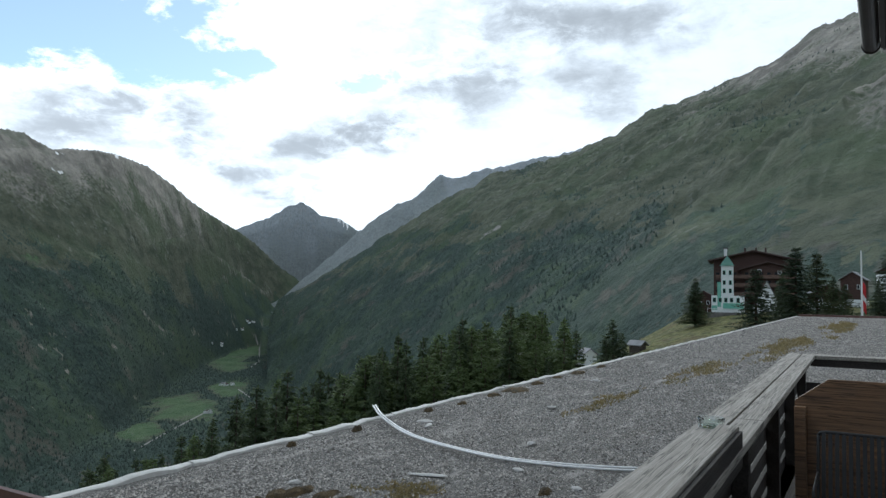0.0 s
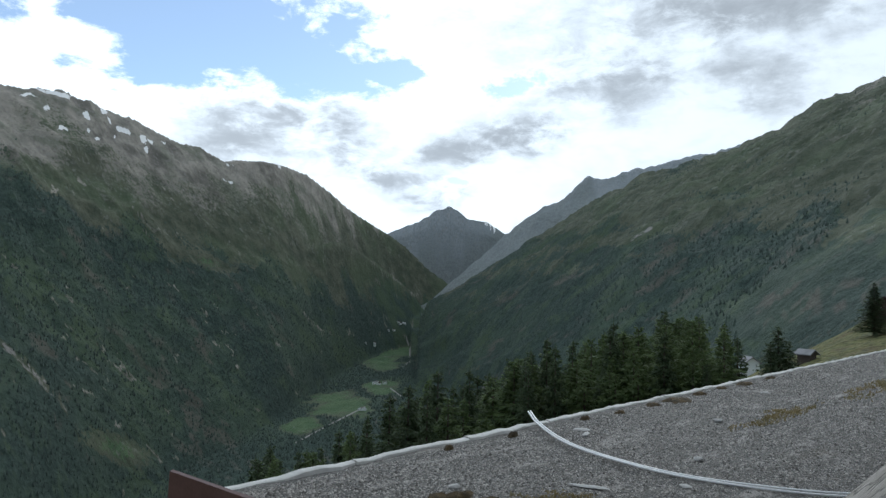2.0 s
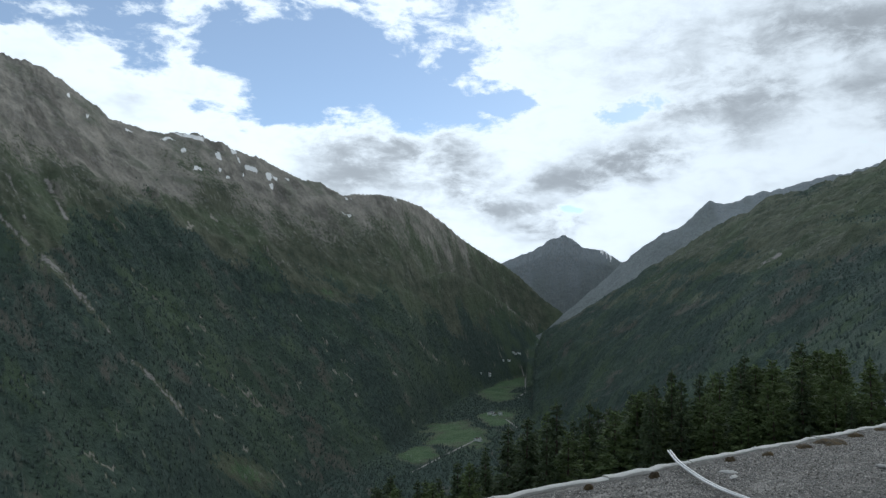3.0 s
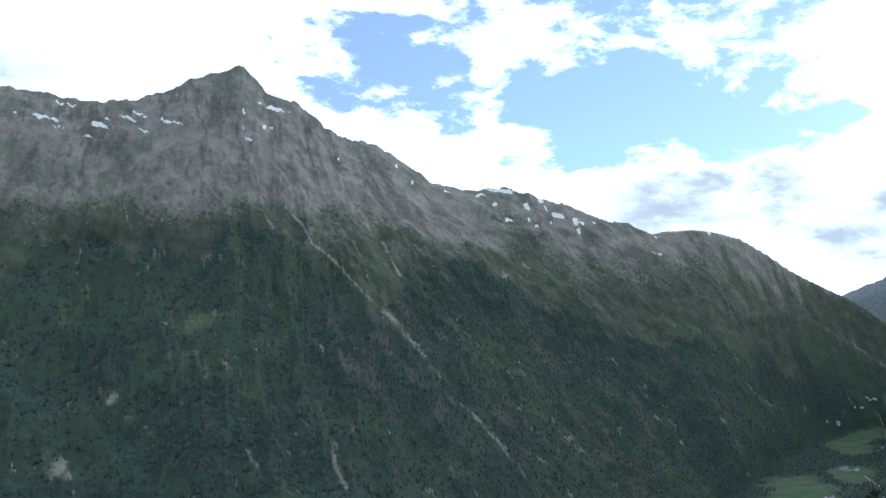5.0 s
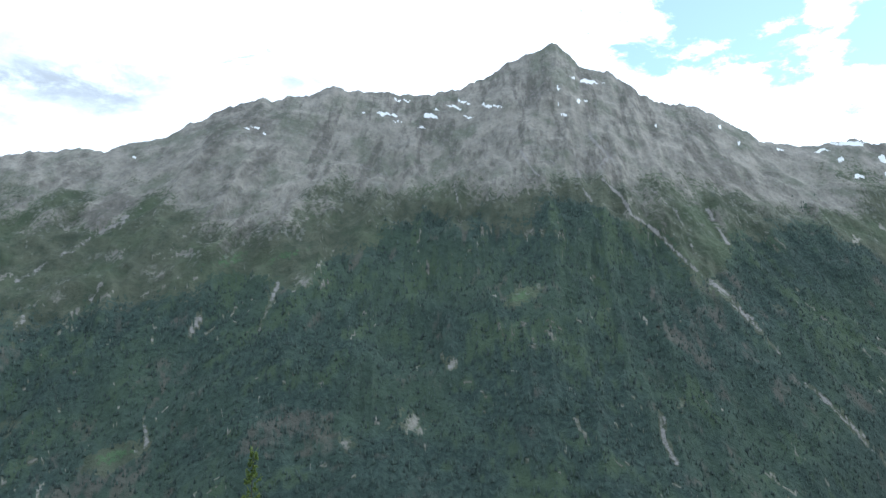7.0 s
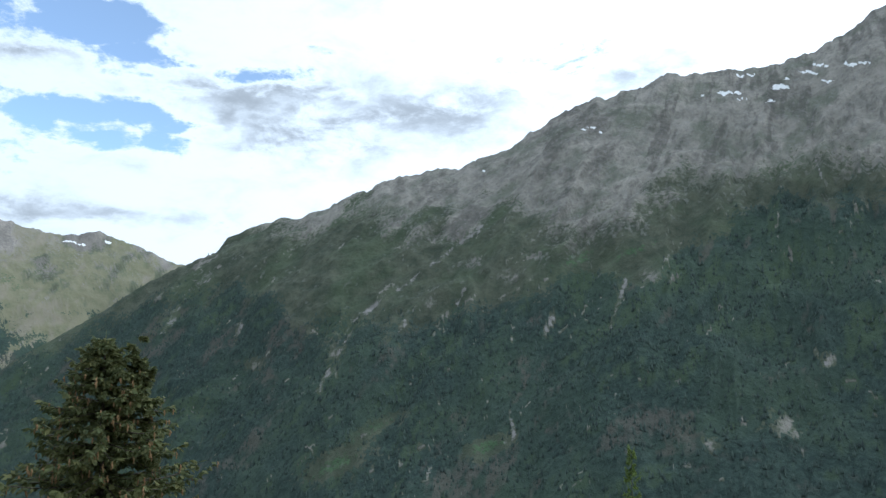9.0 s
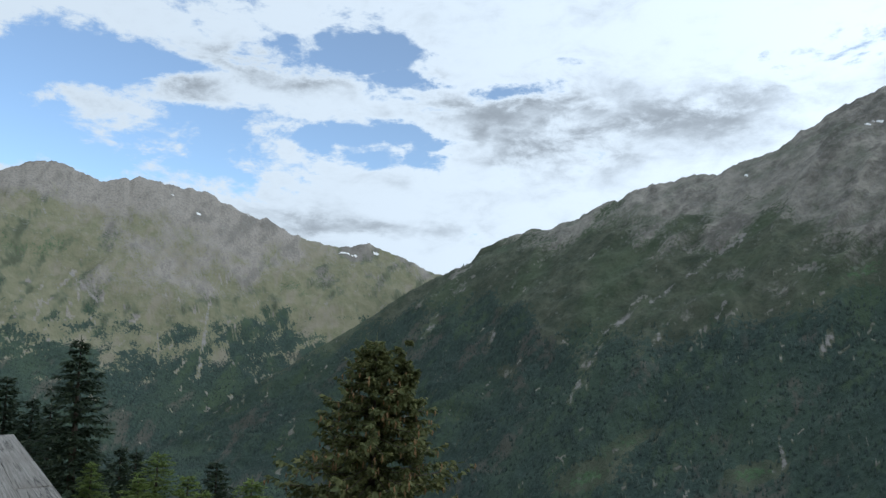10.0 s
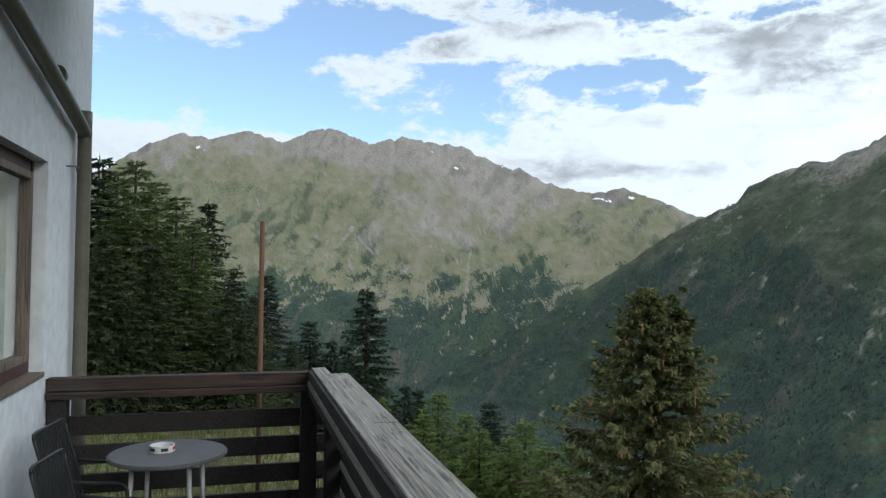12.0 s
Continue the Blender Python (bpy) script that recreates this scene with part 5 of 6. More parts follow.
            yo = ROOF_Y1 + 0.11 + rng.uniform(-0.012, 0.008)
            rows.append([bm.verts.new((u, yy, zz)) for yy, zz in ((yin, roof_z(u) - 0.05), (yin + 0.01, top - 0.012), (yin + 0.035, top), (yo - 0.02, top + 0.004), (yo, top - 0.016), (yo, roof_z(u) - 0.14))])
        for a, b in zip(rows, rows[1:]):
            for k in range(5):
                bm.faces.new((a[k], b[k], b[k + 1], a[k + 1]))
        bm.faces.new(rows[0])
        bm.faces.new(rows[-1][::-1])
        part("coping_stone", bm, M_CONCRETE, hall)
        x += L
    part("end_kerb", boxed(ROOF_X1 - 0.25, ROOF_X1 + 0.1, -14, ROOF_Y1 - 0.1, 0.1, roof_z(78) + 0.2, 0.02), M_BROWN_METAL, hall)
    # folded flashing on the near end
    bm = bmesh.new()
    prof = [(ROOF_X0 - 0.07, -0.36), (ROOF_X0 - 0.10, -0.33), (ROOF_X0 - 0.03, -0.30), (ROOF_X0 - 0.02, 0.0), (ROOF_X0 + 0.01, 0.012), (ROOF_X0 + 0.035, 0.0), (ROOF_X0 + 0.035, -0.2)]
    for y0, y1 in ((1.1, 6.72),):
        ra = [bm.verts.new((px, y0, pz)) for px, pz in prof]
        rb = [bm.verts.new((px, y1, pz)) for px, pz in prof]
        for k in range(len(prof) - 1):
            bm.faces.new((ra[k], rb[k], rb[k + 1], ra[k + 1]))
        bm.faces.new(rb)
        bm.faces.new(ra[::-1])
    part("edge_flashing", bm, M_BROWN_METAL, hall, "brown folded sheet metal flashing")


build_roof()


def scatter_gravel():
    """Loose crushed stones on the near part of the roof."""
    rng = np.random.default_rng(5)
    n = 170000
    x = ROOF_X0 + 0.1 + 74 * rng.random(n) ** 3.0
    y = rng.uniform(-3.5, ROOF_Y1 - 0.15, n)
    off = (y > 1.0) | (x > 11.1)
    x, y = x[off], y[off]
    n = len(x)
    z = roof_z(x) + 0.030 * fbm(x / 1.4, y / 1.4, 4, 401) + 0.012 * fbm(x * 3, y * 3, 3, 402)
    s = rng.uniform(0.006, 0.017, n) * (1 + 0.02 * (x - ROOF_X0)) * np.where(rng.random(n) < 0.04, 1.7, 1.0)
    dirs = np.array([(1, 0, 0), (0, 1, 0), (-1, 0, 0), (0, -1, 0), (0, 0, 1)], float)
    ang = rng.uniform(0, 6.28, n)
    V = np.empty((n, 5, 3))
    for k in range(5):
        dx, dy, dz = dirs[k]
        f = rng.uniform(0.6, 1.4, n)
        V[:, k, 0] = x + s * f * (dx * np.cos(ang) - dy * np.sin(ang)) + (rng.uniform(-.4, .4, n) * s if k == 4 else 0)
        V[:, k, 1] = y + s * f * (dx * np.sin(ang) + dy * np.cos(ang)) + (rng.uniform(-.4, .4, n) * s if k == 4 else 0)
        V[:, k, 2] = z + s * 0.8 * dz * f
    b = np.arange(n)[:, None] * 5
    F = np.concatenate([b + np.array([[k, (k + 1) % 4, 4]]) for k in range(4)], 0)
    m = Mat("loose_gravel_stone", 0.9)
    m.color(m.mix(m.ramp(m.island(), 0, 1), (0.09, 0.082, 0.073), (0.45, 0.42, 0.38)))
    ob = mesh_part("loose_gravel", V.reshape(-1, 3), F.tolist(), m.m)
    ob.matrix_world = ROOF_M
    tagged(ob, "loose grey crushed gravel lying on the flat roof", "gravel", "", "stuff")


scatter_gravel()


def grass_patch(name, label, cx, cy, rx, ry, n, seed, height, material):
    """Low blades over an uneven spot, thinning out at its rim."""
    rng = np.random.default_rng(seed)
    a, q = rng.uniform(0, 6.283, n * 4), np.sqrt(rng.uniform(0, 1.6, n * 4))
    x, y = cx + np.cos(a) * q * rx, cy + np.sin(a) * q * ry
    rim = 1.05 - q + 0.9 * fbm(x / (0.35 * rx), y / (0.5 * ry), 4, 9 + seed) + rng.normal(0, 0.08, n * 4)
    keep = (rng.random(len(rim)) < np.clip((rim - 0.15) * 0.5, 0, 0.5)) & (y < ROOF_Y1 - 0.1) & (y > 1.0)
    x, y = x[keep][:n], y[keep][:n]
    n = len(x)
    h = height * rng.uniform(0.3, 1.2, n)
    t = rng.uniform(0, 6.283, n)
    w = np.stack([np.cos(t), np.sin(t), 0 * t], -1) * (0.008 * (1 + x * 0.05))[:, None]
    p = np.stack([x, y, roof_z(x) - 0.005 + 0.030 * fbm(x / 1.4, y / 1.4, 4, 401)], -1)
    d = np.stack([rng.uniform(-0.9, 0.9, n), rng.uniform(-0.9, 0.9, n), np.ones(n)], -1) * h[:, None]
    V = np.stack([p - w, p + w, p + d * 0.6 + w * 0.7, p + d], 1).reshape(-1, 3)
    b = np.arange(n)[:, None] * 4
    F = np.concatenate([b + np.array([[0, 1, 2]]), b + np.array([[0, 2, 3]])], 0)
    ob = mesh_part(name, V, F.tolist(), material)
    ob.matrix_world = ROOF_M
    return tagged(ob, label, "dry grass", "", "stuff")


grass_patch("dry_grass_patch", "patch of dry yellow grass in roof gravel", 12.9, 4.1, 2.0, 0.26, 2200, 1, 0.05, M_DRY_GRASS)
grass_patch("dry_grass_patch", "patch of dry yellow grass in roof gravel", 19.4, 3.7, 3.6, 0.5, 3600, 2, 0.06, M_DRY_GRASS)
grass_patch("dry_grass_patch", "long patch of dry yellow grass in roof gravel", 31.0, 2.9, 8.5, 0.7, 6000, 3, 0.09, M_DRY_GRASS)
grass_patch("dry_grass_patch", "patch of dry yellow grass in roof gravel", 52.0, 1.6, 12.0, 1.1, 5500, 4, 0.12, M_DRY_GRASS)
grass_patch("dry_grass_patch", "patch of low dry grass beside brown moss", 5.98, 3.91, 0.36, 0.42, 2600, 5, 0.03, M_DRY_GRASS)
grass_patch("dry_grass_patch", "dry weeds along the balcony foot", 6.3, 1.6, 1.5, 0.35, 2400, 6, 0.07, M_DRY_GRASS)


def moss_cushion(cx, cy, r, seed):
    rng = np.random.default_rng(seed)
    n = 26
    V, F = [(cx, cy, roof_z(cx) + 0.05)], []
    for ring, q in enumerate((0.35, 0.7, 1.0)):
        for k in range(n):
            a = 6.283 * k / n
            rr = r * q * (1 + 0.35 * float(lattice_noise(np.array([math.cos(a) * 2 + seed]), np.array([math.sin(a) * 2]), 3)[0]))
            V.append((cx + math.cos(a) * rr * 1.5, cy + math.sin(a) * rr * 0.7, roof_z(cx) + (0.05, 0.035, -0.02)[ring] + rng.uniform(-0.012, 0.012)))
    F += [(0, 1 + k, 1 + (k + 1) % n) for k in range(n)]
    for ring in range(2):
        o = 1 + ring * n
        F += [(o + k, o + n + k, o + n + (k + 1) % n, o + (k + 1) % n) for k in range(n)]
    ob = mesh_part("moss_cushion", V, F, M_MOSS, None, "", True)
    ob.matrix_world = ROOF_M
    tagged(ob, "brown moss cushion in roof gravel", "moss")


for cx, cy, r, s in ((12.2, 6.05, 0.16, 7), (14.4, 6.1, 0.16, 8), (11.0, 6.0, 0.10, 9), (15.6, 6.12, 0.15, 10), (16.9, 6.1, 0.2, 11), (10.1, 6.12, 0.08, 12), (18.6, 6.1, 0.15, 13), (6.9, 6.12, 0.06, 14), (8.2, 6.1, 0.07, 15), (4.89, 4.75, 0.11, 1), (5.18, 4.76, 0.13, 2), (5.38, 4.66, 0.13, 16), (5.39, 4.36, 0.13, 17), (5.36, 4.11, 0.10, 3), (6.63, 2.71, 0.09, 18), (13.2, 6.0, 0.3, 4), (6.6, 1.75, 0.15, 5)):
    moss_cushion(cx, cy, r, s)


def loose_stone(cx, cy, sx, sy, sz, seed):
    bm = bmesh.new()
    bmesh.ops.create_icosphere(bm, subdivisions=2, radius=1.0)
    rng = random.Random(seed)
    for v in bm.verts:
        v.co *= 1 + rng.uniform(-0.16, 0.16)
        v.co = Vector((v.co.x * sx, v.co.y * sy, v.co.z * sz))
    ob = part("flat_stone", bm, M_STONE)
    ob.matrix_world = ROOF_M @ Matrix.Translation((cx, cy, roof_z(cx) + sz * 0.5)) @ Matrix.Rotation(rng.uniform(0, 3), 4, "Z")
    tagged(ob, "pale flat stone lying on roof gravel", "stone")


for k, (cx, cy, a, b, c) in enumerate(((9.2, 5.65, 0.13, 0.08, 0.03), (9.0, 5.45, 0.14, 0.05, 0.02), (7.3, 3.3, 0.09, 0.05, 0.02), (6.6, 4.0, 0.2, 0.05, 0.015), (11.5, 4.6, 0.08, 0.05, 0.03), (6.9, 2.5, 0.08, 0.04, 0.025), (8.6, 3.7, 0.06, 0.05, 0.03), (15.5, 5.2, 0.1, 0.07, 0.04), (5.6, 4.9, 0.07, 0.05, 0.03))):
    loose_stone(cx, cy, a, b, c, k)

hose = thing("twin_conduit", ROOF_M, "two white plastic conduits curving over roof gravel", "conduit")
for k, dy in enumerate((0.0, 0.06)):
    bm = bmesh.new()
    tube(bm, curve_points([(9.35 - dy, 6.62, -0.01), (8.85 - dy, 6.1, -0.07), (8.1 - dy, 5.15, -0.10), (7.75 - dy, 4.2, -0.12), (7.65 - dy * 1.3, 3.35, -0.125), (7.95 - dy * 2.2, 2.3, -0.125), (8.45 - dy * 2, 1.6, -0.12)], 8), 0.013, 10)
    part("tube", bm, M_HOSE, hose)

# ---- balcony ----
RAIL_X0, RAIL_X1 = -5.88, 11.2
# beyond the middle post the railing is turned outwards to fit the camera's view
BEND_M = Matrix.Translation((0.45, 0.66, 0)) @ Matrix.Rotation(radians(1.0), 4, "Z") @ Matrix.Translation((-0.45, -0.66, 0))


def build_balcony():
    fl = thing("balcony_floor", pose(0, 0, 0), "grey timber board floor of the balcony", "floor", "", "structure")
    y = -1.2
    while y < 0.62:
        part("floor_board", boxed(RAIL_X0 - 0.3, RAIL_X1 + 0.3, y, y + 0.142, -0.035, 0.0, 0.003), M_FLOOR, fl)
        y += 0.148
    for x in np.arange(-5.8, 11.4, 1.5):
        part("joist", boxed(x, x + 0.1, -1.2, 0.75, -0.22, -0.037), M_RAIL_DARK, fl)
    rail = thing("balcony_railing", pose(0, 0, 0), "weathered grey and dark timber balcony railing with wide top planks", "railing")

    def run(name, x0, x1, y0, y1, z0, z1, bevel, material, label=""):
        ob = part(name, boxed(x0, x1, y0, y1, z0, z1, bevel), material, rail, label)
        if x0 > 0.4:
            ob.matrix_local = BEND_M

    # capping planks, two abreast, in lengths
    rng = random.Random(2)
    for y0, y1 in ((0.50, 0.652), (0.664, 0.82)):
        for x0, x1 in ((-6.18, -4.417), (-4.403, 0.45), (0.462, 5.293), (5.307, RAIL_X1 + 0.32)):
            dz = rng.uniform(-0.003, 0.003)
            run("capping_plank", x0, x1, y0, y1, 0.955 + dz, 1.0 + dz, 0.006, M_RAIL_GREY)
    for x0, x1 in ((RAIL_X0, 0.45), (0.456, 4.45)):
        run("inner_beam", x0, x1, 0.525, 0.62, 1.003, 1.088, 0.006, M_RAIL_GREY, "silvered square beam lying on the planks")
    # thin strip added so that the grey beam's inner face looks dark
    for x0, x1 in ((RAIL_X0, 0.45), (0.456, 4.40)):
        run("inner_board", x0, x1, 0.503, 0.522, 0.905, 1.072, 0.003, M_RAIL_DARK, "thin dark strip added over the inner face of the beam")
    # inner fascia below the planks, posts and boards
    for x0, x1 in ((RAIL_X0, 0.45), (0.456, RAIL_X1)):
        run("fascia", x0, x1, 0.56, 0.60, 0.86, 0.953, 0.004, M_RAIL_DARK)
    for x in (-5.76, -3.86, -1.9, 0.2, 2.9, 5.42, 7.4, 9.2, 11.1):
        run("post", x, x + 0.11, 0.602, 0.70, -0.02, 0.952, 0.006, M_RAIL_DARK)
    for zt in (0.825, 0.637, 0.449, 0.261, 0.073):
        for x0, x1 in ((-5.86, 0.45), (0.456, RAIL_X1 + 0.1)):
            run("rail_board", x0, x1, 0.703, 0.735, zt - 0.125, zt, 0.004, M_RAIL_DARK)
    side = thing("end_railing", pose(-0.76, 0, -0.03), "dark brown timber end railing between house wall and balcony corner", "railing")
    part("capping_plank", boxed(-5.43, -5.27, -1.115, 0.495, 0.955, 1.0, 0.006), M_RAIL_SIDE, side)
    part("capping_plank", boxed(-5.264, -5.10, -1.115, 0.495, 0.955, 1.0, 0.006), M_RAIL_SIDE, side)
    part("upper_beam", boxed(-5.21, -5.122, -1.115, 0.62, 1.003, 1.088, 0.006), M_RAIL_SIDE, side, "brown beam with reddish worn stain")
    part("post", boxed(-5.24, -5.13, -1.11, -1.0, -0.02, 0.952, 0.006), M_RAIL_DARK, side)
    part("post", boxed(-5.24, -5.13, 0.46, 0.57, -0.02, 0.952, 0.006), M_RAIL_DARK, side)
    for zt in (0.825, 0.637, 0.449, 0.261, 0.073):
        part("rail_board", boxed(-5.275, -5.243, -1.11, 0.70, zt - 0.125, zt, 0.004), M_RAIL_DARK, side)
    far = thing("end_railing", BEND_M, "dark timber end railing with grey top planks above gravel roof", "railing")
    part("capping_plank", boxed(RAIL_X1, RAIL_X1 + 0.155, -1.21, 0.495, 0.955, 1.0, 0.006), M_RAIL_GREY, far)
    part("capping_plank", boxed(RAIL_X1 + 0.161, RAIL_X1 + 0.32, -1.21, 0.495, 0.955, 1.0, 0.006), M_RAIL_GREY, far)
    part("fascia", boxed(RAIL_X1 + 0.03, RAIL_X1 + 0.07, -1.2, 0.55, 0.86, 0.953, 0.004), M_RAIL_DARK, far)
    part("post", boxed(RAIL_X1 + 0.08, RAIL_X1 + 0.19, -1.2, -1.09, -0.02, 0.952, 0.006), M_RAIL_DARK, far)
    for zt in (0.637, 0.449, 0.261, 0.073):
        part("rail_board", boxed(RAIL_X1 + 0.2, RAIL_X1 + 0.232, -1.15, 0.7, zt - 0.125, zt, 0.004), M_RAIL_DARK, far)


build_balcony()


def build_partition():
    pt = thing("balcony_partition", pose(0.6, 0, 0), "varnished brown timber partition with a slanted top corner", "partition")
    bm = bmesh.new()
    prof = [(0.49, 0.0), (0.49, 1.035), (0.285, 1.185), (-1.2, 1.185), (-1.2, 0.0)]
    a = [bm.verts.new((5.5, y, z)) for y, z in prof]
    b = [bm.verts.new((5.54, y, z)) for y, z in prof]
    bm.faces.new(a)
    bm.faces.new(b[::-1])
    for k in range(5):
        bm.faces.new((a[k], b[k], b[(k + 1) % 5], a[(k + 1) % 5]))
    bmesh.ops.recalc_face_normals(bm, faces=bm.faces)
    part("panel", bm, M_BOARD, pt)
    part("upright", boxed(5.44, 5.497, 0.42, 0.49, 0.0, 1.0, 0.004), M_BOARD, pt)
    part("batten", boxed(5.47, 5.497, -1.2, 0.398, 0.10, 0.17, 0.003), M_BOARD, pt)


build_partition()


def garden_chair(m, label):
    """Slatted metal terrace chair, seat towards +y, back at -y."""
    ch = thing("garden_chair", m, label, "chair", "chairs on the balcony")
    # bent frame with arms, one each side
    for sx in (-0.25, 0.25):
        bm = bmesh.new()
        tube(bm, curve_points([(sx, -0.20, 0.0), (sx, -0.19, 0.22), (sx, -0.20, 0.43), (sx, -0.27, 0.70), (sx, -0.33, 0.88)], 5), 0.011, 8)
        part("back_leg", bm, M_CHAIR, ch)
        bm = bmesh.new()
        tube(bm, curve_points([(sx, 0.24, 0.0), (sx, 0.23, 0.35), (sx, 0.22, 0.58), (sx, 0.17, 0.635), (sx, 0.0, 0.64), (sx, -0.24, 0.66)], 5), 0.011, 8)
        part("front_leg", bm, M_CHAIR, ch)
    bm = bmesh.new()
    tube(bm, [(-0.25, -0.33, 0.88), (-0.235, -0.336, 0.897), (-0.2, -0.338, 0.902), (0.2, -0.338, 0.902), (0.235, -0.336, 0.897), (0.25, -0.33, 0.88)], 0.011, 8)
    part("top_rail", bm, M_CHAIR, ch)
    bm = bmesh.new()
    tube(bm, [(-0.25, 0.225, 0.42), (0.25, 0.225, 0.42)], 0.01, 8)
    part("front_rail", bm, M_CHAIR, ch)
    for k in range(11):
        x = -0.215 + k * 0.043
        bm = bmesh.new()
        m4 = Matrix.Translation((x, -0.268, 0.665)) @ Matrix.Rotation(radians(15), 4, "X")
        box(bm, -0.013, 0.013, -0.004, 0.004, -0.24, 0.24, 0.0, m4)
        part("back_slat", bm, M_CHAIR, ch)
        part("seat_slat", boxed(x - 0.014, x + 0.014, -0.20, 0.225, 0.425, 0.435), M_CHAIR, ch)
    return ch


CHAIR_SIZE = Matrix.Diagonal((0.86, 0.86, 0.98, 1))
chair_a = garden_chair(pose(-5.22, -0.67, 0, 0, 0, -8) @ CHAIR_SIZE, "black slatted metal chair with armrests against the wall")
copy_thing(chair_a, pose(-4.56, -0.57, 0, 0, 0, -9) @ CHAIR_SIZE)
right_chair = copy_thing(chair_a, pose(5.53, 0.12, 0, 0, 0, 90))
tagged(right_chair, "black slatted metal chair in front of the wooden partition")


def build_table():
    tb = thing("bistro_table", pose(-5.18, -0.33, 0), "round grey bistro table with light metal legs", "table")
    bm = bmesh.new()
    bmesh.ops.create_cone(bm, cap_ends=True, segments=56, radius1=0.318, radius2=0.318, depth=0.022, matrix=Matrix.Translation((0, 0, 0.719)))
    bmesh.ops.bevel(bm, geom=[e for e in bm.edges if abs(e.verts[0].co.z - e.verts[1].co.z) < 1e-4], offset=0.006, segments=2, affect="EDGES")
    part("tabletop", bm, M_TABLE, tb)
    for k in range(4):
        a = radians(35 + 90 * k)
        bm = bmesh.new()
        tube(bm, [(math.cos(a) * 0.21, math.sin(a) * 0.21, 0.707), (math.cos(a) * 0.25, math.sin(a) * 0.25, 0.0)], 0.0135, 10)
        part("leg", bm, M_LEG, tb)
    bm = bmesh.new()
    bmesh.ops.create_cone(bm, cap_ends=True, segments=32, radius1=0.23, radius2=0.23, depth=0.02, matrix=Matrix.Translation((0, 0, 0.697)))
    part("under_ring", bm, M_DARK_METAL, tb)
    tray = thing("ashtray", pose(-5.21, -0.365, 0.7302), "round pale ashtray with dark and red bars on its rim", "ashtray")
    bm = bmesh.new()
    ringr = [(0.0, 0.006), (0.052, 0.006), (0.058, 0.034), (0.066, 0.036), (0.068, 0.0), (0.0, 0.0)]
    loops = [[bm.verts.new((math.cos(6.2832 * k / 28) * r, math.sin(6.2832 * k / 28) * r, z)) for k in range(28)] for r, z in ringr[1:5]]
    for l0, l1 in zip(loops, loops[1:]):
        for k in range(28):
            bm.faces.new((l0[k], l0[(k + 1) % 28], l1[(k + 1) % 28], l1[k]))
    bm.faces.new(loops[0])
    bm.faces.new(loops[-1][::-1])
    bmesh.ops.recalc_face_normals(bm, faces=bm.faces)
    part("dish", bm, M_ASH, tray)
    for k in range(6):
        bm = bmesh.new()
        a0 = 6.2832 * k / 6
        q = []
        for j in range(5):
            a = a0 + 0.55 * j / 4
            q.append((bm.verts.new((math.cos(a) * 0.0692, math.sin(a) * 0.0692, 0.010)), bm.verts.new((math.cos(a) * 0.0682, math.sin(a) * 0.0682, 0.027))))
        for p0, p1 in zip(q, q[1:]):
            bm.faces.new((p0[0], p1[0], p1[1], p0[1]))
        part("bar", bm, M_FLAG_RED if k % 3 == 1 else M_DARK_METAL, tray)


M_ASH = two_tone("pale_ashtray", (0.60, 0.58, 0.58), (0.68, 0.66, 0.66), 12.0, 0.4)
build_table()

glass_tray = thing("glass_ashtray", pose(4.86, 0.80, 1.0035), "clear round glass ashtray on the rail plank", "ashtray")
bm = bmesh.new()
prof = [(0.050, 0.012), (0.058, 0.050), (0.068, 0.052), (0.074, 0.046), (0.066, 0.001)]
loops = [[bm.verts.new((math.cos(6.2832 * k / 32) * r, math.sin(6.2832 * k / 32) * r, z)) for k in range(32)] for r, z in prof]
for l0, l1 in zip(loops, loops[1:]):
    for k in range(32):
        bm.faces.new((l0[k], l0[(k + 1) % 32], l1[(k + 1) % 32], l1[k]))
bm.faces.new(loops[0])
bm.faces.new(loops[-1][::-1])
bmesh.ops.recalc_face_normals(bm, faces=bm.faces)
part("bowl", bm, M_GLASS, glass_tray)

# ---- rough meadow grass below the end railing ----
def meadow_grass():
    rng = np.random.default_rng(77)
    n = 16000
    x, y = rng.uniform(-26, -5.6, n), rng.uniform(-6, 9, n)
    keep = fbm(x / 1.6, y / 1.6, 3, 501) + rng.normal(0, 0.15, n) > -0.12
    x, y = x[keep], y[keep]
    n = len(x)
    az, r = np.degrees(np.arctan2(-x, y)), np.hypot(x, y)
    z = land(az, r)[2] - 0.03
    h = rng.uniform(0.10, 0.34, n) * (1 + 0.5 * fbm(x / 2.5, y / 2.5, 2, 502))
    a = rng.uniform(0, 6.28, n)
    w = np.stack([np.cos(a), np.sin(a), 0 * a], -1) * rng.uniform(0.010, 0.026, n)[:, None]
    p = np.stack([x, y, z], -1)
    d = np.stack([rng.uniform(-0.5, 0.5, n), rng.uniform(-0.5, 0.5, n), np.ones(n)], -1) * h[:, None]
    V = np.stack([p - w, p + w, p + d * 0.6 + w * 0.6, p + d], 1).reshape(-1, 3)
    b = np.arange(n)[:, None] * 4
    F = np.concatenate([b + np.array([[0, 1, 2]]), b + np.array([[0, 2, 3]])], 0)
    ob = mesh_part("meadow_grass", V, F.tolist(), M_MEADOW)
    tagged(ob, "rough yellow-green meadow grass below the balcony", "grass", "", "stuff")


M_MEADOW = needle_material("meadow_blades", (0.085, 0.105, 0.030), (0.125, 0.135, 0.045), (0.20, 0.19, 0.085))
meadow_grass()

# ---- the house ----
WALL_Y = -1.12


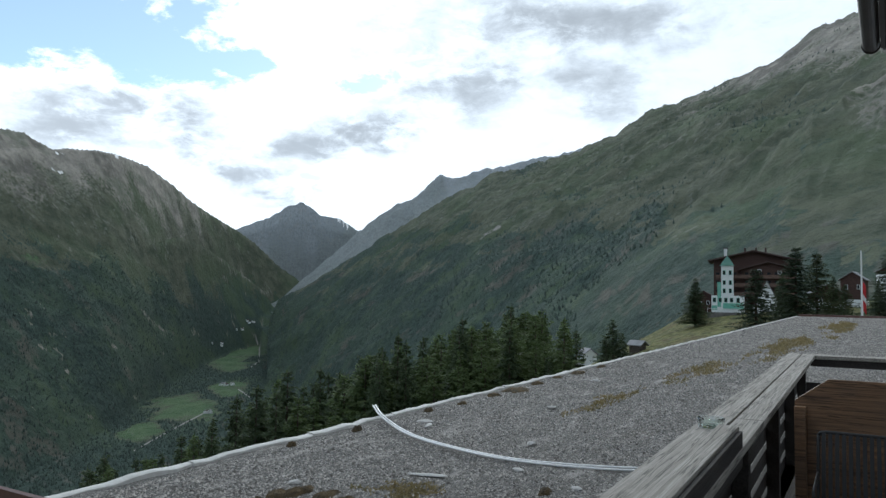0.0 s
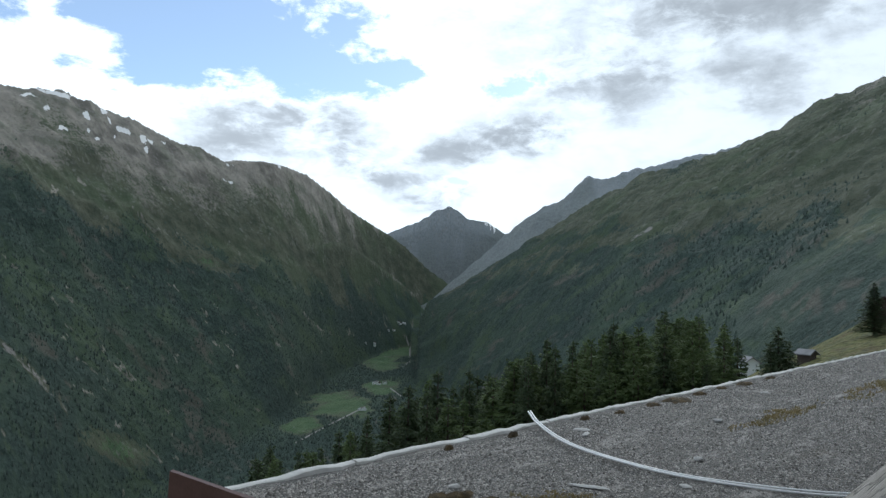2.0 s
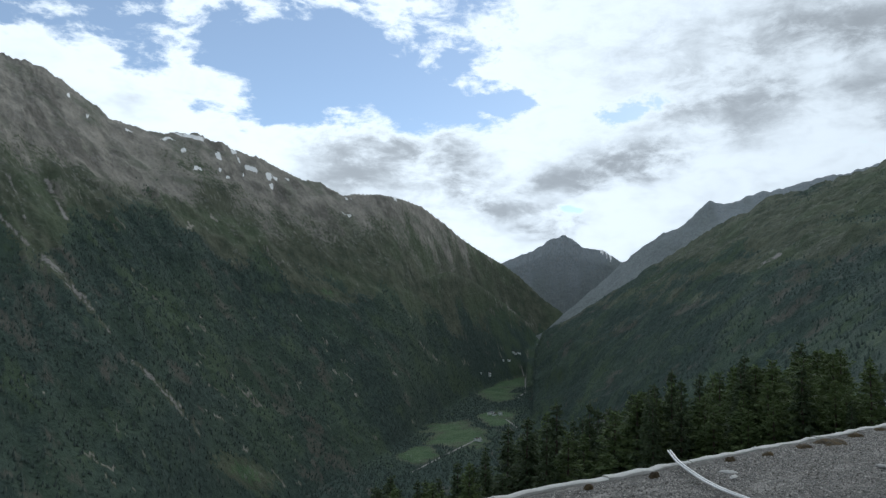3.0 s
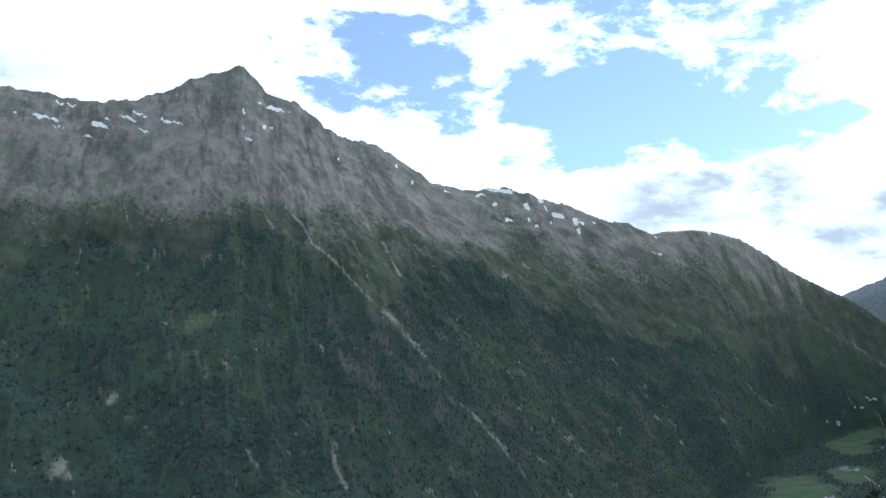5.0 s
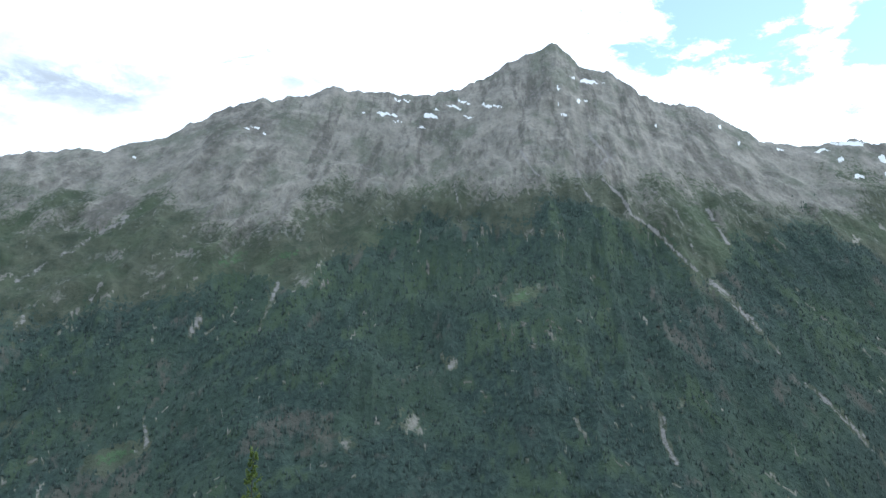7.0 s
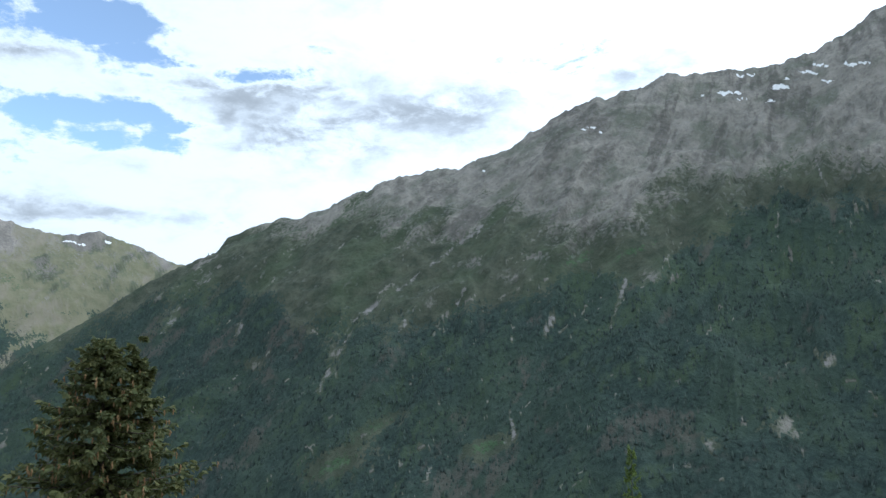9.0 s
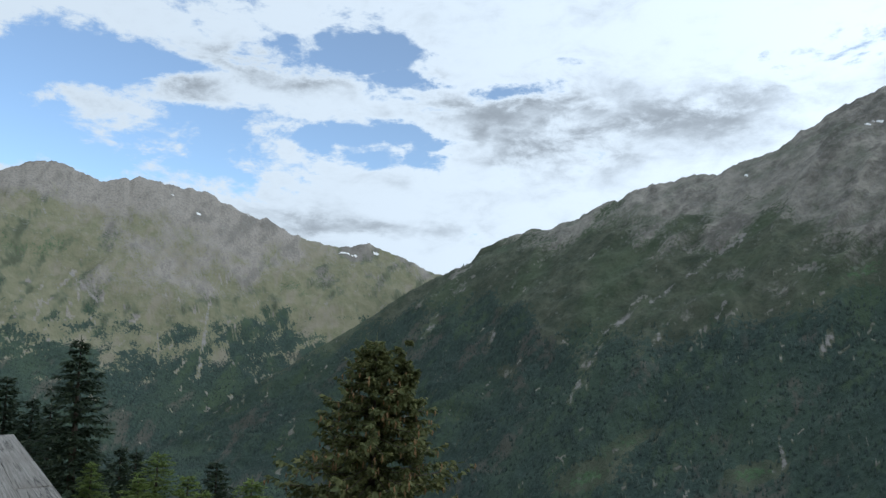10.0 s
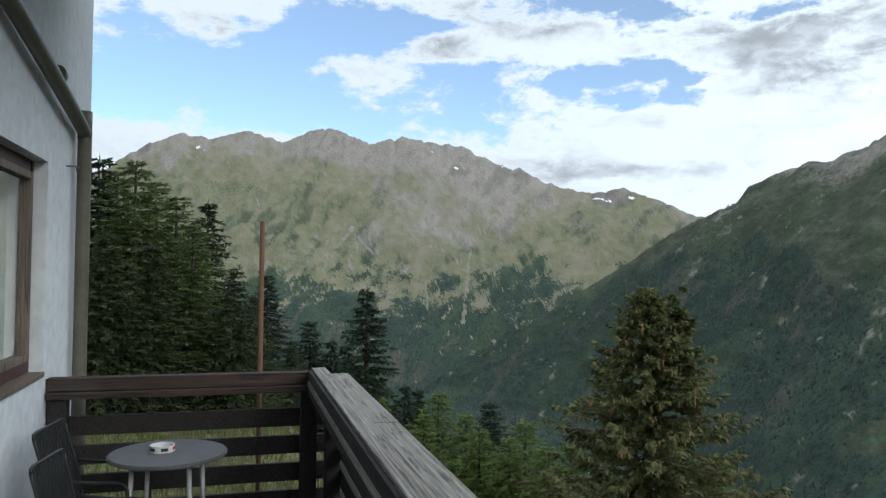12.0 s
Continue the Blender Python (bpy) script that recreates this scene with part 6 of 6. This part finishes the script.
def build_house():
    house = thing("house", pose(0, 0, 0), "white plastered house with timber eave and brown window", "building")
    wx0, wx1, wz0, wz1 = -5.82, -4.05, 1.11, 2.41
    bm = bmesh.new()
    for x0, x1, z0, z1 in ((-7.13, wx0, -3, 4.7), (wx1, 12.0, -3, 4.25), (wx0, wx1, -3, wz0), (wx0, wx1, wz1, 4.25)):
        box(bm, x0, x1, WALL_Y - 0.32, WALL_Y, z0, z1)
    bmesh.ops.remove_doubles(bm, verts=bm.verts, dist=1e-4)
    part("front_wall", bm, M_PLASTER, house)
    part("gable_wall", boxed(-7.13, -7.56, -11, WALL_Y - 0.321, -3, 4.7), M_PLASTER, house)
    part("gable_wall", boxed(11.7, 12.0, -11, WALL_Y - 0.321, -3, 4.25), M_PLASTER, house)
    part("rear_wall", boxed(-7.56, 11.7, -11, -10.7, -3, 4.25), M_PLASTER, house)
    part("inner_floor", boxed(-7.56, 11.7, -10.7, WALL_Y - 0.33, -0.05, 0.0), M_FLOOR, house)
    part("upper_floor", boxed(-7.56, 11.7, -10.7, WALL_Y - 0.33, 3.0, 3.2), M_PLASTER, house)
    # window
    win = part("window", boxed(wx0, wx1, WALL_Y - 0.15, WALL_Y - 0.08, wz0, wz0 + 0.07, 0.004), M_WINDOW, house)
    for x0, x1, z0, z1 in ((wx0, wx0 + 0.035, wz0 + 0.071, wz1), (wx1 - 0.07, wx1, wz0 + 0.071, wz1), (wx0 + 0.071, wx1 - 0.071, wz1 - 0.07, wz1), (-4.90, -4.82, wz0 + 0.071, wz1 - 0.071)):
        part("frame", boxed(x0, x1, WALL_Y - 0.15, WALL_Y - 0.08, z0, z1, 0.004), M_WINDOW, win)
    for x0, x1 in ((wx0 + 0.036, -4.901), (-4.819, wx1 - 0.071)):
        for a0, a1, c0, c1 in ((x0, x0 + 0.03, wz0 + 0.072, wz1 - 0.072), (x1 - 0.045, x1, wz0 + 0.072, wz1 - 0.072), (x0 + 0.046, x1 - 0.046, wz0 + 0.072, wz0 + 0.117), (x0 + 0.046, x1 - 0.046, wz1 - 0.117, wz1 - 0.072)):
            part("sash", boxed(a0, a1, WALL_Y - 0.145, WALL_Y - 0.075, c0, c1, 0.003), M_SASH, win)
        pane = part("pane", boxed(x0 + 0.046, x1 - 0.046, WALL_Y - 0.116, WALL_Y - 0.110, wz0 + 0.118, wz1 - 0.118), M_GLASS, win)
        pane.visible_shadow = False
    part("sill", boxed(wx0 + 0.01, wx1 - 0.01, WALL_Y - 0.078, WALL_Y + 0.012, wz0 - 0.028, wz0 + 0.003, 0.004), M_SASH, win)
    # eave with gutter, turned a degree off the wall to fit the camera's view
    def turned(ob):
        ob.matrix_local = Matrix.Translation((7.5, 0.05, 0)) @ Matrix.Rotation(radians(-1.0), 4, "Z") @ Matrix.Translation((-7.5, 0, 0))

    PITCH = 0.424

    def sloped(x0, x1, y0, y1, z, thick):
        """A board that rises with the roof from its edge at y0 towards y1."""
        bm = bmesh.new()
        q = [[bm.verts.new((x, y, z + (y0 - y) * PITCH + dz)) for x, y in ((x0, y0), (x1, y0), (x1, y1), (x0, y1))] for dz in (0.0, thick)]
        bm.faces.new(q[0])
        bm.faces.new(q[1][::-1])
        for k in range(4):
            bm.faces.new((q[0][k], q[1][k], q[1][(k + 1) % 4], q[0][(k + 1) % 4]))
        bmesh.ops.recalc_face_normals(bm, faces=bm.faces)
        return bm

    turned(part("soffit", sloped(-6.14, 7.5, -0.15, -5.8, 3.80, 0.03), M_SOFFIT, house))
    turned(part("roof", sloped(-6.2, 7.56, -0.11, -6.0, 3.87, 0.10), M_HOTEL_ROOF, house))
    turned(part("verge_board", sloped(-6.2, -6.143, -0.13, -5.8, 3.765, 0.10), M_DARK_METAL, house))
    turned(part("verge_board", sloped(7.503, 7.56, -0.13, -5.8, 3.765, 0.10), M_DARK_METAL, house))
    turned(part("fascia", boxed(-6.14, 7.5, -0.145, -0.115, 3.765, 3.86, 0.003), M_DARK_METAL, house))
    part("corner_board", boxed(-7.23, -7.132, -1.75, -1.12, 4.16, 4.7, 0.004), M_DARK_METAL, house)
    bm = bmesh.new()
    rows = []
    for x in (-6.22, -6.18, 7.54, 7.58):
        rows.append([bm.verts.new((x, -0.045 + math.cos(a) * 0.065, 3.84 + math.sin(a) * 0.065 * 1.15)) for a in [math.pi + math.pi * k / 10 for k in range(11)]])
        rows[-1] += [bm.verts.new((x, -0.045 + math.cos(a) * 0.060, 3.84 + math.sin(a) * 0.060 * 1.15)) for a in [2 * math.pi - math.pi * k / 10 for k in range(11)]]
    for r0, r1 in zip(rows, rows[1:]):
        for k in range(22):
            bm.faces.new((r0[k], r0[(k + 1) % 22], r1[(k + 1) % 22], r1[k]))
    bm.faces.new(rows[0])
    bm.faces.new(rows[-1][::-1])
    for x in (-6.22, 7.58):
        cylinder(bm, (x - 0.004, -0.045, 3.825), (x + 0.004, -0.045, 3.825), 0.072, None, 16)
    bmesh.ops.recalc_face_normals(bm, faces=bm.faces)
    turned(part("gutter", bm, M_DARK_METAL, house))
    pipe = thing("downpipe", pose(0, 0, 0), "olive metal downpipe with a bend on the white wall", "downpipe")
    bm = bmesh.new()
    tube(bm, curve_points([(-6.54, -1.05, -2.0), (-6.54, -1.05, 2.49), (-6.52, -1.05, 2.68), (-6.39, -1.05, 2.75), (-4.82, -1.05, 3.02), (-3.96, -1.12, 3.24), (-3.36, -0.9, 3.4), (-3.06, -0.35, 3.66), (-3.01, -0.05, 3.79)], 6), 0.047, 14)
    part("pipe", bm, M_PIPE, pipe)
    for p0, p1 in (((-6.54, -1.05, 2.44), (-6.54, -1.05, 2.475)), ((-6.54, -1.05, 0.5), (-6.54, -1.05, 0.53)), ((-5.71, -1.05, 2.925), (-5.66, -1.05, 2.935))):
        bm = bmesh.new()
        cylinder(bm, p0, p1, 0.053, None, 16)
        part("collar", bm, M_PIPE, pipe)
    bm = bmesh.new()
    tube(bm, [(-6.31, WALL_Y - 0.01, 2.45), (-6.31, -1.07, 2.45), (-6.49, -1.06, 2.455)], 0.006, 6)
    part("bracket", bm, M_PIPE, pipe)
    cur = tagged(mesh_part("curtain", [(wx0 + 0.03 + k * 0.025, WALL_Y - 0.42 + 0.02 * math.sin(k * 1.3), z) for k in range(28) for z in (1.1, 2.49)], [(2 * k, 2 * k + 2, 2 * k + 3, 2 * k + 1) for k in range(27)], M_CURTAIN, None, "", True), "beige curtain hanging behind the window", "curtain")
    cur.modifiers.new("thick", "SOLIDIFY").thickness = 0.004


M_SASH = weathered_wood("worn_sash_timber", (0.25, 0.20, 0.155), (0.13, 0.10, 0.078), 2, None, 0.6)
M_WINDOW = weathered_wood("window_timber", (0.10, 0.045, 0.038), (0.055, 0.026, 0.024), 2, None, 0.5)
build_house()

# ---- pole behind the balcony ----
px, py = at(88.25, 5.75)
bm = bmesh.new()
cylinder(bm, (0, 0, ground_z(px, py) - 0.5), (0.0, 0.0, 2.12), 0.021, 0.018, 14)
pole = part("timber_pole", bm, M_RUST_POLE)
pole.location = (px, py, 0)
pole.rotation_euler = (0, radians(-0.6), 0)
tagged(pole, "tall reddish brown bare pole standing in grass", "pole")

# ---- hotel and houses on the knoll ----
HOTEL_M = Matrix.Translation((*at(-82.5, 230), 0.15)) @ Matrix.Rotation(radians(-82.45), 4, "Z")


def gabled_roof(bm, x0, x1, y0, y1, z_eave, z_ridge, over=0.8, thick=0.35):
    """Ridge along y; gable towards -y."""
    xm = (x0 + x1) / 2
    s = (z_ridge - z_eave) / (xm - x0)
    for sg, xe in ((-1, x0 - over), (1, x1 + over)):
        ze = z_eave - s * over
        a = [(xe, y0 - over, ze), (xm, y0 - over, z_ridge), (xm, y1 + over, z_ridge), (xe, y1 + over, ze)]
        lo = [bm.verts.new(v) for v in a]
        hi = [bm.verts.new((v[0], v[1], v[2] + thick)) for v in a]
        bm.faces.new(lo)
        bm.faces.new(hi[::-1])
        for k in range(4):
            bm.faces.new((lo[k], hi[k], hi[(k + 1) % 4], lo[(k + 1) % 4]))
    bmesh.ops.recalc_face_normals(bm, faces=bm.faces)
    return bm


def gable_wall(bm, x0, x1, y0, y1, z0, z_eave, z_ridge):
    xm = (x0 + x1) / 2
    prof = [(x0, z0), (x1, z0), (x1, z_eave), (xm, z_ridge), (x0, z_eave)]
    a = [bm.verts.new((x, y0, z)) for x, z in prof]
    b = [bm.verts.new((x, y1, z)) for x, z in prof]
    bm.faces.new(a[::-1])
    bm.faces.new(b)
    for k in range(5):
        bm.faces.new((a[k], a[(k + 1) % 5], b[(k + 1) % 5], b[k]))
    bmesh.ops.recalc_face_normals(bm, faces=bm.faces)
    return bm


def window_unit(parent, x, y, z, w, h, trim, facing=-1):
    win = part("window", boxed(x - w / 2, x + w / 2, y - 0.06, y + 0.06, z, z + h), trim, parent)
    part("pane", boxed(x - w / 2 + 0.1, x + w / 2 - 0.1, y + facing * 0.075 - 0.01, y + facing * 0.075 + 0.01, z + 0.1, z + h - 0.1), M_PANE_DARK, win)


M_PARAPET = weathered_wood("balcony_boards", (0.20, 0.13, 0.10), (0.10, 0.066, 0.054), 0)


def build_hotel():
    """Local axes: x to the right seen from the valley side balcony, y away from it."""
    h = thing("hotel", HOTEL_M, "large dark timber hotel with balconies and a low gabled roof", "building")
    part("base_wall", boxed(-10.5, 11, 0, 16, -6, 3.0), M_HOTEL_WOOD, h)
    part("upper_wall", gable_wall(bmesh.new(), -10.5, 11, 0.05, 16, 3.0, 12.9, 15.4), M_HOTEL_WOOD, h)
    part("roof", gabled_roof(bmesh.new(), -10.5, 11, 0.05, 16, 12.9, 15.4, 1.6, 0.4), M_HOTEL_ROOF, h)
    part("side_roof", gabled_roof(bmesh.new(), -3.0, 11.2, -2.2, 2, 10.2, 12.2, 0.9, 0.35), M_HOTEL_ROOF, h)
    part("bay_wall", gable_wall(bmesh.new(), -3.0, 11.2, -2.0, 0.04, 0.5, 10.2, 12.1), M_HOTEL_WOOD, h)
    for z in (2.6, 5.2, 7.6):
        b = part("balcony", boxed(-9.8, 11.4, -3.3, -2.05, z - 0.15, z), M_HOTEL_WOOD, h)
        part("parapet", boxed(-9.8, 11.4, -3.4, -3.3, z, z + 1.0, 0.03), M_PARAPET, b)
        for k in range(7):
            window_unit(h, -1.6 + k * 1.95, -2.06, z + 0.1, 1.1, 1.75, M_HOTEL_ROOF)
        for k in range(3):
            window_unit(h, -9.4 + k * 2.3, -0.0, z + 0.1, 1.1, 1.75, M_HOTEL_ROOF)
    for x, z in ((4.1, 11.6), (1.8, 9.6), (-6.0, 9.6), (7, 9.2)):
        window_unit(h, x, -2.28 if z < 9.8 and x > 0 else 0.0, z - 0.3, 1.0, 0.9, M_WHITE)
    ch = part("chimney", boxed(-7.8, -6.9, 4, 5, 11, 16.6, 0.04), M_WHITE, h)
    part("cap", boxed(-8.0, -6.7, 3.8, 5.2, 16.6, 16.8), M_HOTEL_ROOF, ch)
    for x in (-2.0, 1.0, 3.6):
        bm = bmesh.new()
        cylinder(bm, (x, 6, 14), (x, 6, 16.9), 0.25, None, 10)
        part("vent", bm, M_HOTEL_ROOF, h)
    tw = thing("hotel_tower", HOTEL_M @ Matrix.Translation((-6.6, -6.2, 0)), "slim white tower with mint stripes and a green pointed roof", "tower")
    part("shaft", boxed(-1.6, 1.6, -1.6, 1.6, 2.6, 11.0, 0.05), M_WHITE, tw)
    part("plinth", boxed(-4.2, 4.4, -1.9, 2.2, -4.0, 2.6, 0.05), M_WHITE, tw)
    part("stripe", boxed(-2.6, -1.66, -1.96, -1.86, -0.6, 6.4), M_MINT, tw)
    part("stripe", boxed(-1.2, 4.2, -2.02, -1.93, -1.2, 0.5), M_MINT, tw)
    part("stripe", boxed(-4.1, -2.7, -2.02, -1.93, -1.4, -0.2), M_MINT, tw)
    bm = bmesh.new()
    bmesh.ops.create_cone(bm, cap_ends=True, segments=4, radius1=2.7, radius2=0.05, depth=3.0, matrix=Matrix.Translation((0, 0, 12.5)) @ Matrix.Rotation(radians(45), 4, "Z"))
    part("roof", bm, M_GREEN_ROOF, tw)
    bm = bmesh.new()
    cylinder(bm, (0, 0, 13.9), (0, 0, 15.0), 0.07, 0.03, 8)
    part("finial", bm, M_GREEN_ROOF, tw)
    for z in (9.0, 6.2, 3.9):
        for x in (-0.8, 0.8):
            window_unit(tw, x, -1.62, z - 0.6, 0.8, 1.3, M_MINT)
    for x in (-3.4, -1.9, -0.4, 1.1, 2.8):
        window_unit(tw, x, -1.92, 0.7, 0.9, 1.3, M_MINT)
    wg = thing("white_gable_house", HOTEL_M @ Matrix.Translation((3.6, -9.0, -1.4)), "white house with a steep grey shingle gable roof", "house")
    part("wall", gable_wall(bmesh.new(), -3.6, 3.6, 0, 7, -4, 0.6, 8.0), M_WHITE, wg)
    part("roof", gabled_roof(bmesh.new(), -3.6, 3.6, 0, 7, 0.6, 8.1, 0.35, 0.25), M_GREY_ROOF, wg)
    for z, x in ((0.8, -1.2), (0.8, 1.2), (3.4, 0)):
        window_unit(wg, x, -0.02, z, 0.9, 1.2, M_GREY_ROOF)
    an = thing("timber_annexe", HOTEL_M @ Matrix.Translation((-13.2, -2, -1)), "small dark timber annexe with a reddish roof", "house")
    part("wall", gable_wall(bmesh.new(), -3.2, 3.2, 0, 6, -5, 3.0, 4.6), M_HOTEL_WOOD, an)
    part("roof", gabled_roof(bmesh.new(), -3.2, 3.2, 0, 6, 3.0, 4.7, 0.8, 0.25), M_HOTEL_ROOF, an)
    window_unit(an, -1.0, -0.02, 1.0, 0.9, 1.0, M_WHITE)
    window_unit(an, 1.2, -0.02, 1.0, 0.9, 1.0, M_WHITE)
    ter = thing("stone_terrace", HOTEL_M @ Matrix.Translation((-5.5, -9.0, -3.0)), "rough stone terrace wall in front of the hotel", "wall")
    rng = random.Random(3)
    part("core", boxed(-6.5, 8.5, 0, 4, -6, 0.9), M_STONE_DARK, ter)
    for row in range(4):
        x = -6.5 + rng.uniform(0, 0.5)
        while x < 8.2:
            w = rng.uniform(0.8, 1.7)
            part("stone", boxed(x, min(x + w - 0.08, 8.5), -0.22 - rng.uniform(0, 0.15), 0.02, -2.6 + row * 0.9, -1.78 + row * 0.9, 0.06), M_STONE_DARK, ter)
            x += w
    for k in range(9):
        part("rail_post", boxed(-6.4 + k * 1.85, -6.3 + k * 1.85, 0.1, 0.2, 0.9, 1.9), M_POLE_WHITE, ter)
    part("hand_rail", boxed(-6.4, 8.5, 0.1, 0.2, 1.9, 2.0), M_POLE_WHITE, ter)


M_STONE_DARK = two_tone("rough_terrace_stone", (0.13, 0.125, 0.12), (0.21, 0.20, 0.19), 0.9, 0.95, 0.8, 0.05)
build_hotel()


def small_house(name, label, az, d, base_z, w, depth, wall_h, ridge, wall, roof, turn=0.0, white_base=0.0, windows=2):
    hs = thing(name, Matrix.Translation((*at(az, d), base_z)) @ Matrix.Rotation(radians(az + turn), 4, "Z"), label, "house")
    part("wall", gable_wall(bmesh.new(), -w / 2, w / 2, 0, depth, -3 + white_base, wall_h, ridge), wall, hs)
    if white_base:
        part("lower_wall", boxed(-w / 2 - 0.05, w / 2 + 0.05, -0.05, depth, -9, -3 + white_base + 0.01), M_WHITE, hs)
    part("roof", gabled_roof(bmesh.new(), -w / 2, w / 2, 0, depth, wall_h, ridge + 0.1, 0.6, 0.22), roof, hs)
    for k in range(windows):
        window_unit(hs, -w / 4 + k * w / 2, -0.02, wall_h * 0.35, w * 0.12, wall_h * 0.3, M_WHITE)
    return hs


small_house("chalet", "dark timber chalet with white lower storey", -87.3, 215, 0.2, 7.5, 8, 3.6, 5.6, M_HOTEL_WOOD, M_GREY_ROOF, 10, 4.2)
small_house("chalet", "tall dark timber chalet with pale eaves", -88.75, 240, 3.6, 6, 8, 4.4, 6.4, M_HOTEL_WOOD, M_GREY_ROOF, -8, 1.6)
small_house("chalet", "dark timber chalet with white wall above trees", -91.4, 235, 5.7, 9, 9, 4.6, 6.8, M_HOTEL_WOOD, M_GREY_ROOF, 5, 6.5)
small_house("white_cottage", "small white cottage with pale roof between trees", -71.05, 250.0, ground_z(*at(-71.05, 250.0)) + 2.0, 4.6, 5, 1.5, 3.0, M_WHITE, M_GREY_ROOF, 25)
w1 = stand(-74.9, -3.9, 90, 600)
small_house("hay_barn", "old grey timber hay barn on the meadow", -74.9, math.hypot(w1.x, w1.y), w1.z, 2.3, 3, 1.4, 2.0, M_BARN, M_GREY_ROOF, 55, 0, 0)

# ---- flagpole and parasol at the end of the flat roof ----
fx, fy = at(-89.3, 74.0)
fp = thing("flagpole", pose(fx, fy, -0.35), "white flagpole with a hanging red and white flag", "flagpole")
bm = bmesh.new()
cylinder(bm, (0, 0, -1.0), (0, 0, 6.5), 0.10, 0.055, 12)
part("pole", bm, M_POLE_WHITE, fp)
for k, (z0, z1, mm) in enumerate(((2.7, 3.8, M_FLAG_RED), (2.2, 2.7, M_FLAG_WHITE), (1.3, 2.2, M_FLAG_RED))):
    V = [(-0.02 + 0.05 * math.sin(j * 1.9 + i), -0.08 - 0.03 * j, z0 + (z1 - z0) * i / 4 - 0.05 * j) for i in range(5) for j in range(9)]
    F = [(i * 9 + j, i * 9 + j + 1, i * 9 + j + 10, i * 9 + j + 9) for i in range(4) for j in range(8)]
    fl = mesh_part("flag_panel", V, F, mm, fp, "", True)
    fl.modifiers.new("thick", "SOLIDIFY").thickness = 0.01
ux, uy = at(-91.4, 55.0)
um = thing("closed_parasol", pose(ux, uy, 0.21 + 0.88 * roof_z(62)), "closed white parasol standing at the roof end", "parasol")
bm = bmesh.new()
cylinder(bm, (0, 0, -0.1), (0, 0, 2.0), 0.025, None, 8)
part("pole", bm, M_POLE_WHITE, um)
bm = bmesh.new()
cylinder(bm, (0, 0, 0.5), (0, 0, 1.95), 0.28, 0.04, 12)
part("canopy", bm, M_FLAG_WHITE, um)

# ---- hamlets on the valley floor ----
rng_h = random.Random(9)
for az, el, n in ((-45.0, -2.4, 5), (-42.9, -4.0, 3), (-43.6, -6.9, 6), (-42.7, -8.8, 3), (-44.5, -2.9, 3)):
    for k in range(n):
        p = stand(az + rng_h.uniform(-0.5, 0.5), el + rng_h.uniform(-0.12, 0.12), 700)
        d = math.hypot(p.x, p.y)
        small_house("farmhouse", "small pale farmhouse in the valley meadow", math.degrees(math.atan2(-p.x, p.y)), d, p.z + 1, rng_h.uniform(9, 14), rng_h.uniform(10, 16), 5.5, 9.0, M_WHITE, M_GREY_ROOF if k % 2 else M_HOTEL_ROOF, rng_h.uniform(-40, 40))
